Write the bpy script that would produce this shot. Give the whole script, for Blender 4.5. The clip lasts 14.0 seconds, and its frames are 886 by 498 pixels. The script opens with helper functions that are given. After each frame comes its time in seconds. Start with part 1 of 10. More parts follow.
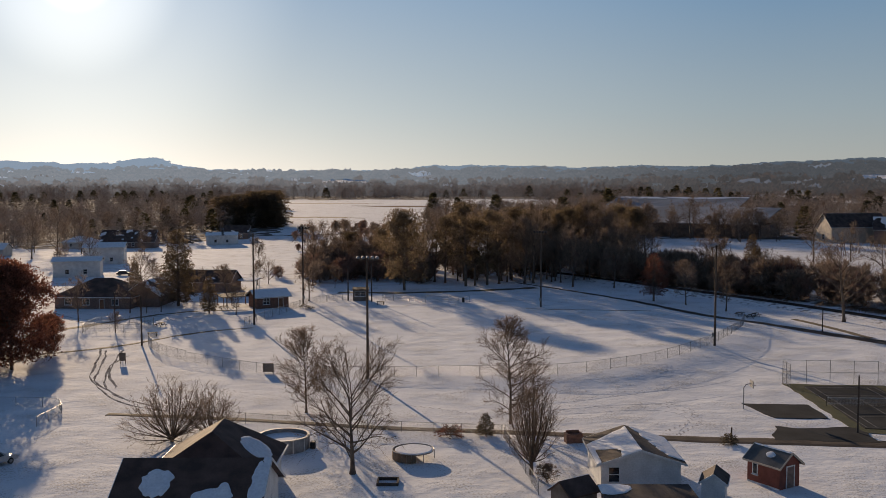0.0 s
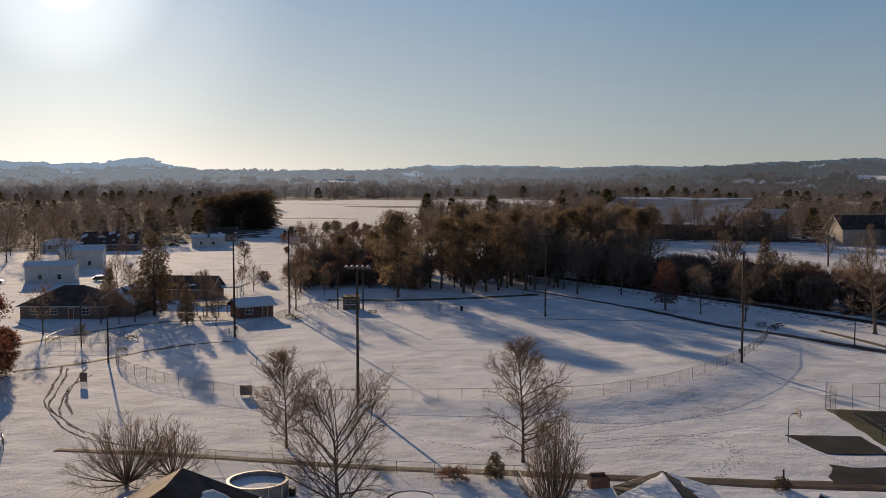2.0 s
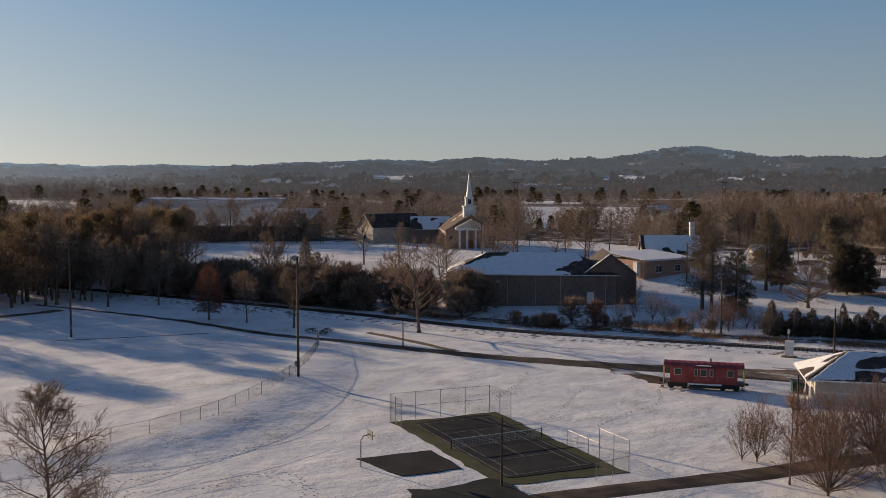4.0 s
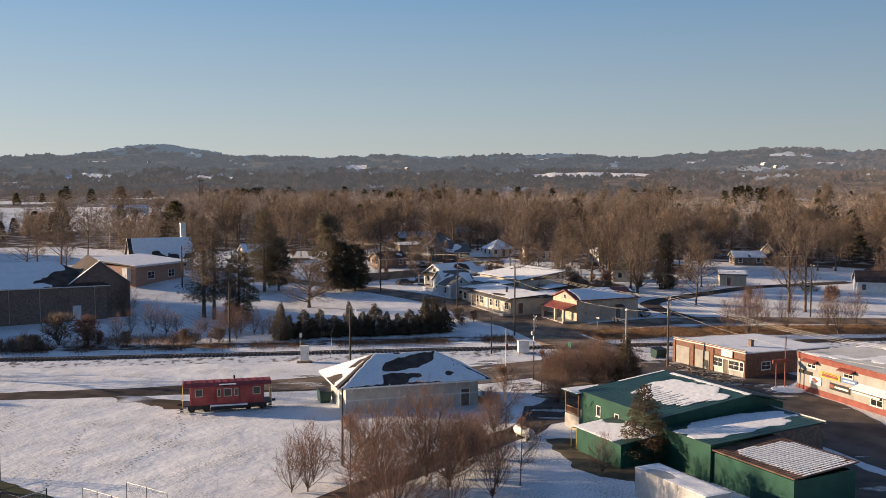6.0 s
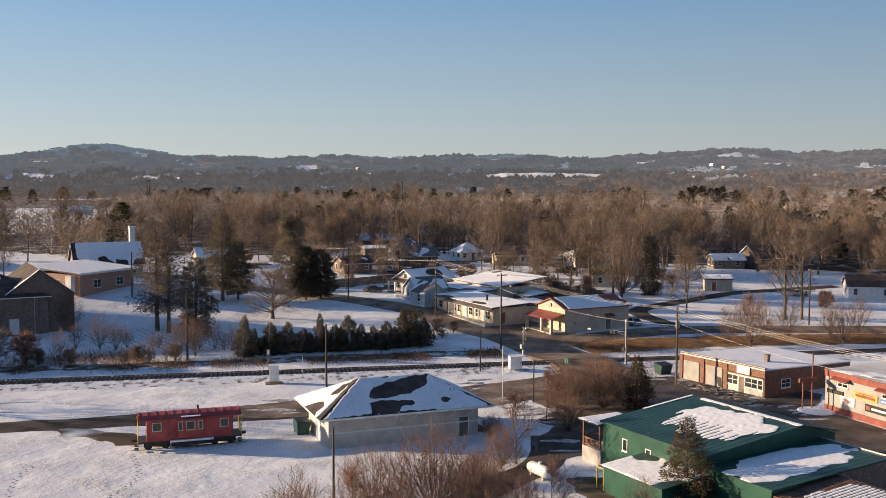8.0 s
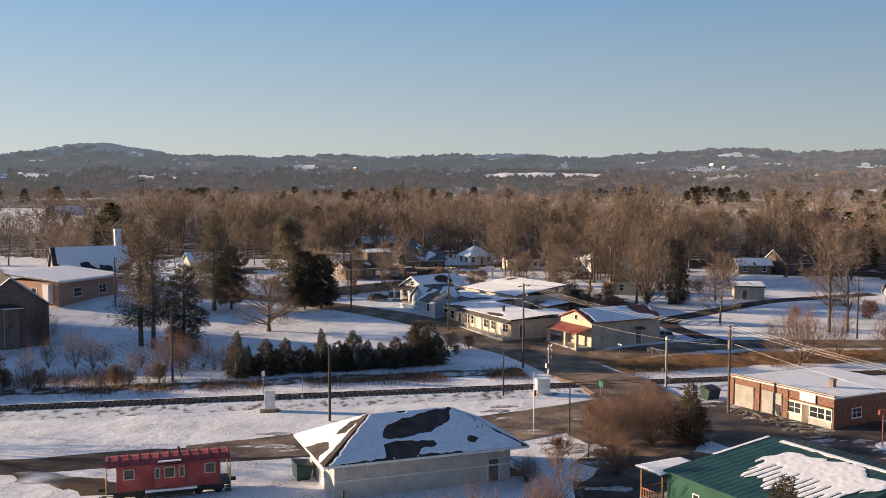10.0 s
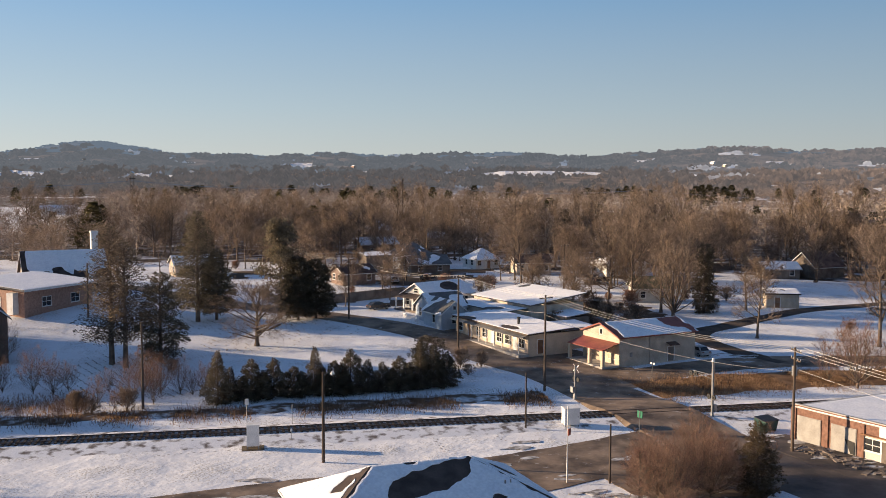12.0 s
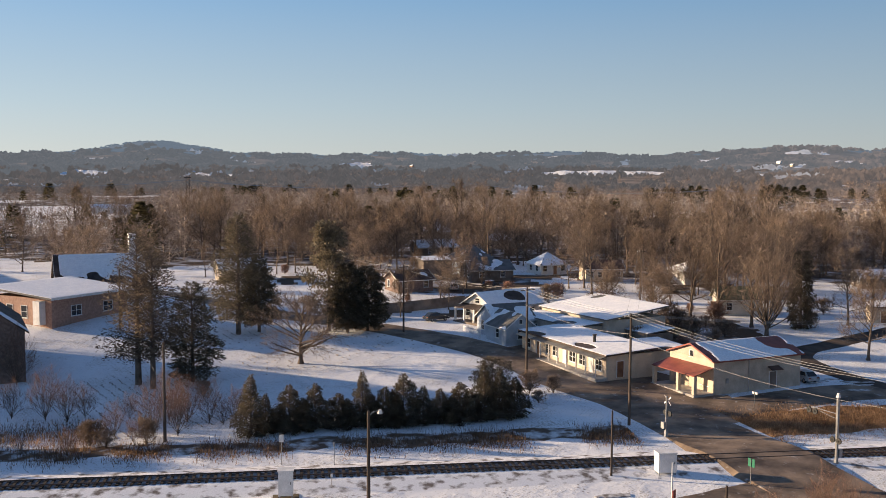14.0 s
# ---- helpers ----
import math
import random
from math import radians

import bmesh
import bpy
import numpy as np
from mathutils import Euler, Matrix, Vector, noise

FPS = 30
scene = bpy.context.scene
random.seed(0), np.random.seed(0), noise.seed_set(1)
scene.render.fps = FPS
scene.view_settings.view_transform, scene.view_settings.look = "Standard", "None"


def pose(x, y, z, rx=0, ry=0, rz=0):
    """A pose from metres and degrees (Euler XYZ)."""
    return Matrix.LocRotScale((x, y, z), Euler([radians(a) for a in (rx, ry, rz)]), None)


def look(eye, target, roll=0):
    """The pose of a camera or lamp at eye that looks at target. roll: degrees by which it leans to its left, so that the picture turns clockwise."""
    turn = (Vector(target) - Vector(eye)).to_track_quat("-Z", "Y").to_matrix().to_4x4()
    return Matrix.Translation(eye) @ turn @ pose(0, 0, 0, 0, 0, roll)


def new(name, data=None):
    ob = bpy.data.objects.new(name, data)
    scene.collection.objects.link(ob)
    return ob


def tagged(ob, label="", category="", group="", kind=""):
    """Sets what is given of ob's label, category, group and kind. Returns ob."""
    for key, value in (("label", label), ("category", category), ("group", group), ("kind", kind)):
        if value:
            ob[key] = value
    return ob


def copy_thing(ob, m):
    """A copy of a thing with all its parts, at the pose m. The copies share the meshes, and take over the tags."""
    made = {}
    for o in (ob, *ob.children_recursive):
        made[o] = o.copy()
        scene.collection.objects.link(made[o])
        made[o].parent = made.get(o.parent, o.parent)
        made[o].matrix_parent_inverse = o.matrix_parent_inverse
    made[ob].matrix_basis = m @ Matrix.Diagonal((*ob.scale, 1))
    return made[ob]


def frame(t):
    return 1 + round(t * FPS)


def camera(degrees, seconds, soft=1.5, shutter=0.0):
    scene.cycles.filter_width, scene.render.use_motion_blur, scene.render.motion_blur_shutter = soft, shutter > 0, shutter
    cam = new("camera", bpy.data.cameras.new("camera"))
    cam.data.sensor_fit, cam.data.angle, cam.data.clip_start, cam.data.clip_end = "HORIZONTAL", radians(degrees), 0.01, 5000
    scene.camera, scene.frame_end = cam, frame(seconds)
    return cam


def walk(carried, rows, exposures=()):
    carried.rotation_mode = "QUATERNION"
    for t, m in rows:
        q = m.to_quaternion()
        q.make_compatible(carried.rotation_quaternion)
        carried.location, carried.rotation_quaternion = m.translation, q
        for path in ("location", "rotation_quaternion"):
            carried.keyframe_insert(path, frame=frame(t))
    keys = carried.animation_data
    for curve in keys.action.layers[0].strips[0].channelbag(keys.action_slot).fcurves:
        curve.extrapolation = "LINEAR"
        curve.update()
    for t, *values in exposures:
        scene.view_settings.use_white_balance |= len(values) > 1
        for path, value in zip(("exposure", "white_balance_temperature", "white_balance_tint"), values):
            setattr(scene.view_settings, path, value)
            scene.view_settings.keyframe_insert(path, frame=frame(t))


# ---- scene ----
cam = camera(49.1, 14.0, soft=0.5)
METRES, EYE, TILT, LEAN, TURN = 112.6, 27.7, 0.0, 0.0, 0.0
ROWS = [
    (0.0, 0.0, 0.0, 0.0, -0.01, -4.03, 0.12),
    (0.5, -0.0021, 0.0332, -0.0005, 0.17, -4.0, 0.11),
    (1.0, -0.0048, 0.0661, -0.0009, 0.33, -3.97, 0.09),
    (1.5, -0.0067, 0.1006, -0.0007, 0.36, -4.02, 0.08),
    (2.0, -0.008, 0.1359, -0.0006, -0.45, -4.02, 0.08),
    (2.5, -0.0076, 0.1697, -0.0007, -5.83, -4.04, 0.04),
    (3.0, -0.0053, 0.2039, -0.0007, -12.1, -4.05, 0.02),
    (3.5, -0.0016, 0.2382, -0.0, -19.56, -4.05, -0.04),
    (4.0, 0.0045, 0.2733, 0.0, -27.75, -4.06, -0.07),
    (6.5, 0.0737, 0.4309, -0.0008, -61.03, -4.07, -0.15),
    (7.0, 0.0951, 0.4576, -0.0012, -61.27, -4.06, -0.15),
    (7.5, 0.1185, 0.4832, -0.0015, -61.38, -4.05, -0.15),
    (8.0, 0.1436, 0.5078, -0.0018, -61.45, -4.06, -0.16),
    (10.5, 0.29, 0.6185, -0.0027, -61.63, -4.08, -0.23),
    (11.0, 0.3222, 0.64, -0.0032, -61.65, -4.11, -0.24),
    (11.5, 0.3541, 0.6611, -0.0035, -61.68, -4.14, -0.22),
    (12.0, 0.3864, 0.6823, -0.0038, -61.72, -4.16, -0.24),
    (12.5, 0.4181, 0.7028, -0.0042, -61.75, -4.16, -0.23),
    (13.0, 0.4499, 0.7227, -0.0046, -61.76, -4.17, -0.24),
    (13.5, 0.4814, 0.7424, -0.0047, -61.7, -4.18, -0.25),
    (14.0, 0.5131, 0.7616, -0.005, -58.28, -4.2, -0.29),
]
EXPOSURES = [(0.0, -0.02), (1.5, -0.06), (3.0, -0.06), (4.2, 0.14), (6.3, 0.71), (12.5, 0.84), (14.0, 0.86)]
walk(cam, [(t, pose(0, 0, EYE, TILT, LEAN, TURN) @ pose(METRES * x, METRES * y, METRES * z, 90 + pitch, roll, yaw)) for t, x, y, z, yaw, pitch, roll in ROWS],
     exposures=EXPOSURES)


# ---- world and sun ----
SUN_AZ, SUN_EL = 20.5, 11.3          # degrees left of +y, degrees above the horizon
world = bpy.data.worlds.new("winter_sky")
scene.world = world
world.use_nodes = True
wn = world.node_tree
sky = wn.nodes.new("ShaderNodeTexSky")
sky.sky_type = "NISHITA"
sky.sun_disc = False
sky.sun_elevation = radians(SUN_EL)
sky.sun_rotation = radians(-SUN_AZ)
sky.air_density, sky.dust_density, sky.ozone_density = 1.0, 0.6, 2.0
# winter haze: the clear sky's colour, evened towards a pale horizon and a blue height
coord = wn.nodes.new("ShaderNodeTexCoord")
split = wn.nodes.new("ShaderNodeSeparateXYZ")
wn.links.new(coord.outputs["Generated"], split.inputs[0])
haze = wn.nodes.new("ShaderNodeValToRGB")
haze.color_ramp.elements[0].position, haze.color_ramp.elements[0].color = 0.0, (4.9, 5.0, 4.6, 1)
haze.color_ramp.elements[1].position, haze.color_ramp.elements[1].color = 1.0, (0.50, 1.05, 2.4, 1)
for at, colour in ((0.07, (3.5, 4.4, 5.0, 1)), (0.19, (1.55, 3.15, 5.2, 1)), (0.34, (1.10, 2.25, 4.25, 1)), (0.55, (0.72, 1.5, 3.2, 1))):
    e = haze.color_ramp.elements.new(at)
    e.color = colour
wn.links.new(split.outputs["Z"], haze.inputs[0])
blend = wn.nodes.new("ShaderNodeMix")
blend.data_type = "RGBA"
blend.inputs["Factor"].default_value = 0.86
pale = wn.nodes.new("ShaderNodeHueSaturation")
pale.inputs["Saturation"].default_value = 0.4
wn.links.new(sky.outputs[0], pale.inputs["Color"])
wn.links.new(pale.outputs[0], blend.inputs["A"])
wn.links.new(haze.outputs[0], blend.inputs["B"])
# brighter air towards the sun
toward = wn.nodes.new("ShaderNodeVectorMath")
toward.operation = "DOT_PRODUCT"
toward.inputs[1].default_value = (-math.sin(radians(SUN_AZ)), math.cos(radians(SUN_AZ)), 0.0)
wn.links.new(coord.outputs["Generated"], toward.inputs[0])
glow = wn.nodes.new("ShaderNodeMapRange")
glow.inputs["From Min"].default_value, glow.inputs["From Max"].default_value = -0.5, 0.94
glow.inputs["To Min"].default_value, glow.inputs["To Max"].default_value = 0.55, 0.86
wn.links.new(toward.outputs["Value"], glow.inputs["Value"])
scaled = wn.nodes.new("ShaderNodeVectorMath")
scaled.operation = "SCALE"
wn.links.new(blend.outputs["Result"], scaled.inputs[0])
wn.links.new(glow.outputs[0], scaled.inputs["Scale"])
# the bright sky close round the sun
SUN_DIR = Vector((-math.sin(radians(SUN_AZ)) * math.cos(radians(SUN_EL)), math.cos(radians(SUN_AZ)) * math.cos(radians(SUN_EL)), math.sin(radians(SUN_EL))))
near_sun = wn.nodes.new("ShaderNodeVectorMath")
near_sun.operation = "DOT_PRODUCT"
near_sun.inputs[1].default_value = SUN_DIR
wn.links.new(coord.outputs["Generated"], near_sun.inputs[0])
lit_sky = scaled.outputs[0]
for reach, bright in ((2.4, 4.0), (6.0, 3.0), (13.0, 1.4), (40.0, 0.85)):
    fall, ease, add = wn.nodes.new("ShaderNodeMapRange"), wn.nodes.new("ShaderNodeVectorMath"), wn.nodes.new("ShaderNodeVectorMath")
    fall.interpolation_type = "SMOOTHSTEP"
    fall.inputs["From Min"].default_value, fall.inputs["From Max"].default_value = math.cos(radians(reach)), 1.0
    ease.operation, add.operation = "SCALE", "ADD"
    ease.inputs[0].default_value = (bright, bright * 0.93, bright * 0.82)
    wn.links.new(near_sun.outputs["Value"], fall.inputs["Value"])
    wn.links.new(fall.outputs[0], ease.inputs["Scale"])
    wn.links.new(lit_sky, add.inputs[0])
    wn.links.new(ease.outputs[0], add.inputs[1])
    lit_sky = add.outputs[0]
wn.links.new(lit_sky, wn.nodes["Background"].inputs[0])
wn.nodes["Background"].inputs[1].default_value = 0.10
sun_data = bpy.data.lights.new("sun", "SUN")
sun_data.energy, sun_data.angle, sun_data.color = 5.6, radians(0.5), (1.0, 0.745, 0.49)
sun = new("sun", sun_data)
sun.matrix_world = look(SUN_DIR * 300, (0, 0, 0))


# ---- mesh helpers ----
class Geo:
    """Collects vertices and faces of one mesh."""

    def __init__(self):
        self.v, self.f = [], []

    def poly(self, pts):
        n = len(self.v)
        self.v += [tuple(p) for p in pts]
        self.f.append(tuple(range(n, n + len(pts))))
        return self

    def hexa(self, low, high):
        """A solid between two quads that are given the same way round."""
        n = len(self.v)
        self.v += [tuple(p) for p in low] + [tuple(p) for p in high]
        self.f += [(n + 3, n + 2, n + 1, n), (n + 4, n + 5, n + 6, n + 7)]
        self.f += [(n + i, n + (i + 1) % 4, n + 4 + (i + 1) % 4, n + 4 + i) for i in range(4)]
        return self

    def box(self, x0, x1, y0, y1, z0, z1):
        q = [(x0, y0), (x1, y0), (x1, y1), (x0, y1)]
        return self.hexa([(x, y, z0) for x, y in q], [(x, y, z1) for x, y in q])

    def prism(self, pts, z0, z1):
        n, k = len(self.v), len(pts)
        self.v += [(x, y, z0) for x, y in pts] + [(x, y, z1) for x, y in pts]
        self.f += [tuple(range(n + k - 1, n - 1, -1)), tuple(range(n + k, n + 2 * k))]
        self.f += [(n + i, n + (i + 1) % k, n + k + (i + 1) % k, n + k + i) for i in range(k)]
        return self

    def tube(self, path, radii, sides=5):
        path = [Vector(p) for p in path]
        n0 = len(self.v)
        last = None
        for i, p in enumerate(path):
            d = (path[min(i + 1, len(path) - 1)] - path[max(i - 1, 0)]).normalized()
            a = last - d * last.dot(d) if last is not None else d.orthogonal()
            a = a.normalized() if a.length > 1e-6 else d.orthogonal().normalized()
            last = a
            b = d.cross(a)
            r = radii[i] if hasattr(radii, "__len__") else radii
            for k in range(sides):
                t = 2 * math.pi * k / sides
                self.v.append(tuple(p + (a * math.cos(t) + b * math.sin(t)) * r))
        for i in range(len(path) - 1):
            for k in range(sides):
                q = n0 + i * sides
                self.f.append((q + k, q + (k + 1) % sides, q + sides + (k + 1) % sides, q + sides + k))
        self.f.append(tuple(n0 + k for k in reversed(range(sides))))
        e = n0 + (len(path) - 1) * sides
        self.f.append(tuple(e + k for k in range(sides)))
        return self

    def post(self, x, y, z0, z1, r, r1=None, sides=8):
        return self.tube([(x, y, z0), (x, y, z1)], [r, r if r1 is None else r1], sides)

    def add(self, other, m):
        n = len(self.v)
        self.v += [tuple(m @ Vector(p)) for p in other.v]
        self.f += [tuple(i + n for i in q) for q in other.f]
        return self

    def mesh(self, name, material=None, smooth=False):
        me = bpy.data.meshes.new(name)
        me.from_pydata(self.v, [], self.f)
        if material:
            me.materials.append(material)
        if smooth:
            me.shade_smooth()
        me.update()
        return me


def thing(name, m, label, category, group="", kind=""):
    ob = new(name)
    ob.empty_display_size = 0.2
    ob.matrix_world = m
    return tagged(ob, label, category, group, kind)


def part(name, geo, material, parent, label="", smooth=False):
    ob = new(name, geo.mesh(name, material, smooth) if isinstance(geo, Geo) else geo)
    ob.parent = parent
    return tagged(ob, label)


def solid(name, geo, material, m, label, category, group="", kind="", smooth=False):
    """A thing that is one mesh."""
    ob = new(name, geo.mesh(name, material, smooth) if isinstance(geo, Geo) else geo)
    ob.matrix_world = m
    return tagged(ob, label, category, group, kind)


def fbm(x, y, s=0.0, octaves=3):
    t, a = 0.0, 1.0
    for _ in range(octaves):
        t += a * noise.noise((x, y, s))
        x, y, a = x * 2.1, y * 2.1, a * 0.5
    return t


# ---- lie of the land ----
def bearing(x, y):
    return math.degrees(math.atan2(-x, y))


def wooded_from(b):
    """Distance at which closed woods begin, by bearing."""
    return float(np.interp(b, [-100, -78, -70, -62, -55, -48, -40, -30, -20, -8, 2, 10, 18, 36], [300, 318, 330, 340, 370, 380, 370, 420, 420, 420, 430, 500, 450, 430]))


def in_field(x, y):
    r, b = math.hypot(x, y), bearing(x, y)
    if (1.0 if r < 640 else -7.0) + 1.2 * noise.noise((r / 120, 0, 0)) < b < 9.6 and 430 < r < 1230:
        return True
    if -40.8 < b + 1.5 * noise.noise((r / 90, 3, 0)) < -31 and 500 < r < 900:
        return True
    if b > -14 or (b < -36 and r < 640):
        return False
    return noise.noise((x / 130, y / 130, 4.0)) > 0.30 or noise.noise((x / 420, y / 420, 2.0)) > 0.42


RAIL_P, RAIL_N = (111.4, 156.5), (0.7664, 0.6423)


def beyond(x, y):
    """Distance past the railway, on its far side."""
    return (x - RAIL_P[0]) * RAIL_N[0] + (y - RAIL_P[1]) * RAIL_N[1]


def soft(a, k=3.0):
    return math.log1p(math.exp(-abs(a) / k)) * k + max(a, 0)


# hills that rise from the far ridge: bearing (degrees left of +y), distance, added height, half-widths along the bearing and across it
HILLS = [(18.3, 3300, 24, 420, 90), (23, 3500, 22, 500, 300), (19, 3400, 14, 420, 420), (0.5, 3300, 20, 380, 170), (-4.5, 3200, 16, 420, 190), (-9.5, 3500, 14, 400, 200), (-13, 3500, 15, 420, 160),
         (-19, 3400, 16, 480, 220), (-24, 3300, 18, 480, 240), (-30, 3200, 14, 480, 240), (-41.3, 3100, 40, 420, 210), (-46.5, 3200, 12, 420, 220), (-55, 2900, 16, 300, 110),
         (-62, 2900, 10, 420, 200), (-66, 3000, 12, 420, 150), (-74, 2800, 16, 420, 170), (-79, 2800, 28, 420, 170), (-85.5, 2850, 18, 420, 170), (-92, 2900, 18, 420, 260), (30, 3400, 26, 420, 300),
         (-58, 1900, 16, 260, 300), (-44, 1900, 12, 260, 300), (-72, 1800, 20, 260, 220), (-84, 1900, 18, 260, 220), (-50, 1700, 10, 200, 180), (-68, 2020, 13, 150, 260)]
HX = [(60 - d * math.sin(radians(b)), 90 + d * math.cos(radians(b)), -math.sin(radians(b)), math.cos(radians(b)), h, wa, wc) for b, d, h, wa, wc in HILLS]


# the ball field's edge: x, y and the height of the bank that falls away outside it
BANK = [(-9.9, 135.6, 0.0), (5.1, 134.8, 0.4), (16.0, 134.0, 0.9), (23.9, 137.0, 1.15), (31.6, 142.6, 1.2), (41.2, 154.0, 1.2), (49.4, 167.0, 1.0), (56.3, 181.0, 0.5), (59.3, 189.5, 0.1)]


def bank(x, y):
    """Height of the ball field's rim: a steep side outwards, a long gentle one inwards."""
    if not (-22 < x < 80 and 112 < y < 206):
        return 0.0
    best = None
    for (ax, ay, ah), (bx, by, bh) in zip(BANK, BANK[1:]):
        dx, dy = bx - ax, by - ay
        t = min(1.0, max(0.0, ((x - ax) * dx + (y - ay) * dy) / (dx * dx + dy * dy)))
        d = math.hypot(x - ax - dx * t, y - ay - dy * t)
        if best is None or d < best[0]:
            best = (d, ah + (bh - ah) * t, dx * (y - ay) - dy * (x - ax) > 0)
    d, h, inside = best
    k = max(0.0, 1 - d / 42) if inside else max(0.0, 1 - max(0.0, d - 0.6) / 9.5)
    return 0.72 * h * k * k * (3 - 2 * k)


def ground_z(x, y):
    s = soft(beyond(x, y) - 6.0)
    z = 0.033 * s + bank(x, y)
    z = z if z < 3.5 else 3.5 + 1.0 * math.tanh((z - 3.5) / 1.0)
    z += 3.0 * math.exp(-((x - 162) ** 2 + (y - 226) ** 2) / 800)
    r = math.hypot(x - 60, y - 90)
    if r > 900:
        b = math.degrees(math.atan2(60 - x, y - 90))
        k = min(1.0, max(0.0, (-4.0 - b) / 40.0))
        ramp = min(1.0, max(0.0, (r - 1700) / 1250))
        hill = (50.0 + 30.0 * k * k * (3 - 2 * k)) * ramp * ramp * (3 - 2 * ramp) + (7.0 * noise.noise((b / 4.0, 0, 5)) + 4.0 * noise.noise((b / 1.3, 0, 9))) * ramp
        for cx, cy, ax, ay, h, wa, wc in HX:
            p, q = (x - cx) * ax + (y - cy) * ay, (x - cx) * ay - (y - cy) * ax
            e = (p / wa) ** 2 + (q / wc) ** 2
            if e < 9:
                hill += h * math.exp(-e)
        z += (hill + 3.0 * fbm(x / 160, y / 160, 3) + 2.5 * noise.noise((x / 23, y / 23, 1.7))) * min(1.0, (r - 900) / 700)
    return z


def ground_pose(x, y, turn=0.0, lift=0.0):
    return pose(x, y, ground_z(x, y) + lift, 0, 0, turn)


# ---- materials ----
def material(name, dark, light, scale=1.5, rough=0.8, bump=0.15, fine=12.0, metal=0.0, contrast=(0.35, 0.65), per_object=0.0, stretch=(1, 1, 1), spec=0.3):
    """Two colours mixed by a broad noise, broken up by a fine one, with fine relief. Sizes are per metre."""
    mt = bpy.data.materials.new(name)
    mt.use_nodes = True
    nt = mt.node_tree
    bs = nt.nodes["Principled BSDF"]
    geo = nt.nodes.new("ShaderNodeNewGeometry")
    mp = nt.nodes.new("ShaderNodeMapping")
    mp.inputs["Scale"].default_value = stretch
    nt.links.new(geo.outputs["Position"], mp.inputs[0])
    n1, n2 = nt.nodes.new("ShaderNodeTexNoise"), nt.nodes.new("ShaderNodeTexNoise")
    n1.inputs["Scale"].default_value, n1.inputs["Detail"].default_value = scale, 5.0
    n2.inputs["Scale"].default_value, n2.inputs["Detail"].default_value = fine, 3.0
    ramp = nt.nodes.new("ShaderNodeMapRange")
    ramp.inputs["From Min"].default_value, ramp.inputs["From Max"].default_value = contrast
    mix = nt.nodes.new("ShaderNodeMix")
    mix.data_type = "RGBA"
    mix.inputs["A"].default_value, mix.inputs["B"].default_value = (*dark, 1), (*light, 1)
    hsv = nt.nodes.new("ShaderNodeHueSaturation")
    val = nt.nodes.new("ShaderNodeMapRange")
    val.inputs["To Min"].default_value, val.inputs["To Max"].default_value = 0.78, 1.22
    for n in (n1, n2):
        nt.links.new(mp.outputs[0], n.inputs["Vector"])
    nt.links.new(n1.outputs["Fac"], ramp.inputs["Value"])
    nt.links.new(ramp.outputs[0], mix.inputs["Factor"])
    nt.links.new(n2.outputs["Fac"], val.inputs["Value"])
    nt.links.new(mix.outputs["Result"], hsv.inputs["Color"])
    if per_object:
        info, rnd, mul = nt.nodes.new("ShaderNodeObjectInfo"), nt.nodes.new("ShaderNodeMapRange"), nt.nodes.new("ShaderNodeMath")
        rnd.inputs["To Min"].default_value, rnd.inputs["To Max"].default_value = 1 - per_object, 1 + per_object
        mul.operation = "MULTIPLY"
        nt.links.new(info.outputs["Random"], rnd.inputs["Value"])
        nt.links.new(rnd.outputs[0], mul.inputs[0])
        nt.links.new(val.outputs[0], mul.inputs[1])
        nt.links.new(mul.outputs[0], hsv.inputs["Value"])
    else:
        nt.links.new(val.outputs[0], hsv.inputs["Value"])
    nt.links.new(hsv.outputs[0], bs.inputs["Base Color"])
    bs.inputs["Roughness"].default_value, bs.inputs["Metallic"].default_value = rough, metal
    bs.inputs["Specular IOR Level"].default_value = spec
    if bump:
        bp = nt.nodes.new("ShaderNodeBump")
        bp.inputs["Strength"].default_value, bp.inputs["Distance"].default_value = bump, 0.05
        nt.links.new(n2.outputs["Fac"], bp.inputs["Height"])
        nt.links.new(bp.outputs[0], bs.inputs["Normal"])
    return mt


def boards(mt, pitch, depth=0.4, axis="Z"):
    """Adds the relief of lapped boards or standing ribs to a material."""
    nt = mt.node_tree
    geo = nt.nodes["Geometry"]
    wave = nt.nodes.new("ShaderNodeTexWave")
    wave.bands_direction, wave.wave_profile = axis, "SAW"
    wave.inputs["Scale"].default_value = 1 / (pitch * 3.1416) * 1.0
    nt.links.new(geo.outputs["Position"], wave.inputs["Vector"])
    bp = nt.nodes.new("ShaderNodeBump")
    bp.inputs["Strength"].default_value, bp.inputs["Distance"].default_value = depth, 0.04
    nt.links.new(wave.outputs["Fac"], bp.inputs["Height"])
    old = nt.nodes.get("Bump")
    if old:
        nt.links.new(old.outputs[0], bp.inputs["Normal"])
    nt.links.new(bp.outputs[0], nt.nodes["Principled BSDF"].inputs["Normal"])
    return mt


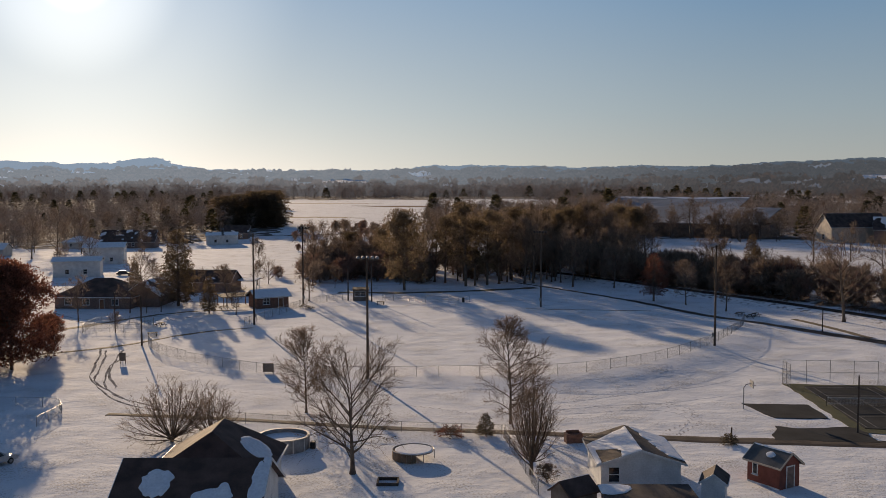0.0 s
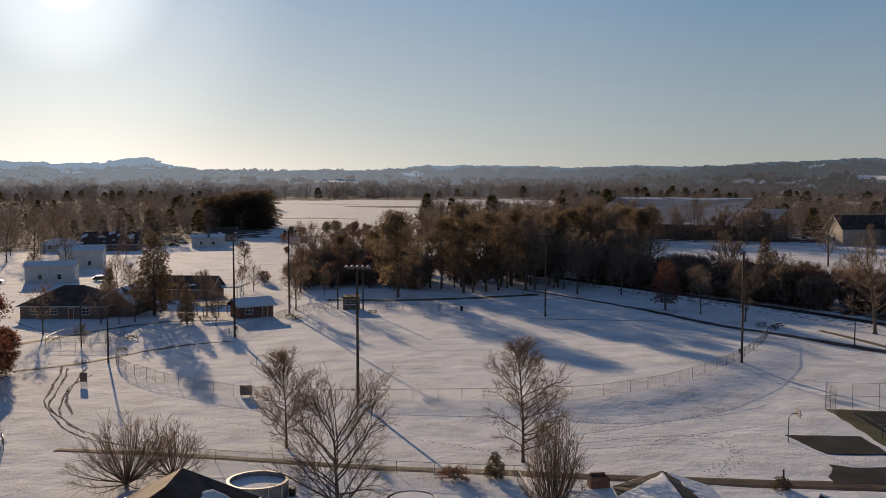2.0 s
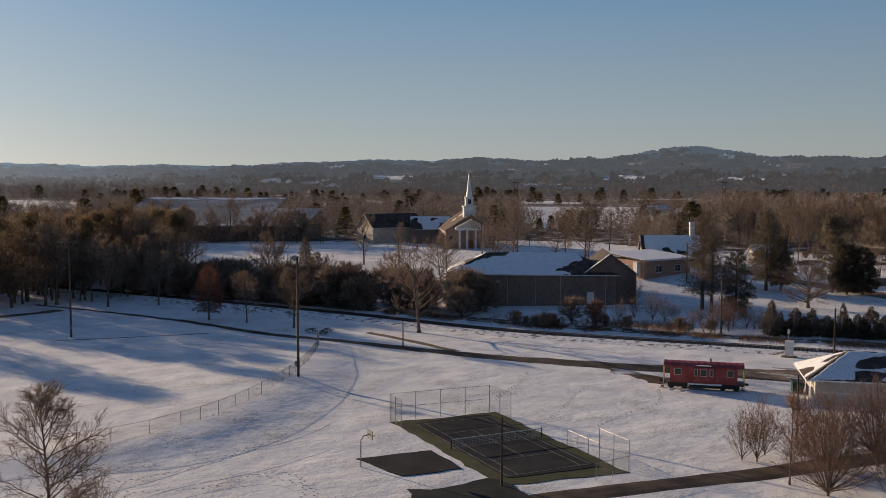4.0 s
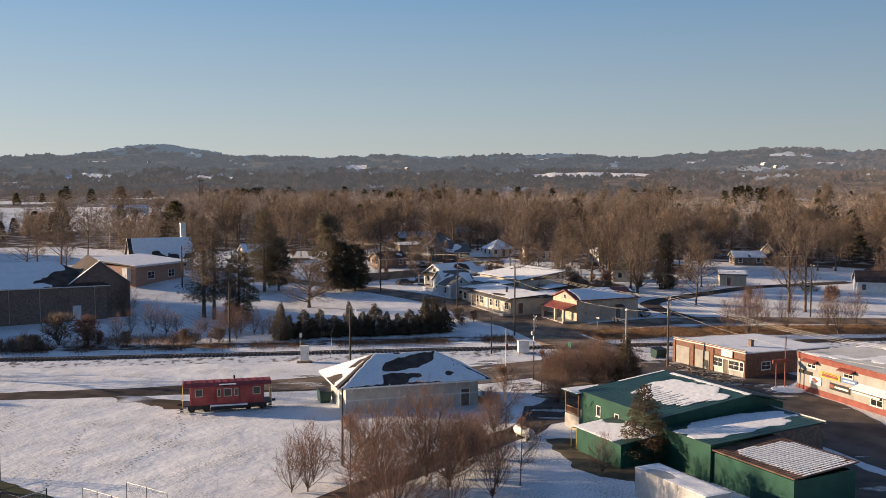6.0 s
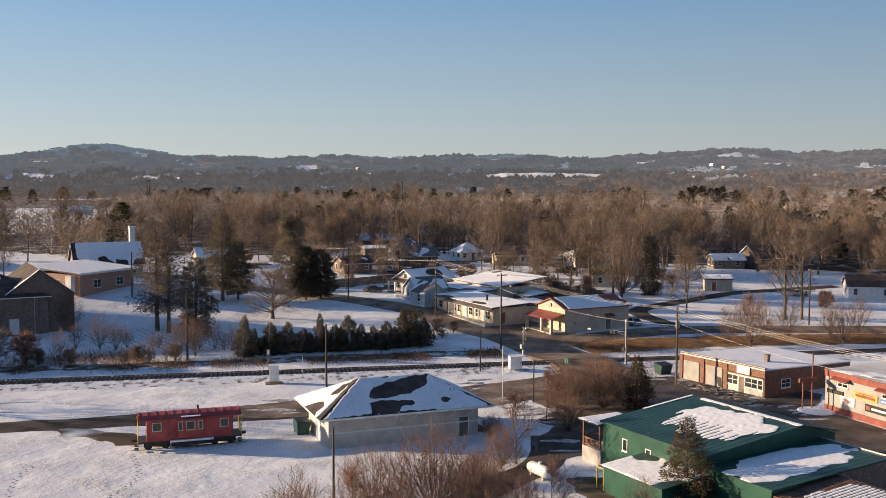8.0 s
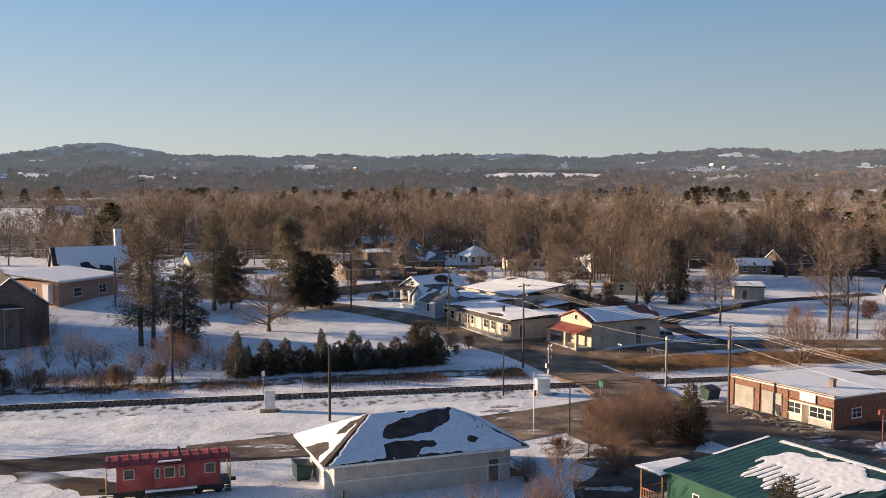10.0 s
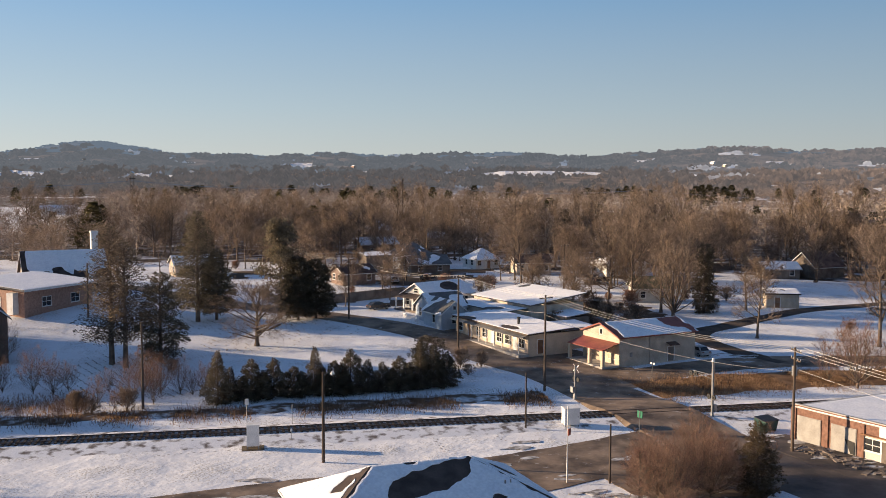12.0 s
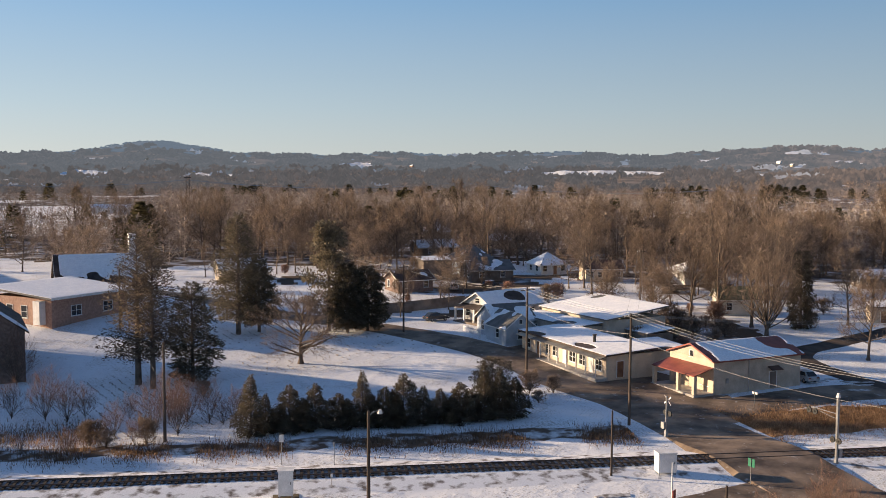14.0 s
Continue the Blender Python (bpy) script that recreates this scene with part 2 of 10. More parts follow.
def snow_ground():
    """Thin snow over winter grass: soft drifts, wind ripples and grass tips that break through."""
    mt = material("snow_over_grass", (0.73, 0.74, 0.77), (0.845, 0.85, 0.865), 0.11, 0.9, 0.0, 2.0, spec=0.05)
    nt = mt.node_tree
    bs = nt.nodes["Principled BSDF"]
    geo = nt.nodes["Geometry"]
    big, small, tips = (nt.nodes.new("ShaderNodeTexNoise") for _ in range(3))
    for n, s, d in ((big, 0.20, 4.0), (small, 1.3, 5.0), (tips, 4.6, 5.0)):
        n.inputs["Scale"].default_value, n.inputs["Detail"].default_value = s, d
        nt.links.new(geo.outputs["Position"], n.inputs["Vector"])
    add = nt.nodes.new("ShaderNodeMath")
    add.operation = "MULTIPLY_ADD"
    add.inputs[1].default_value = 0.55
    nt.links.new(big.outputs["Fac"], add.inputs[0])
    nt.links.new(tips.outputs["Fac"], add.inputs[2])
    show = nt.nodes.new("ShaderNodeMapRange")
    show.inputs["From Min"].default_value, show.inputs["From Max"].default_value = 0.80, 1.00
    show.inputs["To Max"].default_value = 0.6
    nt.links.new(add.outputs[0], show.inputs["Value"])
    mix = nt.nodes.new("ShaderNodeMix")
    mix.data_type = "RGBA"
    mix.inputs["B"].default_value = (0.20, 0.16, 0.09, 1)
    nt.links.new(nt.nodes["Hue/Saturation/Value"].outputs[0], mix.inputs["A"])
    nt.links.new(show.outputs[0], mix.inputs["Factor"])
    nt.links.new(mix.outputs["Result"], bs.inputs["Base Color"])
    nt.nodes["Map Range.001"].inputs["To Min"].default_value = 0.95
    nt.nodes["Map Range.001"].inputs["To Max"].default_value = 1.05
    b1, b2 = nt.nodes.new("ShaderNodeBump"), nt.nodes.new("ShaderNodeBump")
    b1.inputs["Strength"].default_value, b1.inputs["Distance"].default_value = 0.42, 0.7
    b2.inputs["Strength"].default_value, b2.inputs["Distance"].default_value = 0.34, 0.14
    nt.links.new(big.outputs["Fac"], b1.inputs["Height"])
    nt.links.new(small.outputs["Fac"], b2.inputs["Height"])
    nt.links.new(b1.outputs[0], b2.inputs["Normal"])
    nt.links.new(b2.outputs[0], bs.inputs["Normal"])
    return mt


def weathered(mt, colour, start, scale=0.9):
    """Pale salt and snow residue left in broken patches on paving."""
    nt = mt.node_tree
    n, show, mix = nt.nodes.new("ShaderNodeTexNoise"), nt.nodes.new("ShaderNodeMapRange"), nt.nodes.new("ShaderNodeMix")
    n.inputs["Scale"].default_value, n.inputs["Detail"].default_value, n.inputs["Roughness"].default_value = scale, 9.0, 0.68
    show.inputs["From Min"].default_value, show.inputs["From Max"].default_value, show.inputs["To Max"].default_value = start, start + 0.10, 0.8
    mix.data_type = "RGBA"
    mix.inputs["B"].default_value = (*colour, 1)
    nt.links.new(nt.nodes["Geometry"].outputs["Position"], n.inputs["Vector"])
    nt.links.new(n.outputs["Fac"], show.inputs["Value"])
    nt.links.new(nt.nodes["Hue/Saturation/Value"].outputs[0], mix.inputs["A"])
    nt.links.new(show.outputs[0], mix.inputs["Factor"])
    nt.links.new(mix.outputs["Result"], nt.nodes["Principled BSDF"].inputs["Base Color"])
    return mt


def hazed_hill_woods(name, dark, light, snow_from, glow):
    """Leafless woods on far slopes, with snowy clearings; the air's haze is put in as emission."""
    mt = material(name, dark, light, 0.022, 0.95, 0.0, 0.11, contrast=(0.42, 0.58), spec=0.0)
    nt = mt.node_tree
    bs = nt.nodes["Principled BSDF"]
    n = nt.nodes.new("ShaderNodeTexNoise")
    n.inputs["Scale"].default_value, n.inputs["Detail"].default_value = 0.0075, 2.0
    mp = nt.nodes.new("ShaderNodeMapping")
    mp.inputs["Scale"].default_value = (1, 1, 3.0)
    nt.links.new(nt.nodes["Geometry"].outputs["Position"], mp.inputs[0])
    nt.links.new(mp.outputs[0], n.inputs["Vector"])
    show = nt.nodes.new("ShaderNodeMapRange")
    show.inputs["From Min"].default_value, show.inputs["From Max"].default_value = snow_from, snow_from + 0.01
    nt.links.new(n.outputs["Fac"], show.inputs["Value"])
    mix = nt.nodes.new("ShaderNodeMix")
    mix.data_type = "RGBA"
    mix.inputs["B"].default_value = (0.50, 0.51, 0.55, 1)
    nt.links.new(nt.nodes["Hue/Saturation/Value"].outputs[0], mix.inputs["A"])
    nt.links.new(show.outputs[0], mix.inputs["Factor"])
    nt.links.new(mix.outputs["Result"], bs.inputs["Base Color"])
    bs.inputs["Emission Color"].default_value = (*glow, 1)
    # the emission that stands for haze is stronger towards the sun
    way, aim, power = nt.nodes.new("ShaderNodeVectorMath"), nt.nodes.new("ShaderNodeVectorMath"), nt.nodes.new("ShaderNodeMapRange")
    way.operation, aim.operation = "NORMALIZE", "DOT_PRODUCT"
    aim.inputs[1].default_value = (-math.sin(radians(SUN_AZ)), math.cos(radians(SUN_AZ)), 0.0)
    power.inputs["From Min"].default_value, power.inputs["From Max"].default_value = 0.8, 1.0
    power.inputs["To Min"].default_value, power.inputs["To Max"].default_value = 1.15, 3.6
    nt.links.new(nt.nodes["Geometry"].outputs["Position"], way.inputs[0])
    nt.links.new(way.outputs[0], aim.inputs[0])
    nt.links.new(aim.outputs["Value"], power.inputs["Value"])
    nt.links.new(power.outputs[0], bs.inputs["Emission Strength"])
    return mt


def grained(mt, low=0.55, high=1.45):
    """Gives each separate sliver of a mass a brightness of its own."""
    nt = mt.node_tree
    geo, rnd, mul = nt.nodes["Geometry"], nt.nodes.new("ShaderNodeMapRange"), nt.nodes.new("ShaderNodeMath")
    rnd.inputs["To Min"].default_value, rnd.inputs["To Max"].default_value = low, high
    mul.operation = "MULTIPLY"
    hsv = nt.nodes["Hue/Saturation/Value"]
    old = hsv.inputs["Value"].links[0].from_socket
    nt.links.new(geo.outputs["Random Per Island"], rnd.inputs["Value"])
    nt.links.new(rnd.outputs[0], mul.inputs[0])
    nt.links.new(old, mul.inputs[1])
    nt.links.new(mul.outputs[0], hsv.inputs["Value"])
    return mt


def leafy(mt, share=0.45):
    """Lets some light through thin leaves and needles."""
    nt = mt.node_tree
    bs, out = nt.nodes["Principled BSDF"], nt.nodes["Material Output"]
    tl, mix = nt.nodes.new("ShaderNodeBsdfTranslucent"), nt.nodes.new("ShaderNodeMixShader")
    mix.inputs[0].default_value = share
    nt.links.new(nt.nodes["Hue/Saturation/Value"].outputs[0], tl.inputs["Color"])
    nt.links.new(bs.outputs[0], mix.inputs[1])
    nt.links.new(tl.outputs[0], mix.inputs[2])
    nt.links.new(mix.outputs[0], out.inputs["Surface"])
    return mt


SNOW_GROUND = snow_ground()
# aerial haze painted as emission: stronger and bluer from near to far
HILL_NEAR = hazed_hill_woods("near_hill_woods_hazed", (0.088, 0.060, 0.045), (0.20, 0.142, 0.106), 0.66, (0.040, 0.040, 0.042))
HILL_MID = hazed_hill_woods("middle_hill_woods_hazed", (0.058, 0.043, 0.036), (0.135, 0.100, 0.082), 0.67, (0.056, 0.062, 0.070))
HILL_FAR = hazed_hill_woods("far_hill_woods_hazed", (0.020, 0.020, 0.020), (0.045, 0.040, 0.040), 0.70, (0.068, 0.086, 0.110))
LITTER = material("snow_dusted_leaf_litter", (0.11, 0.083, 0.062), (0.72, 0.72, 0.74), 0.16, 0.95, 0.3, 3.0, contrast=(0.50, 0.68), spec=0.05)
SNOW = material("roof_snow", (0.80, 0.81, 0.84), (0.88, 0.88, 0.89), 0.8, 0.95, 0.3, 4.0, spec=0.05)
ASPHALT = weathered(material("worn_asphalt", (0.080, 0.058, 0.043), (0.28, 0.205, 0.145), 0.30, 0.75, 0.5, 2.2, contrast=(0.36, 0.64)), (0.50, 0.48, 0.47), 0.60)
WETASPHALT = weathered(material("dark_wet_asphalt", (0.040, 0.034, 0.031), (0.125, 0.100, 0.085), 0.30, 0.7, 0.5, 2.2, contrast=(0.36, 0.64)), (0.45, 0.43, 0.42), 0.66)
COURT = material("dark_court_asphalt", (0.022, 0.024, 0.027), (0.042, 0.043, 0.046), 0.3, 0.9, 0.2, 6.0, spec=0.08)
PATH = material("wet_park_road", (0.045, 0.037, 0.033), (0.11, 0.085, 0.068), 0.4, 0.85, 0.25, 7.0, spec=0.12)
MUD = material("bare_muddy_grass", (0.07, 0.055, 0.035), (0.16, 0.125, 0.08), 0.6, 0.9, 0.4, 7.0)
GRASS = material("short_green_grass", (0.030, 0.040, 0.016), (0.06, 0.06, 0.025), 0.7, 0.9, 0.4, 9.0)
DRYGRASS = material("dry_straw_grass", (0.13, 0.082, 0.052), (0.29, 0.19, 0.12), 0.9, 0.95, 0.3, 9.0)
GRAVEL = material("snowy_railway_ballast", (0.16, 0.135, 0.12), (0.80, 0.80, 0.81), 0.9, 0.9, 0.5, 8.0, contrast=(0.34, 0.50))
CRIB = material("dark_oily_ballast", (0.095, 0.076, 0.064), (0.50, 0.47, 0.46), 1.6, 0.9, 0.5, 9.0, contrast=(0.40, 0.70))
VERGE = material("brown_stubble_in_thin_snow", (0.15, 0.108, 0.080), (0.66, 0.655, 0.66), 0.55, 0.95, 0.4, 5.0, contrast=(0.46, 0.62), spec=0.02)
STEEL = material("rail_steel", (0.06, 0.045, 0.04), (0.12, 0.09, 0.08), 2.0, 0.45, 0.0, 9.0, metal=0.8)
SLEEPER = material("creosoted_timber", (0.020, 0.016, 0.014), (0.055, 0.042, 0.035), 1.5, 0.85, 0.3, 12.0, per_object=0.35)
CONCRETE = material("weathered_concrete", (0.30, 0.28, 0.26), (0.46, 0.44, 0.41), 0.7, 0.85, 0.2, 9.0)
SLUSH = material("grey_slush", (0.20, 0.18, 0.16), (0.66, 0.65, 0.65), 1.5, 0.8, 0.4, 7.0)
FOOTPRINT_SHADE = material("shaded_footprint_snow", (0.22, 0.20, 0.19), (0.46, 0.45, 0.46), 1.2, 0.9, 0.2, 9.0)
RUT = material("wet_muddy_rut", (0.13, 0.115, 0.105), (0.46, 0.45, 0.45), 0.7, 0.95, 0.2, 5.0, spec=0.0)
THINGRASS = material("thin_frosted_grass", (0.15, 0.125, 0.095), (0.34, 0.30, 0.25), 0.9, 0.95, 0.3, 9.0)
PRESSED = material("lightly_pressed_snow", (0.48, 0.47, 0.48), (0.70, 0.70, 0.72), 1.2, 0.9, 0.2, 9.0)
LINE = material("faded_white_line_paint", (0.09, 0.09, 0.09), (0.20, 0.20, 0.195), 1.2, 0.7, 0.1, 9.0)
SHINGLE = material("dark_asphalt_shingles", (0.045, 0.033, 0.029), (0.095, 0.071, 0.061), 0.7, 0.85, 0.3, 7.0)
SHINGLE_BROWN = material("brown_asphalt_shingles", (0.07, 0.045, 0.035), (0.14, 0.085, 0.065), 0.7, 0.85, 0.3, 7.0)
SHINGLE_GREY = material("grey_asphalt_shingles", (0.10, 0.10, 0.10), (0.17, 0.165, 0.16), 0.7, 0.85, 0.3, 7.0)
SHINGLE_GREEN = material("mossy_green_shingles", (0.06, 0.075, 0.045), (0.11, 0.12, 0.07), 0.7, 0.85, 0.3, 7.0)
REDROOF = material("red_sheet_metal", (0.19, 0.05, 0.035), (0.28, 0.08, 0.056), 0.8, 0.5, 0.1, 6.0)
WHITE = boards(material("white_lapped_siding", (0.60, 0.59, 0.57), (0.74, 0.73, 0.71), 0.9, 0.6, 0.05, 8.0), 0.16)
CREAM = material("cream_painted_masonry", (0.49, 0.40, 0.305), (0.60, 0.50, 0.385), 0.8, 0.75, 0.15, 7.0)
TAN = material("tan_painted_blockwork", (0.40, 0.34, 0.27), (0.54, 0.46, 0.37), 0.8, 0.75, 0.15, 7.0)
OFFWHITE = material("off_white_stucco", (0.45, 0.42, 0.38), (0.57, 0.54, 0.49), 0.8, 0.75, 0.15, 7.0)
SHOPWHITE = material("greyed_white_masonry_paint", (0.29, 0.272, 0.25), (0.38, 0.362, 0.335), 0.8, 0.75, 0.15, 7.0)
PALEBLUE = boards(material("pale_blue_siding", (0.36, 0.41, 0.47), (0.46, 0.51, 0.57), 0.9, 0.6, 0.05, 8.0), 0.16)
TRIM = material("white_trim_paint", (0.62, 0.61, 0.59), (0.76, 0.75, 0.73), 1.2, 0.5, 0.05, 9.0)
BRICK = material("red_brown_brick", (0.150, 0.080, 0.058), (0.25, 0.136, 0.098), 3.0, 0.85, 0.3, 14.0)
BRICKTAN = material("tan_brick", (0.30, 0.185, 0.14), (0.43, 0.275, 0.21), 3.0, 0.85, 0.3, 14.0)
BRICKDARK = material("brown_brick", (0.16, 0.112, 0.092), (0.26, 0.186, 0.155), 3.0, 0.85, 0.3, 14.0)
GREEN = boards(material("green_ribbed_sheet_metal", (0.010, 0.058, 0.040), (0.018, 0.088, 0.058), 0.5, 0.45, 0.05, 7.0), 0.5, 0.25, "X")
GREENROOF = material("green_roof_sheet_metal", (0.015, 0.05, 0.045), (0.03, 0.08, 0.065), 0.5, 0.4, 0.05, 7.0)
BLUEGREY = material("dull_blue_grey_roof", (0.20, 0.215, 0.24), (0.36, 0.375, 0.40), 0.06, 0.8, 0.1, 0.5, contrast=(0.4, 0.6), stretch=(0.4, 1, 1))
RUST = material("rusted_roof_sheet", (0.09, 0.05, 0.035), (0.20, 0.12, 0.085), 0.7, 0.7, 0.1, 9.0)
PALEMETAL = material("pale_galvanised_roof", (0.42, 0.41, 0.40), (0.56, 0.55, 0.53), 0.6, 0.55, 0.05, 6.0, metal=0.2)
MEMBRANE = material("dull_white_roof_membrane", (0.50, 0.485, 0.46), (0.66, 0.645, 0.62), 0.25, 0.75, 0.05, 3.0)
GALV = material("galvanised_steel", (0.24, 0.24, 0.24), (0.36, 0.36, 0.36), 2.0, 0.5, 0.0, 9.0, metal=0.6)
DARKMETAL = material("dark_painted_metal", (0.02, 0.02, 0.02), (0.045, 0.042, 0.04), 2.0, 0.5, 0.0, 9.0)
POLE = material("weathered_pole_wood", (0.055, 0.042, 0.034), (0.12, 0.09, 0.07), 0.6, 0.9, 0.2, 14.0, stretch=(1, 1, 0.2))
WOOD = material("brown_stained_wood", (0.16, 0.08, 0.045), (0.28, 0.15, 0.085), 1.0, 0.8, 0.2, 14.0)
GREYWOOD = boards(material("grey_weathered_boards", (0.13, 0.105, 0.085), (0.23, 0.19, 0.16), 0.7, 0.9, 0.2, 12.0), 0.2)
REDSHED = boards(material("barn_red_boards", (0.16, 0.05, 0.036), (0.24, 0.08, 0.058), 0.9, 0.7, 0.1, 10.0), 0.25, 0.3, "X")
CABOOSE = material("faded_red_railcar_paint", (0.27, 0.048, 0.046), (0.40, 0.088, 0.078), 0.8, 0.55, 0.05, 7.0)
YELLOWPAINT = material("yellow_paint", (0.50, 0.32, 0.06), (0.62, 0.42, 0.10), 1.2, 0.6, 0.05, 9.0)
REDPAINT = material("red_trim_paint", (0.20, 0.056, 0.042), (0.28, 0.082, 0.062), 1.0, 0.6, 0.05, 9.0)
BLUEPAINT = material("blue_sign_paint", (0.10, 0.18, 0.38), (0.15, 0.24, 0.46), 1.0, 0.5, 0.0, 9.0)
BLACKPAINT = material("black_sign_paint", (0.015, 0.015, 0.016), (0.03, 0.03, 0.03), 1.0, 0.5, 0.0, 9.0)
GREENPAINT = material("green_sign_paint", (0.015, 0.14, 0.08), (0.025, 0.19, 0.11), 1.0, 0.5, 0.0, 9.0)
GLASS = material("dark_window_glass", (0.012, 0.014, 0.017), (0.03, 0.033, 0.038), 0.7, 0.08, 0.0, 2.0, spec=0.6)
RUBBER = material("black_rubber", (0.012, 0.012, 0.012), (0.025, 0.025, 0.025), 3.0, 0.85, 0.1, 9.0)
CARDARK = material("dark_car_paint", (0.02, 0.022, 0.026), (0.03, 0.033, 0.038), 1.0, 0.25, 0.0, 9.0, spec=0.6)
CARSILVER = material("silver_car_paint", (0.40, 0.40, 0.40), (0.48, 0.48, 0.48), 1.0, 0.3, 0.0, 9.0, metal=0.3, spec=0.6)
CANVAS = material("tan_trampoline_cover", (0.16, 0.11, 0.07), (0.28, 0.20, 0.14), 1.0, 0.8, 0.1, 9.0)
BARK = material("grey_brown_bark", (0.085, 0.062, 0.048), (0.19, 0.145, 0.11), 1.2, 0.9, 0.2, 14.0)
TWIG = material("bare_brown_twigs", (0.175, 0.128, 0.095), (0.34, 0.255, 0.190), 0.5, 0.9, 0.0, 3.0, per_object=0.2)
TWIGRED = material("bare_reddish_twigs", (0.20, 0.115, 0.085), (0.35, 0.215, 0.16), 0.5, 0.9, 0.0, 3.0, per_object=0.15)
STRAW = material("orange_brown_dead_grass", (0.22, 0.135, 0.080), (0.40, 0.262, 0.160), 0.5, 0.95, 0.3, 9.0)
CEDAR = material("dark_cedar_foliage", (0.095, 0.083, 0.060), (0.20, 0.165, 0.115), 0.9, 0.9, 0.0, 3.0, per_object=0.25)
BROWNCEDAR = material("brownish_cedar_foliage", (0.105, 0.083, 0.060), (0.23, 0.178, 0.130), 0.9, 0.9, 0.0, 3.0, per_object=0.2)
PINE = material("olive_pine_foliage", (0.090, 0.070, 0.045), (0.21, 0.155, 0.098), 0.6, 0.9, 0.0, 3.0, per_object=0.2)
OAKLEAF = material("dry_brown_oak_leaves", (0.12, 0.050, 0.034), (0.23, 0.098, 0.064), 0.7, 0.9, 0.0, 3.0, per_object=0.15)
WOODS = material("leafless_woodland", (0.255, 0.190, 0.150), (0.45, 0.385, 0.330), 0.11, 0.95, 0.0, 0.6, contrast=(0.36, 0.64), spec=0.0)
WOODSFAR = material("distant_leafless_woodland", (0.22, 0.160, 0.125), (0.40, 0.325, 0.275), 0.07, 0.95, 0.0, 0.3, contrast=(0.36, 0.64), spec=0.0)
WOODSGREEN = material("distant_evergreens", (0.062, 0.060, 0.036), (0.15, 0.128, 0.070), 0.05, 0.95, 0.0, 0.6)
for thin in (PINE, WOODSGREEN, DRYGRASS, STRAW):
    leafy(thin, 0.58)
leafy(OAKLEAF, 0.36)
leafy(CEDAR, 0.45)
leafy(BROWNCEDAR, 0.45)
grained(BROWNCEDAR, 0.7, 1.3)
for thin in (TWIG, TWIGRED):
    leafy(thin, 0.25)
for mass in (WOODSGREEN, TWIG, TWIGRED, OAKLEAF, DRYGRASS, STRAW):
    grained(mass)
for mass in (HILL_NEAR, HILL_MID):
    grained(mass, 0.6, 1.3)
for mass in (WOODS, WOODSFAR, CEDAR, PINE):
    grained(mass, 0.7, 1.3)
for thin in (WOODS, WOODSFAR):
    leafy(thin, 0.06)


# ---- ground: one sheet to the horizon ----
def build_ground():
    radii = [0.0]
    while radii[-1] < 4750:
        r = radii[-1]
        radii.append(r + (2.6 if r < 120 else 4.0 if r < 400 else min(r * 0.045, 46.0)))
    angles, a = [], -100.0
    while a < 260.0:
        angles.append(a)
        a += 0.25 if a < 36.0 else 1.0 if a < 64.0 else 4.0
    verts, faces, mats = [(60.0, 90.0, ground_z(60, 90))], [], []
    na = len(angles)
    for r in radii[1:]:
        for a in angles:
            x, y = 60 - r * math.sin(radians(a)), 90 + r * math.cos(radians(a))
            verts.append((x, y, ground_z(x, y)))
    for k in range(na):
        faces.append((0, 1 + (k + 1) % na, 1 + k))
        mats.append(0)
    for i in range(len(radii) - 2):
        r = radii[i + 1]
        for k in range(na):
            p, q = 1 + i * na + k, 1 + i * na + (k + 1) % na
            faces.append((p, q, q + na, p + na))
            w = r + 260 * noise.noise((verts[p][0] / 300, verts[p][1] / 300, 0))
            if w < 1350:
                x, y = verts[p + na][0], verts[p + na][1]
                d = math.hypot(x, y)
                wooded = d > wooded_from(bearing(x, y)) - 12 + 22 * noise.noise((x / 30, y / 30, 6)) and not in_field(x, y)
                town = x > 205 and beyond(x, y) > 45 and bearing(x, y) < -44 and fbm(x / 26, y / 26, 12) > 0.10 and not (x < 310 and 52 < y < 128)
                mats.append(4 if wooded or town else 0)
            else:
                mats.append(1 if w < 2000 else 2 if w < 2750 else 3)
    def sheet(name, label, category, keep, slots):
        own = [(f, slots.index(m)) for f, m in zip(faces, mats) if m in slots]
        used = {i: k for k, i in enumerate(sorted({i for f, _ in own for i in f}))}
        me = bpy.data.meshes.new(name)
        me.from_pydata([verts[i] for i in used], [], [tuple(used[i] for i in f) for f, _ in own])
        for mt in keep:
            me.materials.append(mt)
        me.polygons.foreach_set("material_index", [m for _, m in own])
        me.shade_smooth()
        tagged(new(name, me), label, category, kind="structure")

    sheet("ground", "snow-covered grassland with leaf litter under the woods", "ground", (SNOW_GROUND, LITTER), [0, 4])
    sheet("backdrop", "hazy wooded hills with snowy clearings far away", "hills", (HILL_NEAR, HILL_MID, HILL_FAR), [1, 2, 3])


build_ground()


def spline(points, step=1.5):
    """A smooth line through a few points of the plan."""
    pts = [Vector(p) for p in points]
    out = []
    for i in range(len(pts) - 1):
        p0, p1, p2, p3 = pts[max(i - 1, 0)], pts[i], pts[i + 1], pts[min(i + 2, len(pts) - 1)]
        n = max(1, int((p2 - p1).length / step))
        for k in range(n):
            t = k / n
            out.append(0.5 * (2 * p1 + (p2 - p0) * t + (2 * p0 - 5 * p1 + 4 * p2 - p3) * t * t + (3 * p1 - p0 - 3 * p2 + p3) * t ** 3))
    out.append(pts[-1])
    return out


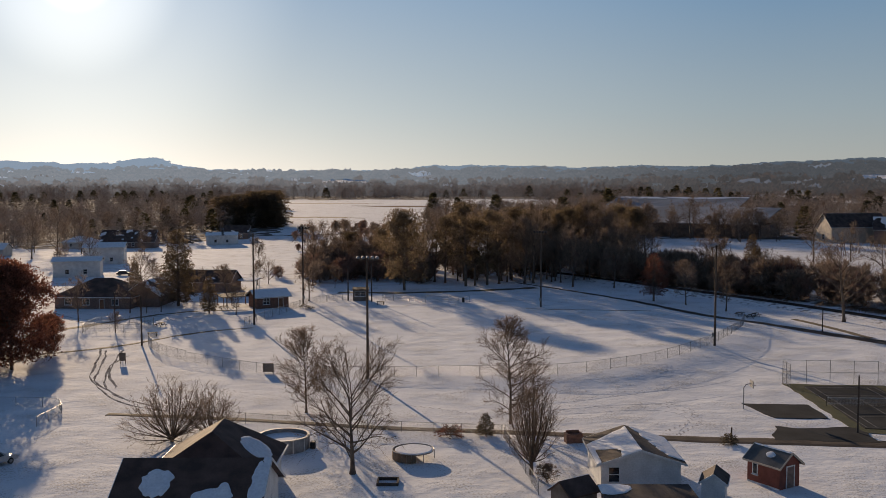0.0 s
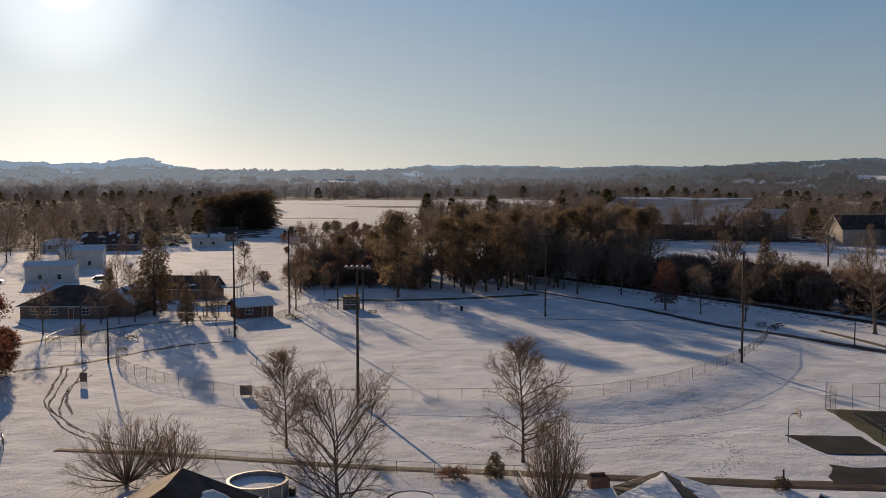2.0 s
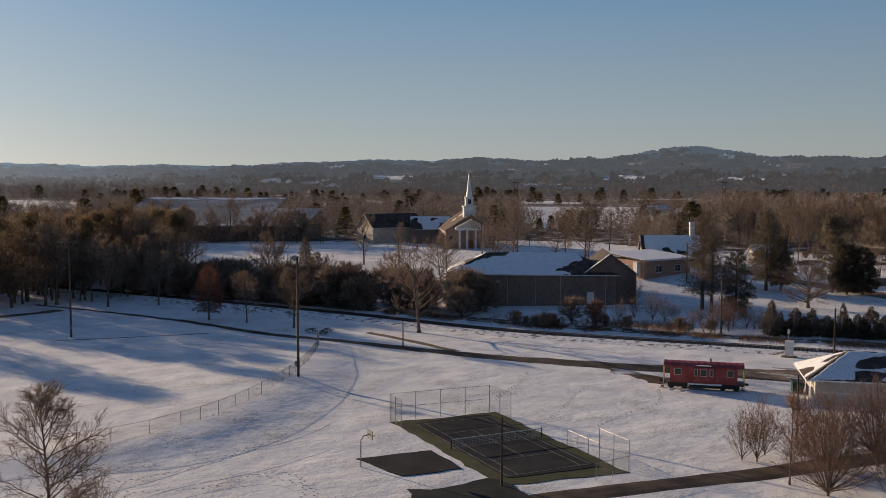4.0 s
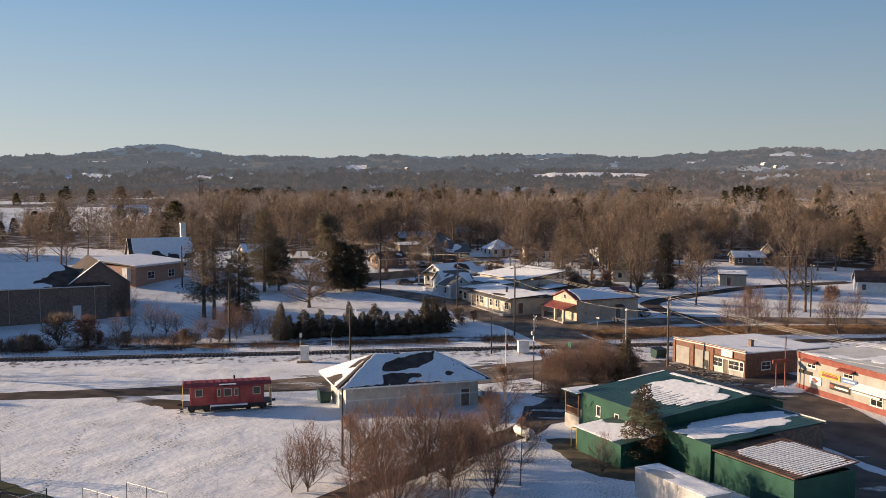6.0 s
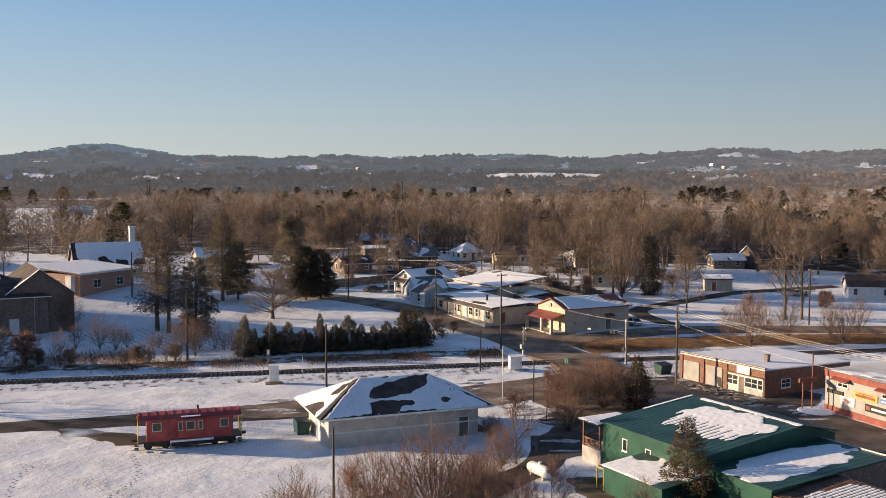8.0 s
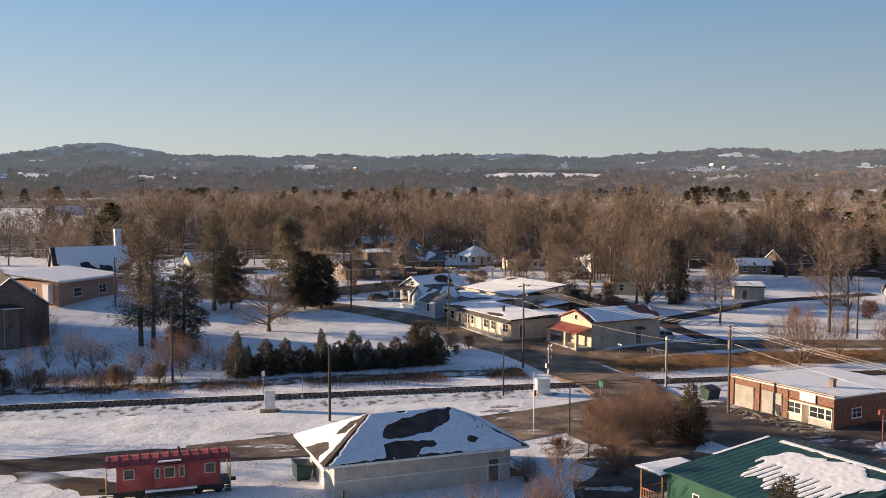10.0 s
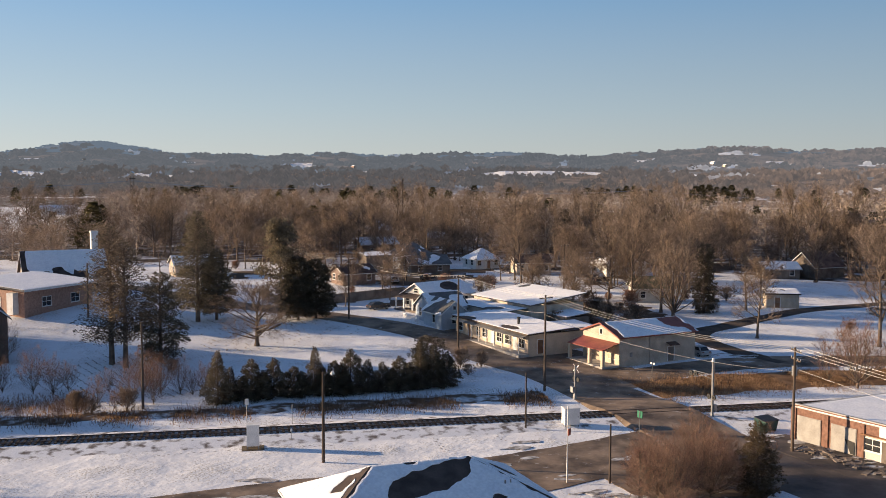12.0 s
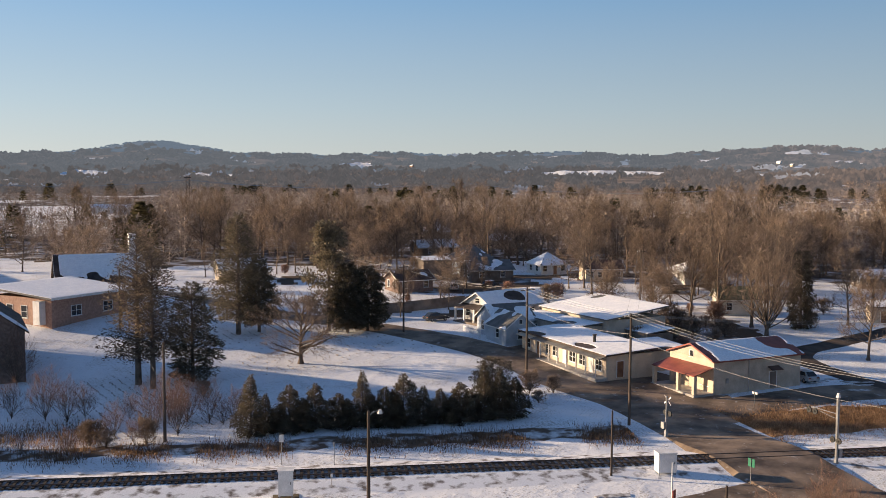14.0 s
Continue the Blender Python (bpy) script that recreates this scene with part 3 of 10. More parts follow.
def strip(name, points, width, mt, label, category, lift=0.05, ragged=0.25, thick=0.06, kind="structure", seed=0, widths=None, across=4):
    """A band of ground surface with uneven edges along a line."""
    line = spline([(*p, 0) for p in points])
    g = Geo()
    n = len(line)
    for i, p in enumerate(line):
        d = (line[min(i + 1, n - 1)] - line[max(i - 1, 0)]).normalized()
        side = Vector((-d.y, d.x, 0))
        w = width if widths is None else np.interp(i / (n - 1), np.linspace(0, 1, len(widths)), widths)
        le = w / 2 + ragged * fbm(i * 0.37, seed, 1.3)
        ri = w / 2 + ragged * fbm(i * 0.37, seed, 7.7)
        for k in range(across + 1):
            q = p + side * (le - (le + ri) * k / across)
            edge = k in (0, across)
            g.v.append((q.x, q.y, ground_z(q.x, q.y) + (lift - thick if edge else lift)))
    for i in range(n - 1):
        for k in range(across):
            a = i * (across + 1) + k
            g.f.append((a, a + 1, a + across + 2, a + across + 1))
    me = g.mesh(name, mt)
    me.flip_normals()
    ob = new(name, me)
    return tagged(ob, label, category, kind=kind)


def patch(name, pts, mt, label, category, lift=0.05, ragged=0.3, seed=0, kind="structure", cell=1.0):
    """A flat area with uneven edges, from the corners of its outline."""
    out = []
    for i, p in enumerate(pts):
        q = pts[(i + 1) % len(pts)]
        n = max(1, int(math.dist(p, q) / cell))
        for k in range(n):
            x, y = p[0] + (q[0] - p[0]) * k / n, p[1] + (q[1] - p[1]) * k / n
            out.append((x + ragged * fbm(x * 0.4, y * 0.4, seed), y + ragged * fbm(x * 0.4, y * 0.4, seed + 5)))
    g = Geo()
    n = len(out)
    g.v = [(x, y, ground_z(x, y) + lift) for x, y in out] + [(x, y, ground_z(x, y) - 0.1) for x, y in out]
    g.f = [tuple(range(n))] + [(i, n + i, n + (i + 1) % n, (i + 1) % n) for i in range(n)]
    bm = bmesh.new()
    me = g.mesh(name, mt)
    bm.from_mesh(me)
    bmesh.ops.triangulate(bm, faces=[f for f in bm.faces if len(f.verts) > 4])
    bmesh.ops.recalc_face_normals(bm, faces=bm.faces)
    bm.to_mesh(me)
    bm.free()
    ob = new(name, me)
    return tagged(ob, label, category, kind=kind)


# roads, drives and paths
strip("road", [(20, 262), (30, 246), (44, 221), (53, 199), (62, 185), (69, 174), (77, 161.5), (86, 150.5), (96, 139.5), (107, 127.5), (116, 119)], 4.2, PATH, "narrow wet asphalt park road beside the railway", "road", widths=[1.4, 1.8, 2.2, 2.8, 4.2, 6.5, 8], ragged=0.55)
strip("road", [(92, 33), (108, 51.5), (120, 66), (131, 81), (141.2, 95.4)], 10.0, WETASPHALT, "dark wet asphalt street between shops", "road", lift=0.07, seed=3)
strip("road", [(141.2, 95.4), (146.4, 101.8), (152.6, 108.1), (159.6, 115.8), (167, 125.5), (172.5, 137.5), (180.5, 150), (186, 165), (188, 182), (186, 205), (190, 240)], 8.5, ASPHALT, "worn brown asphalt road over the level crossing", "road", lift=0.07, widths=[10.2, 10.5, 10, 9, 8, 8, 7, 7, 6.5, 6, 6], seed=4)
strip("road", [(163, 118), (172, 114.5), (181, 109.5), (190, 101.5), (199, 88), (211, 68), (228, 44)], 7.5, ASPHALT, "worn asphalt street behind the railway", "road", lift=0.055, seed=9)
strip("driveway", [(190.4, 99.4), (193.9, 105.2), (197.9, 110.2), (202.2, 113.9), (205.4, 115.5), (210.0, 115.3), (215.4, 113.4), (227.3, 109.3), (242.2, 103.4), (257.0, 92.1), (266.2, 85.1)], 4.0, PATH, "dark looping gravel lane across a snowy lawn", "driveway", lift=0.06, seed=5)
strip("driveway", [(-40, 114), (-25, 111.5), (-9, 107.7), (5, 105.6), (17, 103.7), (30, 101.8), (46, 100), (67, 96.8), (80, 95.2), (93, 94), (103, 93), (112, 96)], 3.0, PATH, "muddy lane along the backs of the houses", "driveway", lift=0.068, widths=[1.4, 1.5, 1.8, 2.2, 3, 3.4, 3.6, 4], seed=6)
strip("driveway", [(70, 192), (72.5, 182), (75, 168)], 1.8, MUD, "muddy track joining the park road", "driveway", seed=8)
strip("path", [(-26, 240), (-10, 239), (8, 243), (24, 250)], 3.4, MUD, "strip of bare muddy grass under the pines", "path", seed=11, ragged=0.8)
strip("path", [(18, 208.5), (26, 207), (36, 205.5), (44, 204)], 0.45, MUD, "thin muddy footpath across the snow", "path", seed=12, ragged=0.5)
strip("path", [(-72, 148), (-64, 154.5), (-58, 158.5), (-53, 164), (-49.5, 170), (-44, 177), (-36, 182)], 2.6, MUD, "muddy lane edge showing through the snow", "path", seed=14, ragged=0.7, widths=[2.0, 1.6, 1.5, 1.2, 0.9, 0.5])
strip("path", [(-76, 172), (-68, 186), (-60, 199), (-52, 206), (-42, 207)], 2.0, MUD, "muddy drive showing through the snow", "path", seed=15, ragged=0.9, widths=[2.2, 1.6, 1.2, 1.6, 0.8])
patch("parking_lot", [(99, 133.5), (103, 137), (112, 130), (121, 122), (130, 115.5), (139, 110), (147, 106), (143, 96), (136, 90), (126, 91), (115, 93), (117, 100), (123, 100), (127, 105), (121, 108), (113, 115), (107, 123)], ASPHALT, "patched asphalt yard round the old depot", "parking lot", lift=0.06)
patch("forecourt", [(163, 120), (169, 113.5), (172, 114), (176, 117.5), (183, 128), (187, 140), (190, 152), (184, 155), (175, 140)], ASPHALT, "worn gravel and asphalt forecourt of the shops", "forecourt", lift=0.05, seed=4)
patch("forecourt", [(120, 56), (132, 64), (140, 73), (148, 73), (152, 80), (151, 93), (147, 96), (134, 80), (118, 62)], WETASPHALT, "cracked asphalt forecourt with slush", "forecourt", lift=0.055, seed=14)
patch("yard", [(103, 92), (108, 97), (116, 97), (127, 92), (124, 80), (108, 62), (100, 52), (94, 56), (104, 72), (112, 84), (108, 90)], WETASPHALT, "wet asphalt yard beside the green building", "yard", lift=0.05, ragged=0.9, seed=15)
patch("tennis_court_surround", [(46.3, 130.6), (52.5, 129.4), (59.4, 129.3), (58.2, 102.5), (45.4, 104.6)], GRASS, "green grass border of a tennis court", "grass", lift=0.05, ragged=0.35)
patch("tennis_court", [(48.4, 128.4), (53, 128.9), (57.9, 128.3), (57.0, 105.2), (46.9, 106.3)], COURT, "dark asphalt tennis court cleared of snow", "tennis court", lift=0.09, ragged=0.15)
patch("basketball_court", [(37.0, 118.7), (45.0, 118.0), (44.8, 110.8), (38.6, 111.4)], COURT, "dark asphalt basketball half-court", "basketball court", lift=0.08, ragged=0.3)
patch("basketball_court", [(37.4, 107.6), (39.4, 106.6), (42.4, 106.4), (45.2, 107.2), (46.6, 104.4), (46.0, 100.6), (40.5, 101.0), (35.4, 101.8)], COURT, "dark asphalt basketball half-court beside the lane", "basketball court", lift=0.08, ragged=0.5, seed=3)


strip("verge", [(164, 112), (175.6, 101.6), (185, 90.8), (195, 76.8), (207, 58.8)], 12.0, STRAW, "brown grassy bank between street and railway", "verge", lift=0.03, ragged=1.3, seed=31)
strip("verge", [(64, 250), (82, 219), (99, 189), (114, 170), (130, 151), (147, 131.5), (155, 122)], 5.0, VERGE, "dark rough verge behind the railway", "verge", lift=0.03, ragged=1.6, seed=32)

patch("muddy_yard", [(99, 89), (95.5, 86.5), (90.8, 82), (89.6, 77), (91.5, 72.5), (96, 70), (99, 76), (103, 84)], MUD, "dark trampled yard beside the green building", "yard", lift=0.035, ragged=0.8, seed=16)

patch("bare_ground", [(88.4, 147.0), (89.4, 142.5), (90.6, 138), (91.4, 134), (88.6, 131.6), (86.8, 134), (87.4, 138), (86.8, 143)], LITTER, "bare trampled ground beside the caboose", "ground", lift=0.03, ragged=1.3, seed=18)

# weedy bands across the far field
for k, pts in enumerate(([(-150, 640), (-112, 628), (-74, 622), (-48, 600)], [(-84, 905), (-40, 880), (10, 872), (40, 860)], [(-170, 1010), (-110, 990), (-60, 985)], [(-86, 470), (-62, 462), (-38, 470), (-14, 490)], [(-72, 520), (-46, 512), (-20, 520)])):
    strip("field_margin", pts, (14, 40, 22, 5, 6)[k], (MUD, DRYGRASS, MUD, LITTER, LITTER)[k], "band of brown weeds showing through a snowy field", "field margin", lift=0.10, ragged=(5.0, 9.0, 7.0, 2.2, 2.4)[k], seed=61 + k, widths=[0.2, (14, 40, 22, 5, 6)[k], (16, 46, 26, 6, 7)[k], 0.3])

patch("rough_ground", [(197, 130), (204, 124), (213, 121), (224, 127), (233, 136), (240, 150), (234, 162), (220, 168), (207, 161), (199, 148)], LITTER, "leaf-strewn rough ground under thin snow behind the shops", "ground", lift=0.03, ragged=2.2, seed=19)

# slush and snow left on the hard ground
rs = random.Random(21)
for k in range(104):
    cx, cy, rad = ((147.5, 86, 6), (150, 92, 4), (133, 70, 6), (122, 103, 3), (120, 99, 3), (130, 110, 6), (178, 118, 3), (187, 146, 4), (108, 130, 4), (113, 88, 7), (104, 60, 6), (190, 107, 3), (146.2, 88.5, 2), (143.6, 84.5, 2), (140.5, 81, 2), (136, 76, 4))[k % 16]
    x, y, a = cx + rs.uniform(-rad, rad), cy + rs.uniform(-rad, rad), rs.uniform(0.3, 1.1)
    t = rs.uniform(-1.2, -0.6)
    pts = []
    for i in range(9):
        q = 2 * math.pi * i / 9
        u, v = a * 1.8 * math.cos(q) * rs.uniform(0.7, 1.2), a * 0.6 * math.sin(q) * rs.uniform(0.7, 1.2)
        pts.append((x + u * math.cos(t) - v * math.sin(t), y + u * math.sin(t) + v * math.cos(t)))
    patch("slush_patch", pts, SLUSH, "patch of old snow on worn asphalt", "snow", lift=0.082, ragged=0.55, seed=k, cell=0.22)


# tracks trodden and driven into the snow
def track(points, seed, gap=0.0, label="line of footprints in the snow, their shade painted dark"):
    line = spline([(*p, 0) for p in points], 0.55)
    g = Geo()
    for i, p in enumerate(line[1:]):
        d = (p - line[i]).normalized()
        s = Vector((-d.y, d.x, 0))
        q = p + s * ((0.16 if i % 2 else -0.16) + 0.1 * noise.noise((i * 0.7, seed, 0)))
        z = ground_z(q.x, q.y) + 0.012
        w = 0.09 + 0.04 * noise.noise((i * 1.3, seed, 4))
        # a flat shape; the shade inside the dent is put into its dark colour
        g.poly([(q - d * 0.16).to_tuple()[:2] + (z,), (q - d * 0.08 - s * w).to_tuple()[:2] + (z,), (q + d * 0.1 - s * w).to_tuple()[:2] + (z,), (q + d * 0.17).to_tuple()[:2] + (z,), (q + d * 0.1 + s * w).to_tuple()[:2] + (z,), (q - d * 0.08 + s * w).to_tuple()[:2] + (z,)])
    tagged(new("snow_track", g.mesh("snow_track", FOOTPRINT_SHADE)), label, "snow track", kind="stuff")


for k, pts in enumerate([[(8, 123.5), (14.4, 122), (23, 123.6), (30, 127.6)], [(9, 121), (20.5, 116.8), (27, 118.6), (30, 115.9), (28.4, 110.2), (24.8, 105.7)], [(16, 125.6), (25.7, 126), (34, 131)], [(26.3, 118.8), (30, 111.6), (25.6, 104)], [(78, 135.5), (74.2, 133.3), (68.4, 127.6), (63, 123), (58, 118)], [(62, 134), (66, 138), (72, 143), (76, 148)],
                         [(66, 118), (72, 121), (80, 124), (85, 130)], [(128, 122), (133, 126), (137, 127)], [(134, 118), (138, 122), (141, 124)], [(112, 146), (118, 140.5), (124, 133)], [(-2, 124), (8, 128), (16, 133), (30, 141)], [(-30, 128), (-18, 122), (-4, 118), (6, 112)]]):
    track(pts, k)

for pts in ([(-57, 160), (-54.2, 151), (-52.3, 143.5), (-50.4, 137), (-47.9, 131.4), (-44.6, 125.6), (-38.7, 118.6), (-33, 115.4)], [(-50, 153), (-50.2, 146), (-49.3, 141.3), (-46.5, 131.3), (-42.5, 124.2), (-36, 118)],
            [(-55.4, 157.6), (-52.6, 149), (-51, 142), (-48.6, 134), (-45, 127.5), (-39.5, 120.4)], [(-52.6, 158), (-51.2, 150), (-48.0, 138), (-44, 128.6)],
            [(-84, 206), (-77.8, 198.3), (-70.9, 193.3), (-64, 194), (-56, 200), (-48, 203)], [(-82, 200), (-74, 192), (-68, 188), (-60, 190), (-50, 198)]):
    strip("wheel_track", pts, 0.6, RUT, "muddy wheel rut worn through the snow", "track", lift=0.03, ragged=0.45, seed=pts[0][0], across=2)

for pts in ([(8, 117.4), (14.7, 119.4), (20.2, 122.0), (26.2, 125.1), (34.3, 128.6), (40, 133)], [(7, 114.2), (14.5, 115.9), (20.6, 117.9), (28.3, 119.4), (36, 123)], [(6, 112.6), (15.1, 113.7), (23.6, 115.5), (27.7, 114.2), (28.3, 110.2), (26.0, 105.6)]):
    strip("wheel_track", pts, 0.12, PRESSED, "thin wheel track pressed into the snow", "track", lift=0.016, thick=0.03, ragged=0.16, seed=pts[0][1], across=2)

# court lines
def court_lines():
    ox, oy, turn = 52.4, 117.0, -2.5
    m = ground_pose(ox, oy, turn, 0.105)
    g = Geo()
    for x in (-4.6, -3.5, 3.5, 4.6):
        g.box(x - 0.05, x + 0.05, -10.5, 10.5, 0, 0.006)
    for y, w in ((-10.5, 4.6), (10.5, 4.6), (-5.6, 3.5), (5.6, 3.5)):
        g.box(-w, w, y - 0.05, y + 0.05, 0.0062, 0.010)
    g.box(-0.05, 0.05, -5.6, 5.6, 0.0065, 0.011)
    solid("court_marking", g, LINE, m, "faded white tennis court lines", "court marking", kind="structure")
    net = thing("tennis_net", m, "sagging grey tennis net between two posts", "net")
    for x in (-5.4, 5.4):
        part("post", Geo().post(x, 0, -0.1, 1.1, 0.05), DARKMETAL, net)
    n = Geo()
    for i in range(28):
        x = -5.3 + 10.6 * i / 27
        n.tube([(x, 0, 0.05), (x, 0, 0.95)], 0.008, 3)
    for k in range(6):
        n.tube([(-5.35, 0, 0.1 + 0.16 * k), (5.35, 0, 0.1 + 0.16 * k)], 0.008, 3)
    n.box(-5.35, 5.35, -0.015, 0.015, 0.92, 1.0)
    part("netting", n, TRIM, net)


court_lines()

# ---- railway ----
RAIL_LINE = spline([(x, y, 0) for x, y in [(-12, 346), (12, 312), (36, 276), (58.3, 240.5), (75.5, 212), (91.7, 181), (111.4, 156.5), (131.7, 132.3), (152, 108.1), (172.4, 83.8), (192.6, 59.7), (220, 27)]], 0.62)


def rail_at(i):
    n = len(RAIL_LINE)
    p = RAIL_LINE[i]
    d = (RAIL_LINE[min(i + 1, n - 1)] - RAIL_LINE[max(i - 1, 0)]).normalized()
    return p, d, Vector((-d.y, d.x, 0))


def railway():
    track = thing("railway_track", pose(0, 0, 0), "single railway track with dark sleepers in snow", "railway track", kind="structure")
    ballast = Geo()
    profile = [(-5.2, -0.12), (-2.1, 0.34), (-1.3, 0.42), (1.3, 0.42), (2.1, 0.34), (5.2, -0.12)]
    idx = list(range(0, len(RAIL_LINE), 3))
    for i in idx:
        p, d, s = rail_at(i)
        for w, z in profile:
            ww = w + (0.5 * fbm(i * 0.11, w, 2) if abs(w) > 3 else 0)
            ballast.v.append((p.x + s.x * ww, p.y + s.y * ww, ground_z(p.x, p.y) + z))
    for i in range(len(idx) - 1):
        for k in range(5):
            a = i * 6 + k
            ballast.f.append((a + 1, a, a + 6, a + 7))
    part("ballast", ballast, GRAVEL, track, "snow-dusted grey stone ballast")
    crib = Geo()
    for i in idx:
        p, d, s = rail_at(i)
        for w in (-1.22, 0.0, 1.22):
            ww = w * (1 + 0.08 * fbm(i * 0.3, w, 5))
            crib.v.append((p.x + s.x * ww, p.y + s.y * ww, ground_z(p.x, p.y) + 0.445))
    crib.f = [(i * 3 + k + 1, i * 3 + k, i * 3 + k + 3, i * 3 + k + 4) for i in range(len(idx) - 1) for k in range(2)]
    part("crib_stone", crib, CRIB, track, "dark brown stone between the sleepers")
    for off in (-0.75, 0.75):
        rail = Geo()
        pts = []
        for i in idx:
            p, d, s = rail_at(i)
            pts.append((p.x + s.x * off, p.y + s.y * off, ground_z(p.x, p.y) + 0.62))
        rail.tube(pts, 0.075, 4)
        part("rail", rail, STEEL, track, "dark steel rail")
    one = Geo().box(-0.13, 0.13, -1.3, 1.3, 0.36, 0.53).mesh("sleeper", SLEEPER)
    rest = Geo()
    piece = Geo().box(-0.13, 0.13, -1.3, 1.3, 0.36, 0.53)
    count = 0
    for i in range(2, len(RAIL_LINE) - 2):
        p, d, s = rail_at(i)
        m = pose(p.x, p.y, ground_z(p.x, p.y), 0, 0, math.degrees(math.atan2(d.y, d.x)) + random.uniform(-1.5, 1.5))
        if 88 < p.x < 186 and count < 300:
            count += 1
            ob = part("sleeper", one, None, track)
            ob.matrix_local = m
        else:
            rest.add(piece, m)
    tagged(part("sleeper_run", rest, SLEEPER, track), "dark timber sleepers of the distant line", kind="stuff")


railway()
ramp = Geo()
for k, (u, z) in enumerate([(-10.0, 0.02), (-5.0, 0.28), (-1.9, 0.63), (1.9, 0.63), (5.0, 0.40), (10.0, 0.10)]):
    for v in (-5.6, -5.0, 0.0, 5.0, 5.6):
        ramp.v.append((u, v, z if abs(v) < 5.2 else z - 0.5))
for k in range(5):
    for q in range(4):
        a = k * 5 + q
        ramp.f.append((a, a + 5, a + 6, a + 1))
solid("crossing_ramp", ramp, ASPHALT, ground_pose(152.5, 108.0, 47.5), "asphalt ramp of the road over the level crossing", "level crossing", kind="structure")


# ---- houses ----
def ellipses(bare, wobble=0.10, scale=1.0, seed=0):
    """A mask over a roof slope (0 to 1 both ways): snow but for bare patches (u, v, half-width, half-height)."""
    def mask(u, v, x, y):
        w = wobble * fbm(x * scale, y * scale, seed)
        return all(((u - a) / p) ** 2 + ((v - b) / q) ** 2 > 1 + 3 * w for a, b, p, q in bare)
    return mask


def outlined(bare, wobble=0.02, scale=1.2, seed=0):
    """A mask with bare patches given by the corners of their outlines."""
    def mask(u, v, x, y):
        u, v = u + wobble * fbm(x * scale, y * scale, seed), v + 3 * wobble * fbm(x * scale, y * scale, seed + 9)
        for pts in bare:
            hit = False
            for (a, b), (c, d) in zip(pts, pts[1:] + pts[:1]):
                if (b > v) != (d > v) and u < a + (v - b) / (d - b) * (c - a):
                    hit = not hit
            if hit:
                return False
        return True
    return mask


def patches(snowy, wobble=0.10, scale=1.0, seed=0):
    """A mask with snow on the named ellipses only."""
    def mask(u, v, x, y):
        w = wobble * fbm(x * scale, y * scale, seed)
        return any(((u - a) / p) ** 2 + ((v - b) / q) ** 2 < 1 + 3 * w for a, b, p, q in snowy)
    return mask


def cover(amount, scale=0.35, seed=0.0):
    """A mask with ragged snow over about that share of a slope."""
    def mask(u, v, x, y):
        return fbm(x * scale, y * scale, seed) < (amount - 0.5) * 1.6
    return mask


def snow_sheet(parent, origin, e1, e2, l1, l2, mask, inside=None, cell=0.22, thick=0.07, seed=0, name="roof_snow"):
    """Snow lying on a slope: a slab with a ragged outline."""
    origin, e1, e2 = Vector(origin), Vector(e1), Vector(e2)
    n = e1.cross(e2)
    n = -n if n.z < 0 else n
    nu, nv = max(2, int(l1 / cell)), max(2, int(l2 / cell))
    on = set()
    for i in range(nu):
        for j in range(nv):
            u, v = (i + 0.5) / nu, (j + 0.5) / nv
            if (inside is None or inside(u, v)) and mask(u, v, u * l1, v * l2):
                on.add((i, j))
    # each separate patch is a piece of its own
    while on:
        heap, todo = set(), [on.pop()]
        while todo:
            c = todo.pop()
            heap.add(c)
            for di, dj in ((1, 0), (-1, 0), (0, 1), (0, -1), (1, 1), (-1, -1), (1, -1), (-1, 1)):
                q = (c[0] + di, c[1] + dj)
                if q in on:
                    on.discard(q)
                    todo.append(q)
        if len(heap) > 5:
            snow_patch(parent, origin, e1, e2, n, l1, l2, nu, nv, heap, thick, seed, name)


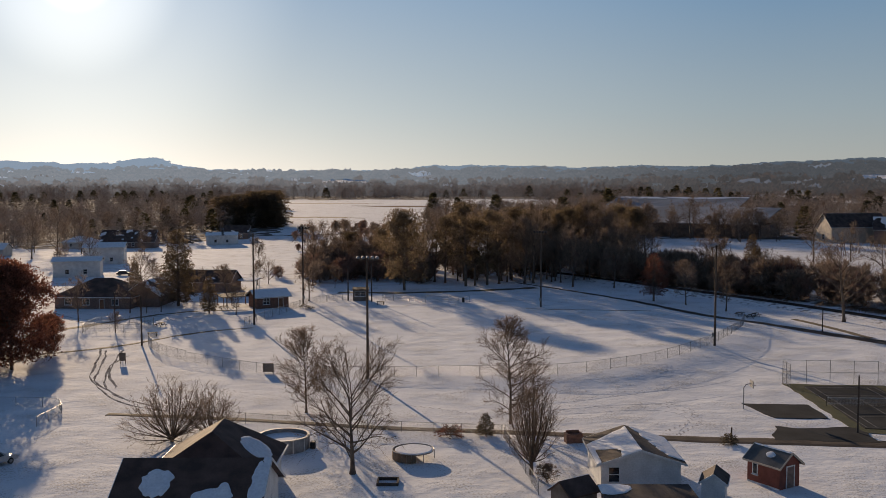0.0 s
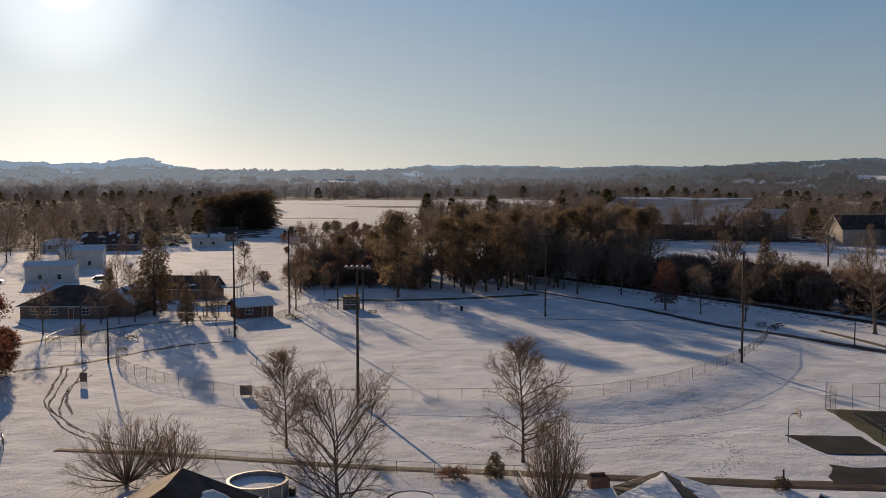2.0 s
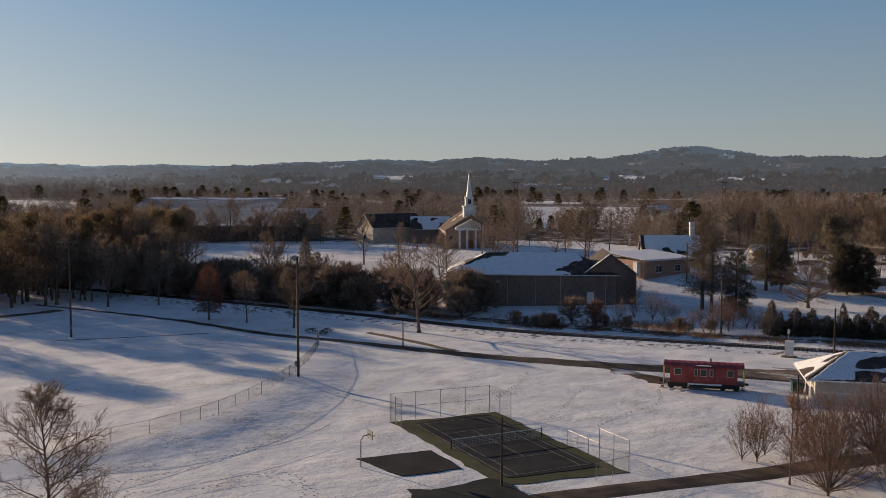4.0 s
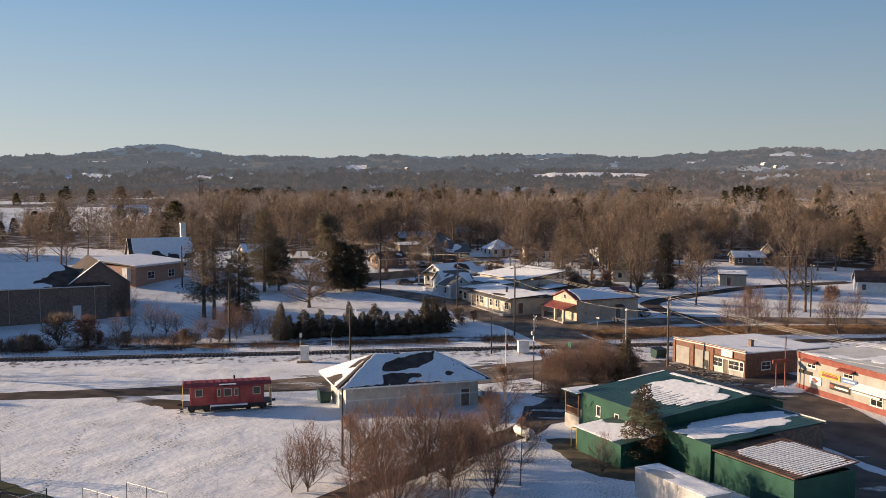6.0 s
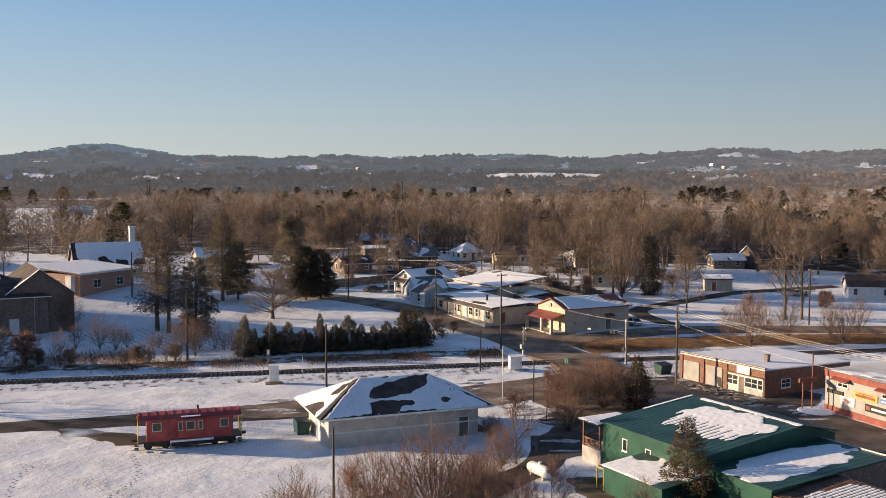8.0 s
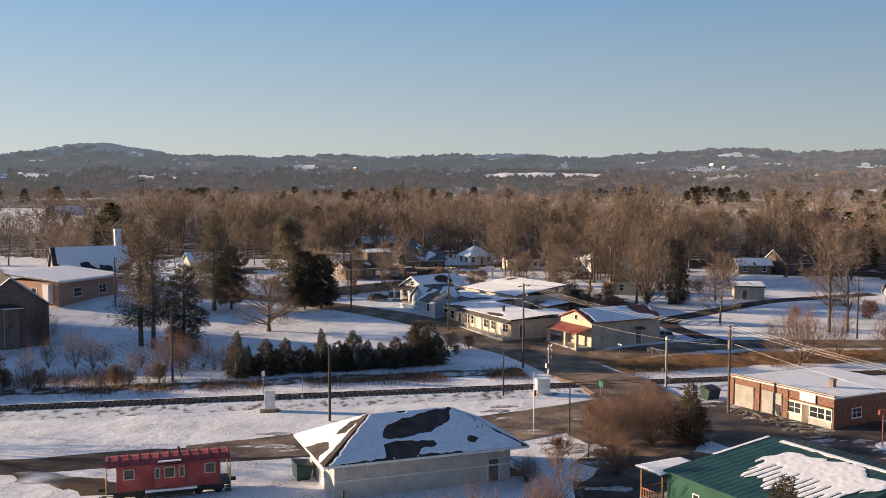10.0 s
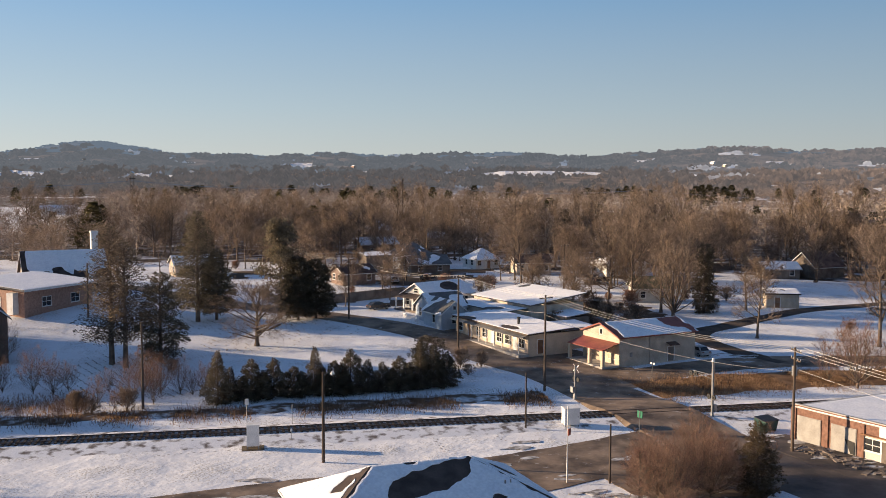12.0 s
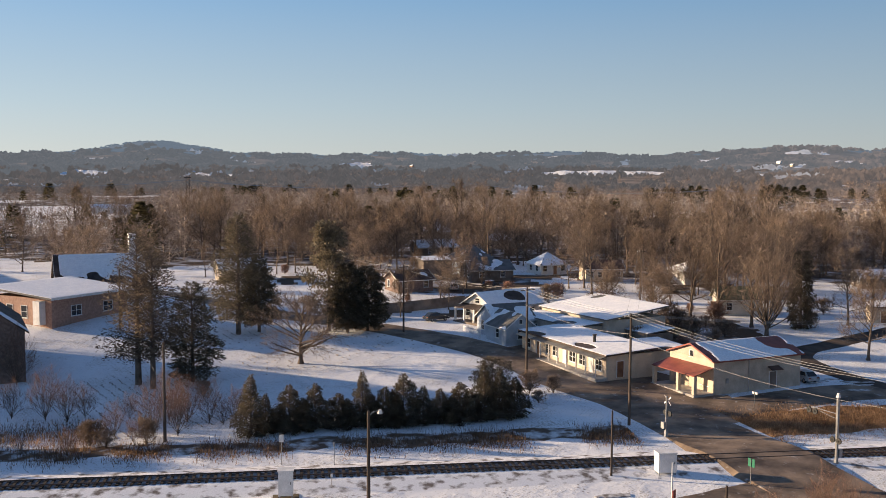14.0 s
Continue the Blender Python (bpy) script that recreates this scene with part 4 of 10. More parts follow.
def snow_patch(parent, origin, e1, e2, n, l1, l2, nu, nv, on, thick, seed, name):
    g = Geo()
    ids = {}
    # the outline's corners, eased towards their neighbours so that it runs in soft curves
    rim = {}
    for i, j in on:
        for di, dj, a, b in ((-1, 0, (i, j + 1), (i, j)), (1, 0, (i + 1, j), (i + 1, j + 1)), (0, -1, (i, j), (i + 1, j)), (0, 1, (i + 1, j + 1), (i, j + 1))):
            if (i + di, j + dj) not in on:
                rim.setdefault(a, []).append(b)
                rim.setdefault(b, []).append(a)
    at = {k: Vector(k) for k in rim}
    for _ in range(3):
        at = {k: (at[k] * 0.4 + sum((at[q] for q in rim[k]), Vector((0, 0))) * (0.6 / len(rim[k]))) for k in rim}
    for k in at:
        if k[0] in (0, nu):
            at[k].x = k[0]
        if k[1] in (0, nv):
            at[k].y = k[1]

    def vert(i, j, top):
        key = (i, j, top)
        if key not in ids:
            edge = (i, j) in at
            up = (thick * (0.45 if edge else 1.0) + 0.02 * noise.noise((i * 0.3, j * 0.3, seed))) if top else -0.01
            a, b = at[(i, j)] if edge else (i, j)
            p = origin + e1 * (l1 * a / nu) + e2 * (l2 * b / nv) + n * max(up, 0.012 if top else up)
            ids[key] = len(g.v)
            g.v.append(tuple(p))
        return ids[key]

    flip = e1.cross(e2).z < 0
    for i, j in on:
        q = [vert(i, j, 1), vert(i + 1, j, 1), vert(i + 1, j + 1, 1), vert(i, j + 1, 1)]
        g.f.append(tuple(reversed(q)) if flip else tuple(q))
        for di, dj, a, b in ((-1, 0, (i, j + 1), (i, j)), (1, 0, (i + 1, j), (i + 1, j + 1)), (0, -1, (i, j), (i + 1, j)), (0, 1, (i + 1, j + 1), (i, j + 1))):
            if (i + di, j + dj) not in on:
                g.f.append((vert(*a, 1), vert(*a, 0), vert(*b, 0), vert(*b, 1)))
    return part(name, g, SNOW, parent, "white snow lying on the roof", smooth=False)


class House:
    """A house of one block: x along its length, y across it, its base's middle at the origin."""

    def __init__(self, name, m, length, width, eave, wall, label, category="house", group="", thick=0.25):
        self.l, self.w, self.e = length, width, eave
        self.ob = thing(name, m, label, category, group)
        a, b, t = length / 2, width / 2, thick
        for x0, x1, y0, y1 in ((-a, a, -b, -b + t), (-a, a, b - t, b), (-a, -a + t, -b + t, b - t), (a - t, a, -b + t, b - t)):
            part("wall", Geo().box(x0, x1, y0, y1, -0.6, eave), wall, self.ob)
        self.wall = wall

    def gable(self, ridge, roof, over=0.5, t=0.14, snow=(None, None), trim=None, cell=0.22, seed=0, along=True):
        a, b, e = self.l / 2, self.w / 2, self.e
        mslope = (ridge - e) / b
        ze = e - mslope * over
        g = Geo()
        for s in (-1, 1):
            lo = [(-a - over, s * (b + over), ze), (a + over, s * (b + over), ze), (a + over, 0, ridge), (-a - over, 0, ridge)]
            g.hexa(lo, [(x, y, z + t) for x, y, z in lo])
        part("roof", g, roof, self.ob)
        for s in (-1, 1):
            gg = Geo()
            x0, x1 = (s * a, s * (a - 0.2))
            tri = [(-b, e), (b, e), (0, ridge)]
            n = len(gg.v)
            gg.v += [(x0, y, z) for y, z in tri] + [(x1, y, z) for y, z in tri]
            gg.f += [(n, n + 1, n + 2), (n + 5, n + 4, n + 3)]
            part("gable", gg, self.wall, self.ob)
        if trim:
            h = 0.2
            for s in (-1, 1):
                for q in (-1, 1):
                    lo = [(s * (a + over), q * (b + over), ze - 0.06), (s * (a + over + 0.05), q * (b + over), ze - 0.06), (s * (a + over + 0.05), 0, ridge - 0.06), (s * (a + over), 0, ridge - 0.06)]
                    part("bargeboard", Geo().hexa(lo, [(x, y, z + h) for x, y, z in lo]), trim, self.ob)
            for q in (-1, 1):
                part("gutter", Geo().box(-a - over, a + over, q * (b + over) - 0.05, q * (b + over) + 0.05, ze - 0.05, ze + 0.1), trim, self.ob)
        ls = math.hypot(b + over, ridge - ze)
        for s, mask in zip((-1, 1), snow):
            if mask:
                snow_sheet(self.ob, (-a - over, s * (b + over), ze + t), (1, 0, 0), (0, -s * (b + over) / ls, (ridge - ze) / ls), 2 * (a + over), ls, mask, cell=cell, seed=seed + s)
        return self

    def hip(self, ridge, roof, over=0.5, t=0.14, snow=(None, None, None, None), trim=None, cell=0.22, seed=0, run=None):
        """Slopes in the order front (-y), right, back, left."""
        a, b, e = self.l / 2 + over, self.w / 2 + over, self.e
        k = min(b, a) if run is None else run
        rl = a - k
        z0 = e - (ridge - e) / (b - over) * over * 0.8
        c = [(-a, -b), (a, -b), (a, b), (-a, b)]
        r = [(-rl, 0, ridge), (rl, 0, ridge)]
        g = Geo()
        n = 0
        top = [(x, y, z0 + t) for x, y in c] + [(x, y, z + t) for x, y, z in r]
        bot = [(x, y, z0) for x, y in c]
        g.v = top + bot
        g.f = [(0, 1, 5, 4), (1, 2, 5), (2, 3, 4, 5), (3, 0, 4), (6, 7, 1, 0), (7, 8, 2, 1), (8, 9, 3, 2), (9, 6, 0, 3), (9, 8, 7, 6)]
        part("roof", g, roof, self.ob)
        if trim:
            for q in (-1, 1):
                part("gutter", Geo().box(-a, a, q * b - 0.06 + 0.06 * q, q * b + 0.06 + 0.06 * q, z0 - 0.04, z0 + t - 0.01), trim, self.ob)
                part("fascia", Geo().box(q * a - 0.03 + 0.035 * q, q * a + 0.03 + 0.035 * q, -b, b, z0 - 0.04, z0 + t - 0.01), trim, self.ob)
        hz = ridge - z0
        slopes = [((-a, -b), (1, 0, 0), (0, 1), 2 * a, b, rl), ((a, -b), (0, 1, 0), (-1, 0), 2 * b, a - rl, 0), ((a, b), (-1, 0, 0), (0, -1), 2 * a, b, rl), ((-a, b), (0, -1, 0), (1, 0), 2 * b, a - rl, 0)]
        for (o, e1, d, l1, rn, half), mask in zip(slopes, snow):
            if mask:
                l2 = math.hypot(rn, hz)
                cut = (l1 / 2 - half) / l1

                def inside(u, v, cut=cut):
                    return cut * v * 0.985 + 0.004 < u < 1 - cut * v * 0.985 - 0.004
                snow_sheet(self.ob, (*o, z0 + t), e1, (d[0] * rn / l2, d[1] * rn / l2, hz / l2), l1, l2, mask, inside, cell=cell, seed=seed)
        return self

    def flat(self, roof, over=0.3, t=0.25, snow=None, rise=(0, 0), cell=0.3, seed=0, mat_edge=None):
        """A nearly flat roof; rise: height of its front and back edges over the eaves."""
        a, b, e = self.l / 2 + over, self.w / 2 + over, self.e
        lo = [(-a, -b, e + rise[0]), (a, -b, e + rise[0]), (a, b, e + rise[1]), (-a, b, e + rise[1])]
        part("roof", Geo().hexa(lo, [(x, y, z + t) for x, y, z in lo]), roof, self.ob)
        if snow:
            l2 = math.hypot(2 * b, rise[1] - rise[0])
            snow_sheet(self.ob, (-a, -b, e + rise[0] + t), (1, 0, 0), (0, 2 * b / l2, (rise[1] - rise[0]) / l2), 2 * a, l2, snow, cell=cell, seed=seed)
        return self

    def face(self, side):
        """The pose of a wall's outer face: x along it, z up, -y outwards."""
        a, b = self.l / 2, self.w / 2
        return {"front": pose(0, -b, 0), "back": pose(0, b, 0, 0, 0, 180), "left": pose(-a, 0, 0, 0, 0, -90), "right": pose(a, 0, 0, 0, 0, 90)}[side]

    def window(self, side, x, z, w=1.0, h=1.2, trim=None, bars=True, shutters=None):
        """A framed window; z is its sill."""
        m = self.face(side)
        trim = trim or TRIM
        f = Geo()
        k = 0.09
        for x0, x1, z0, z1 in ((-w / 2 - k, -w / 2, -k, h + k), (w / 2, w / 2 + k, -k, h + k), (-w / 2, w / 2, -k, 0), (-w / 2, w / 2, h, h + k)):
            f.box(x0, x1, -0.06, 0.02, z0, z1)
        if bars:
            f.box(-w / 2, w / 2, -0.045, 0.0, h / 2 - 0.03, h / 2 + 0.03)
            if w > 1.3:
                f.box(-0.03, 0.03, -0.043, 0.0, 0, h / 2 - 0.03).box(-0.03, 0.03, -0.043, 0.0, h / 2 + 0.03, h)
        ob = part("window", f, trim, self.ob)
        ob.matrix_local = m @ pose(x, 0, z)
        part("pane", Geo().box(-w / 2, w / 2, -0.02, -0.006, 0, h), GLASS, ob)
        part("sill", Geo().box(-w / 2 - 0.14, w / 2 + 0.14, -0.13, 0.0, -k - 0.07, -k - 0.003), trim, ob)
        if shutters:
            for s in (-1, 1):
                part("shutter", Geo().box(s * (w / 2 + 0.3) - 0.2, s * (w / 2 + 0.3) + 0.2, -0.04, -0.003, -0.05, h + 0.05), shutters, ob)
        return ob

    def door(self, side, x, w=0.95, h=2.05, mt=None, z=0.0, label=""):
        m = self.face(side)
        d = part("door", Geo().box(-w / 2, w / 2, -0.03, -0.004, 0.03, h), mt or WOOD, self.ob, label)
        d.matrix_local = m @ pose(x, 0, z)
        fr = Geo()
        for x0, x1, z0, z1 in ((-w / 2 - 0.1, -w / 2, 0, h + 0.1), (w / 2, w / 2 + 0.1, 0, h + 0.1), (-w / 2, w / 2, h, h + 0.1)):
            fr.box(x0, x1, -0.06, 0.0, z0, z1)
        part("door_frame", fr, TRIM, d)
        part("door_handle", Geo().box(w / 2 - 0.14, w / 2 - 0.08, -0.1, -0.03, 1.0, 1.08), GALV, d)
        return d

    def chimney(self, x, y, z0, z1, s=0.6, mt=None):
        g = Geo().box(-s / 2, s / 2, -s / 2, s / 2, z0, z1).box(-s / 2 - 0.06, s / 2 + 0.06, -s / 2 - 0.06, s / 2 + 0.06, z1, z1 + 0.12)
        ob = part("chimney", g, mt or BRICKDARK, self.ob)
        ob.location = (x, y, 0)
        return self


def awning(house, side, x, z, w, d, mt, drop=0.35, posts=0, post_mt=None):
    """A sloping canopy on a wall, on posts if asked."""
    m = house.face(side)
    lo = [(-w / 2, -d, z - drop), (w / 2, -d, z - drop), (w / 2, 0, z), (-w / 2, 0, z)]
    ob = part("canopy", Geo().hexa(lo, [(a, b, c + 0.1) for a, b, c in lo]), mt, house.ob)
    ob.matrix_local = m @ pose(x, 0, 0)
    for i in range(posts):
        px = -w / 2 + 0.15 + (w - 0.3) * i / max(1, posts - 1)
        part("canopy_post", Geo().box(px - 0.08, px + 0.08, -d + 0.05, -d + 0.21, -0.3, z - drop), post_mt or TRIM, ob)
    return ob


def along(x0, y0, dx, dy, length, width, side=1):
    """Middle and turn of a block whose front runs from a corner in a direction; the block lies to the left of it (side 1)."""
    k = math.hypot(dx, dy)
    dx, dy = dx / k, dy / k
    nx, ny = -dy * side, dx * side
    return x0 + dx * length / 2 + nx * width / 2, y0 + dy * length / 2 + ny * width / 2, math.degrees(math.atan2(dy, dx))


# ---- the old depot ----
def depot():
    h = House("railway_depot", ground_pose(105.5, 112.0, -40.5), 16.6, 8.8, 3.75, OFFWHITE, "white stucco railway depot under a snowy hipped roof", "depot")
    h.hip(6.0, SHINGLE, over=1.25, t=0.16, trim=TRIM, cell=0.13, seed=2, run=5.6, snow=(
        outlined([[(0.31, 0.49), (0.345, 0.66), (0.41, 0.79), (0.54, 0.91), (0.71, 1.0), (0.685, 0.73), (0.625, 0.60), (0.51, 0.47), (0.415, 0.40), (0.33, 0.42)],
                  [(0.31, 0.33), (0.41, 0.36), (0.555, 0.30), (0.56, 0.20), (0.47, 0.16), (0.45, 0.06), (0.66, 0.03), (0.65, -0.1), (0.07, -0.1), (0.08, 0.02), (0.29, 0.05)],
                  [(0.705, 0.25), (0.745, 0.32), (0.785, 0.26), (0.74, 0.18), (0.71, 0.20)], [(0.42, 1.1), (0.43, 0.95), (0.47, 0.94), (0.50, 1.1)],
                  [(-0.02, -0.02), (0.28, 1.02), (0.305, 1.02), (0.02, -0.02)], [(0.70, 1.02), (0.98, 0.0), (1.02, 0.0), (0.72, 1.02)]], 0.012, 1.1, 3),
        ellipses([(0.5, 0.5, 0.10, 0.2)], 0.1, 0.8, 5), ellipses([(0.35, 0.4, 0.1, 0.2)], 0.1, 0.8, 7),
        outlined([[(0.40, -0.1), (0.43, 0.0), (0.55, 0.26), (0.72, 0.25), (0.78, 0.06), (0.92, -0.1)], [(0.92, -0.05), (0.74, 0.41), (0.48, 0.92), (0.5, 1.1), (1.05, 0.0)], [(0.53, 0.42), (0.44, 0.75), (0.51, 0.88), (0.62, 0.57)]], 0.015, 1.1, 4)))
    for i in range(8):
        for side, x0 in (("front", -7.6 + 2.17 * i),):
            b = Geo().tube([(x0, -1.15, 3.42), (x0, -0.02, 2.55)], 0.07, 4).box(x0 - 0.06, x0 + 0.06, -1.2, -0.02, 3.40, 3.52)
            ob = part("bracket", b, TRIM, h.ob)
            ob.matrix_local = h.face(side)
    for x in (-3.2, 0.2, 3.2):
        b = Geo().tube([(x, -1.15, 3.42), (x, -0.02, 2.55)], 0.07, 4)
        ob = part("bracket", b, TRIM, h.ob)
        ob.matrix_local = h.face("left")
    part("belt_course", Geo().box(-8.34, 8.34, -4.47, -4.40, 1.5, 1.66), TRIM, h.ob)
    for x in (-2.6, -1.9, 2.0, 2.7):
        h.window("left", x, 2.1, 0.5, 0.9, bars=False)
    h.door("left", 0.4, 1.1, 2.2, TRIM)
    h.door("front", 6.6, 1.0, 2.1, GREYWOOD)
    for x in (5.6, 6.05):
        part("vent_pipe", Geo().post(x, -3.0, 4.2, 5.0, 0.06), GALV, h.ob)
    st = Geo()
    for k in range(5):
        st.box(8.35 + 0.3 * k, 8.65 + 0.3 * k, -3.6, -2.2, -0.2, 0.95 - 0.19 * k)
    part("step", st, WOOD, h.ob, "weathered wooden steps")
    for y in (-3.6, -2.2):
        part("handrail", Geo().tube([(8.4, y, 1.9), (9.9, y, 1.0)], 0.04, 4).post(8.4, y, 0.2, 1.9, 0.04).post(9.9, y, -0.2, 1.0, 0.04), WOOD, h.ob)


depot()


def caboose():
    ob = thing("caboose", ground_pose(90.8, 127.7, -43), "faded red bay-window caboose standing on display in snow", "railway car")
    L, W = 8.6, 2.9
    body = Geo()
    arc = [(-W / 2, 0.95), (W / 2, 0.95), (W / 2, 3.15), (W * 0.3, 3.42), (0, 3.52), (-W * 0.3, 3.42), (-W / 2, 3.15)]
    n = len(arc)
    body.v = [(-L / 2, y, z) for y, z in arc] + [(L / 2, y, z) for y, z in arc]
    body.f = [tuple(reversed(range(n))), tuple(range(n, 2 * n))] + [(i, i + n, (i + 1) % n + n, (i + 1) % n) for i in range(n)]
    me = body.mesh("body", CABOOSE)
    bmx = bmesh.new()
    bmx.from_mesh(me)
    bmesh.ops.recalc_face_normals(bmx, faces=bmx.faces)
    bmx.to_mesh(me)
    bmx.free()
    part("body", me, None, ob)
    roof = Geo()
    pts = [(-W / 2 - 0.12, 3.10), (-W * 0.3, 3.46), (0, 3.57), (W * 0.3, 3.46), (W / 2 + 0.12, 3.10)]
    for i in range(4):
        (y0, z0), (y1, z1) = pts[i], pts[i + 1]
        q = [(-5.15, y0, z0), (5.15, y0, z0), (5.15, y1, z1), (-5.15, y1, z1)]
        roof.hexa(q, [(a, b, c + 0.06) for a, b, c in q])
    part("roof", roof, CABOOSE, ob)
    for i in range(13):
        x = -5.0 + 10.0 * i / 12
        rib = Geo()
        rib.tube([(x, y, z + 0.07) for y, z in pts], 0.05, 4)
        part("roof_rib", rib, CABOOSE, ob)
    part("roof_snow", Geo().box(-0.9, 1.0, -1.55, -1.2, 3.27, 3.36), SNOW, ob, "strip of snow above the bay")
    bay = Geo().box(-1.3, 1.3, -W / 2 - 0.38, -W / 2, 1.2, 3.1)
    part("bay", bay, CABOOSE, ob)
    part("floor", Geo().box(-5.2, 5.2, -1.4, 1.4, 0.80, 0.95), DARKMETAL, ob)
    part("toolbox", Geo().box(-1.9, 2.0, -1.5, -0.6, 0.35, 0.72), DARKMETAL, ob)
    part("running_board_snow", Geo().box(-2.0, 2.3, -1.75, -1.35, 0.80, 0.98), SNOW, ob, "ridge of white snow on the side sill")
    for x, y, w, hh in ((-3.3, -W / 2, 0.75, 0.75), (3.4, -W / 2, 0.75, 0.75), (-0.0, -W / 2 - 0.38, 0.75, 0.8), (-1.0, -W / 2 - 0.38, 0.3, 0.8), (1.0, -W / 2 - 0.38, 0.3, 0.8)):
        f = Geo()
        for x0, x1, z0, z1 in ((-w / 2 - 0.09, -w / 2, -0.09, hh + 0.09), (w / 2, w / 2 + 0.09, -0.09, hh + 0.09), (-w / 2, w / 2, -0.09, 0), (-w / 2, w / 2, hh, hh + 0.09)):
            f.box(x0, x1, -0.05, 0.01, z0, z1)
        win = part("window", f, TAN, ob)
        win.location = (x, y, 2.05)
        part("pane", Geo().box(-w / 2, w / 2, -0.02, -0.005, 0, hh), GLASS, win)
    for s in (-1, 1):
        x = s * 5.15
        rails = Geo()
        for y in (-1.3, -0.45, 0.45, 1.3):
            rails.post(x, y, 0.9, 1.95, 0.03, sides=5)
        for z in (1.4, 1.95):
            rails.tube([(x, -1.3, z), (x, 1.3, z)], 0.03, 5)
        for y in (-1.4, 1.4):
            rails.post(x, y, 0.5, 3.1, 0.035, sides=5)
        part("end_railing", rails, YELLOWPAINT, ob, "yellow-painted end railing")
        part("end_wall", Geo().box(s * 4.3 - 0.01 * s, s * 4.3 + 0.02 * s, -0.4, 0.4, 0.96, 2.95), WOOD, ob)
        part("coupler", Geo().box(min(x, x + s * 0.6), max(x, x + s * 0.6), -0.15, 0.15, 0.72, 0.98), DARKMETAL, ob)
        part("end_step", Geo().box(x - 0.35, x + 0.05, -1.5, -0.9, 0.25, 0.32).box(x - 0.35, x + 0.05, -1.5, -0.9, 0.55, 0.6), DARKMETAL, ob)
        truck = part("truck", Geo().box(s * 3.3 - 1.3, s * 3.3 + 1.3, -1.15, -1.0, 0.4, 0.75).box(s * 3.3 - 1.3, s * 3.3 + 1.3, 1.0, 1.15, 0.4, 0.75), DARKMETAL, ob)
        for dx in (-0.85, 0.85):
            for y in (-0.8, 0.8):
                part("wheel", Geo().tube([(s * 3.3 + dx, y - 0.07, 0.42), (s * 3.3 + dx, y + 0.07, 0.42)], 0.42, 14), DARKMETAL, truck)
    for y in (-0.75, 0.75):
        part("display_rail", Geo().box(-5.8, 5.8, y - 0.05, y + 0.05, -0.2, 0.02), STEEL, ob)
    part("smokestack", Geo().post(0.9, 0.5, 3.5, 4.0, 0.1), DARKMETAL, ob)


caboose()


# ---- the green sheet-metal buildings ----
def ribbed_roof(parent, corners, mt, spacing, rib=0.022, t=0.12):
    """A sheet roof between four corners (front left, front right, back right, back left) with ribs running up the slope."""
    a, b, c, d = (Vector(p) for p in corners)
    sheet = part("roof", Geo().hexa([a, b, c, d], [p + Vector((0, 0, t)) for p in (a, b, c, d)]), mt, parent)
    n = max(2, int((b - a).length / spacing))
    up = Vector((0, 0, t))
    one = Geo().tube([a + up, d + up], rib, 4).mesh("rib", mt)
    for i in range(n + 1):
        part("rib", one, None, sheet).location = a.lerp(b, i / n) - a
    return sheet


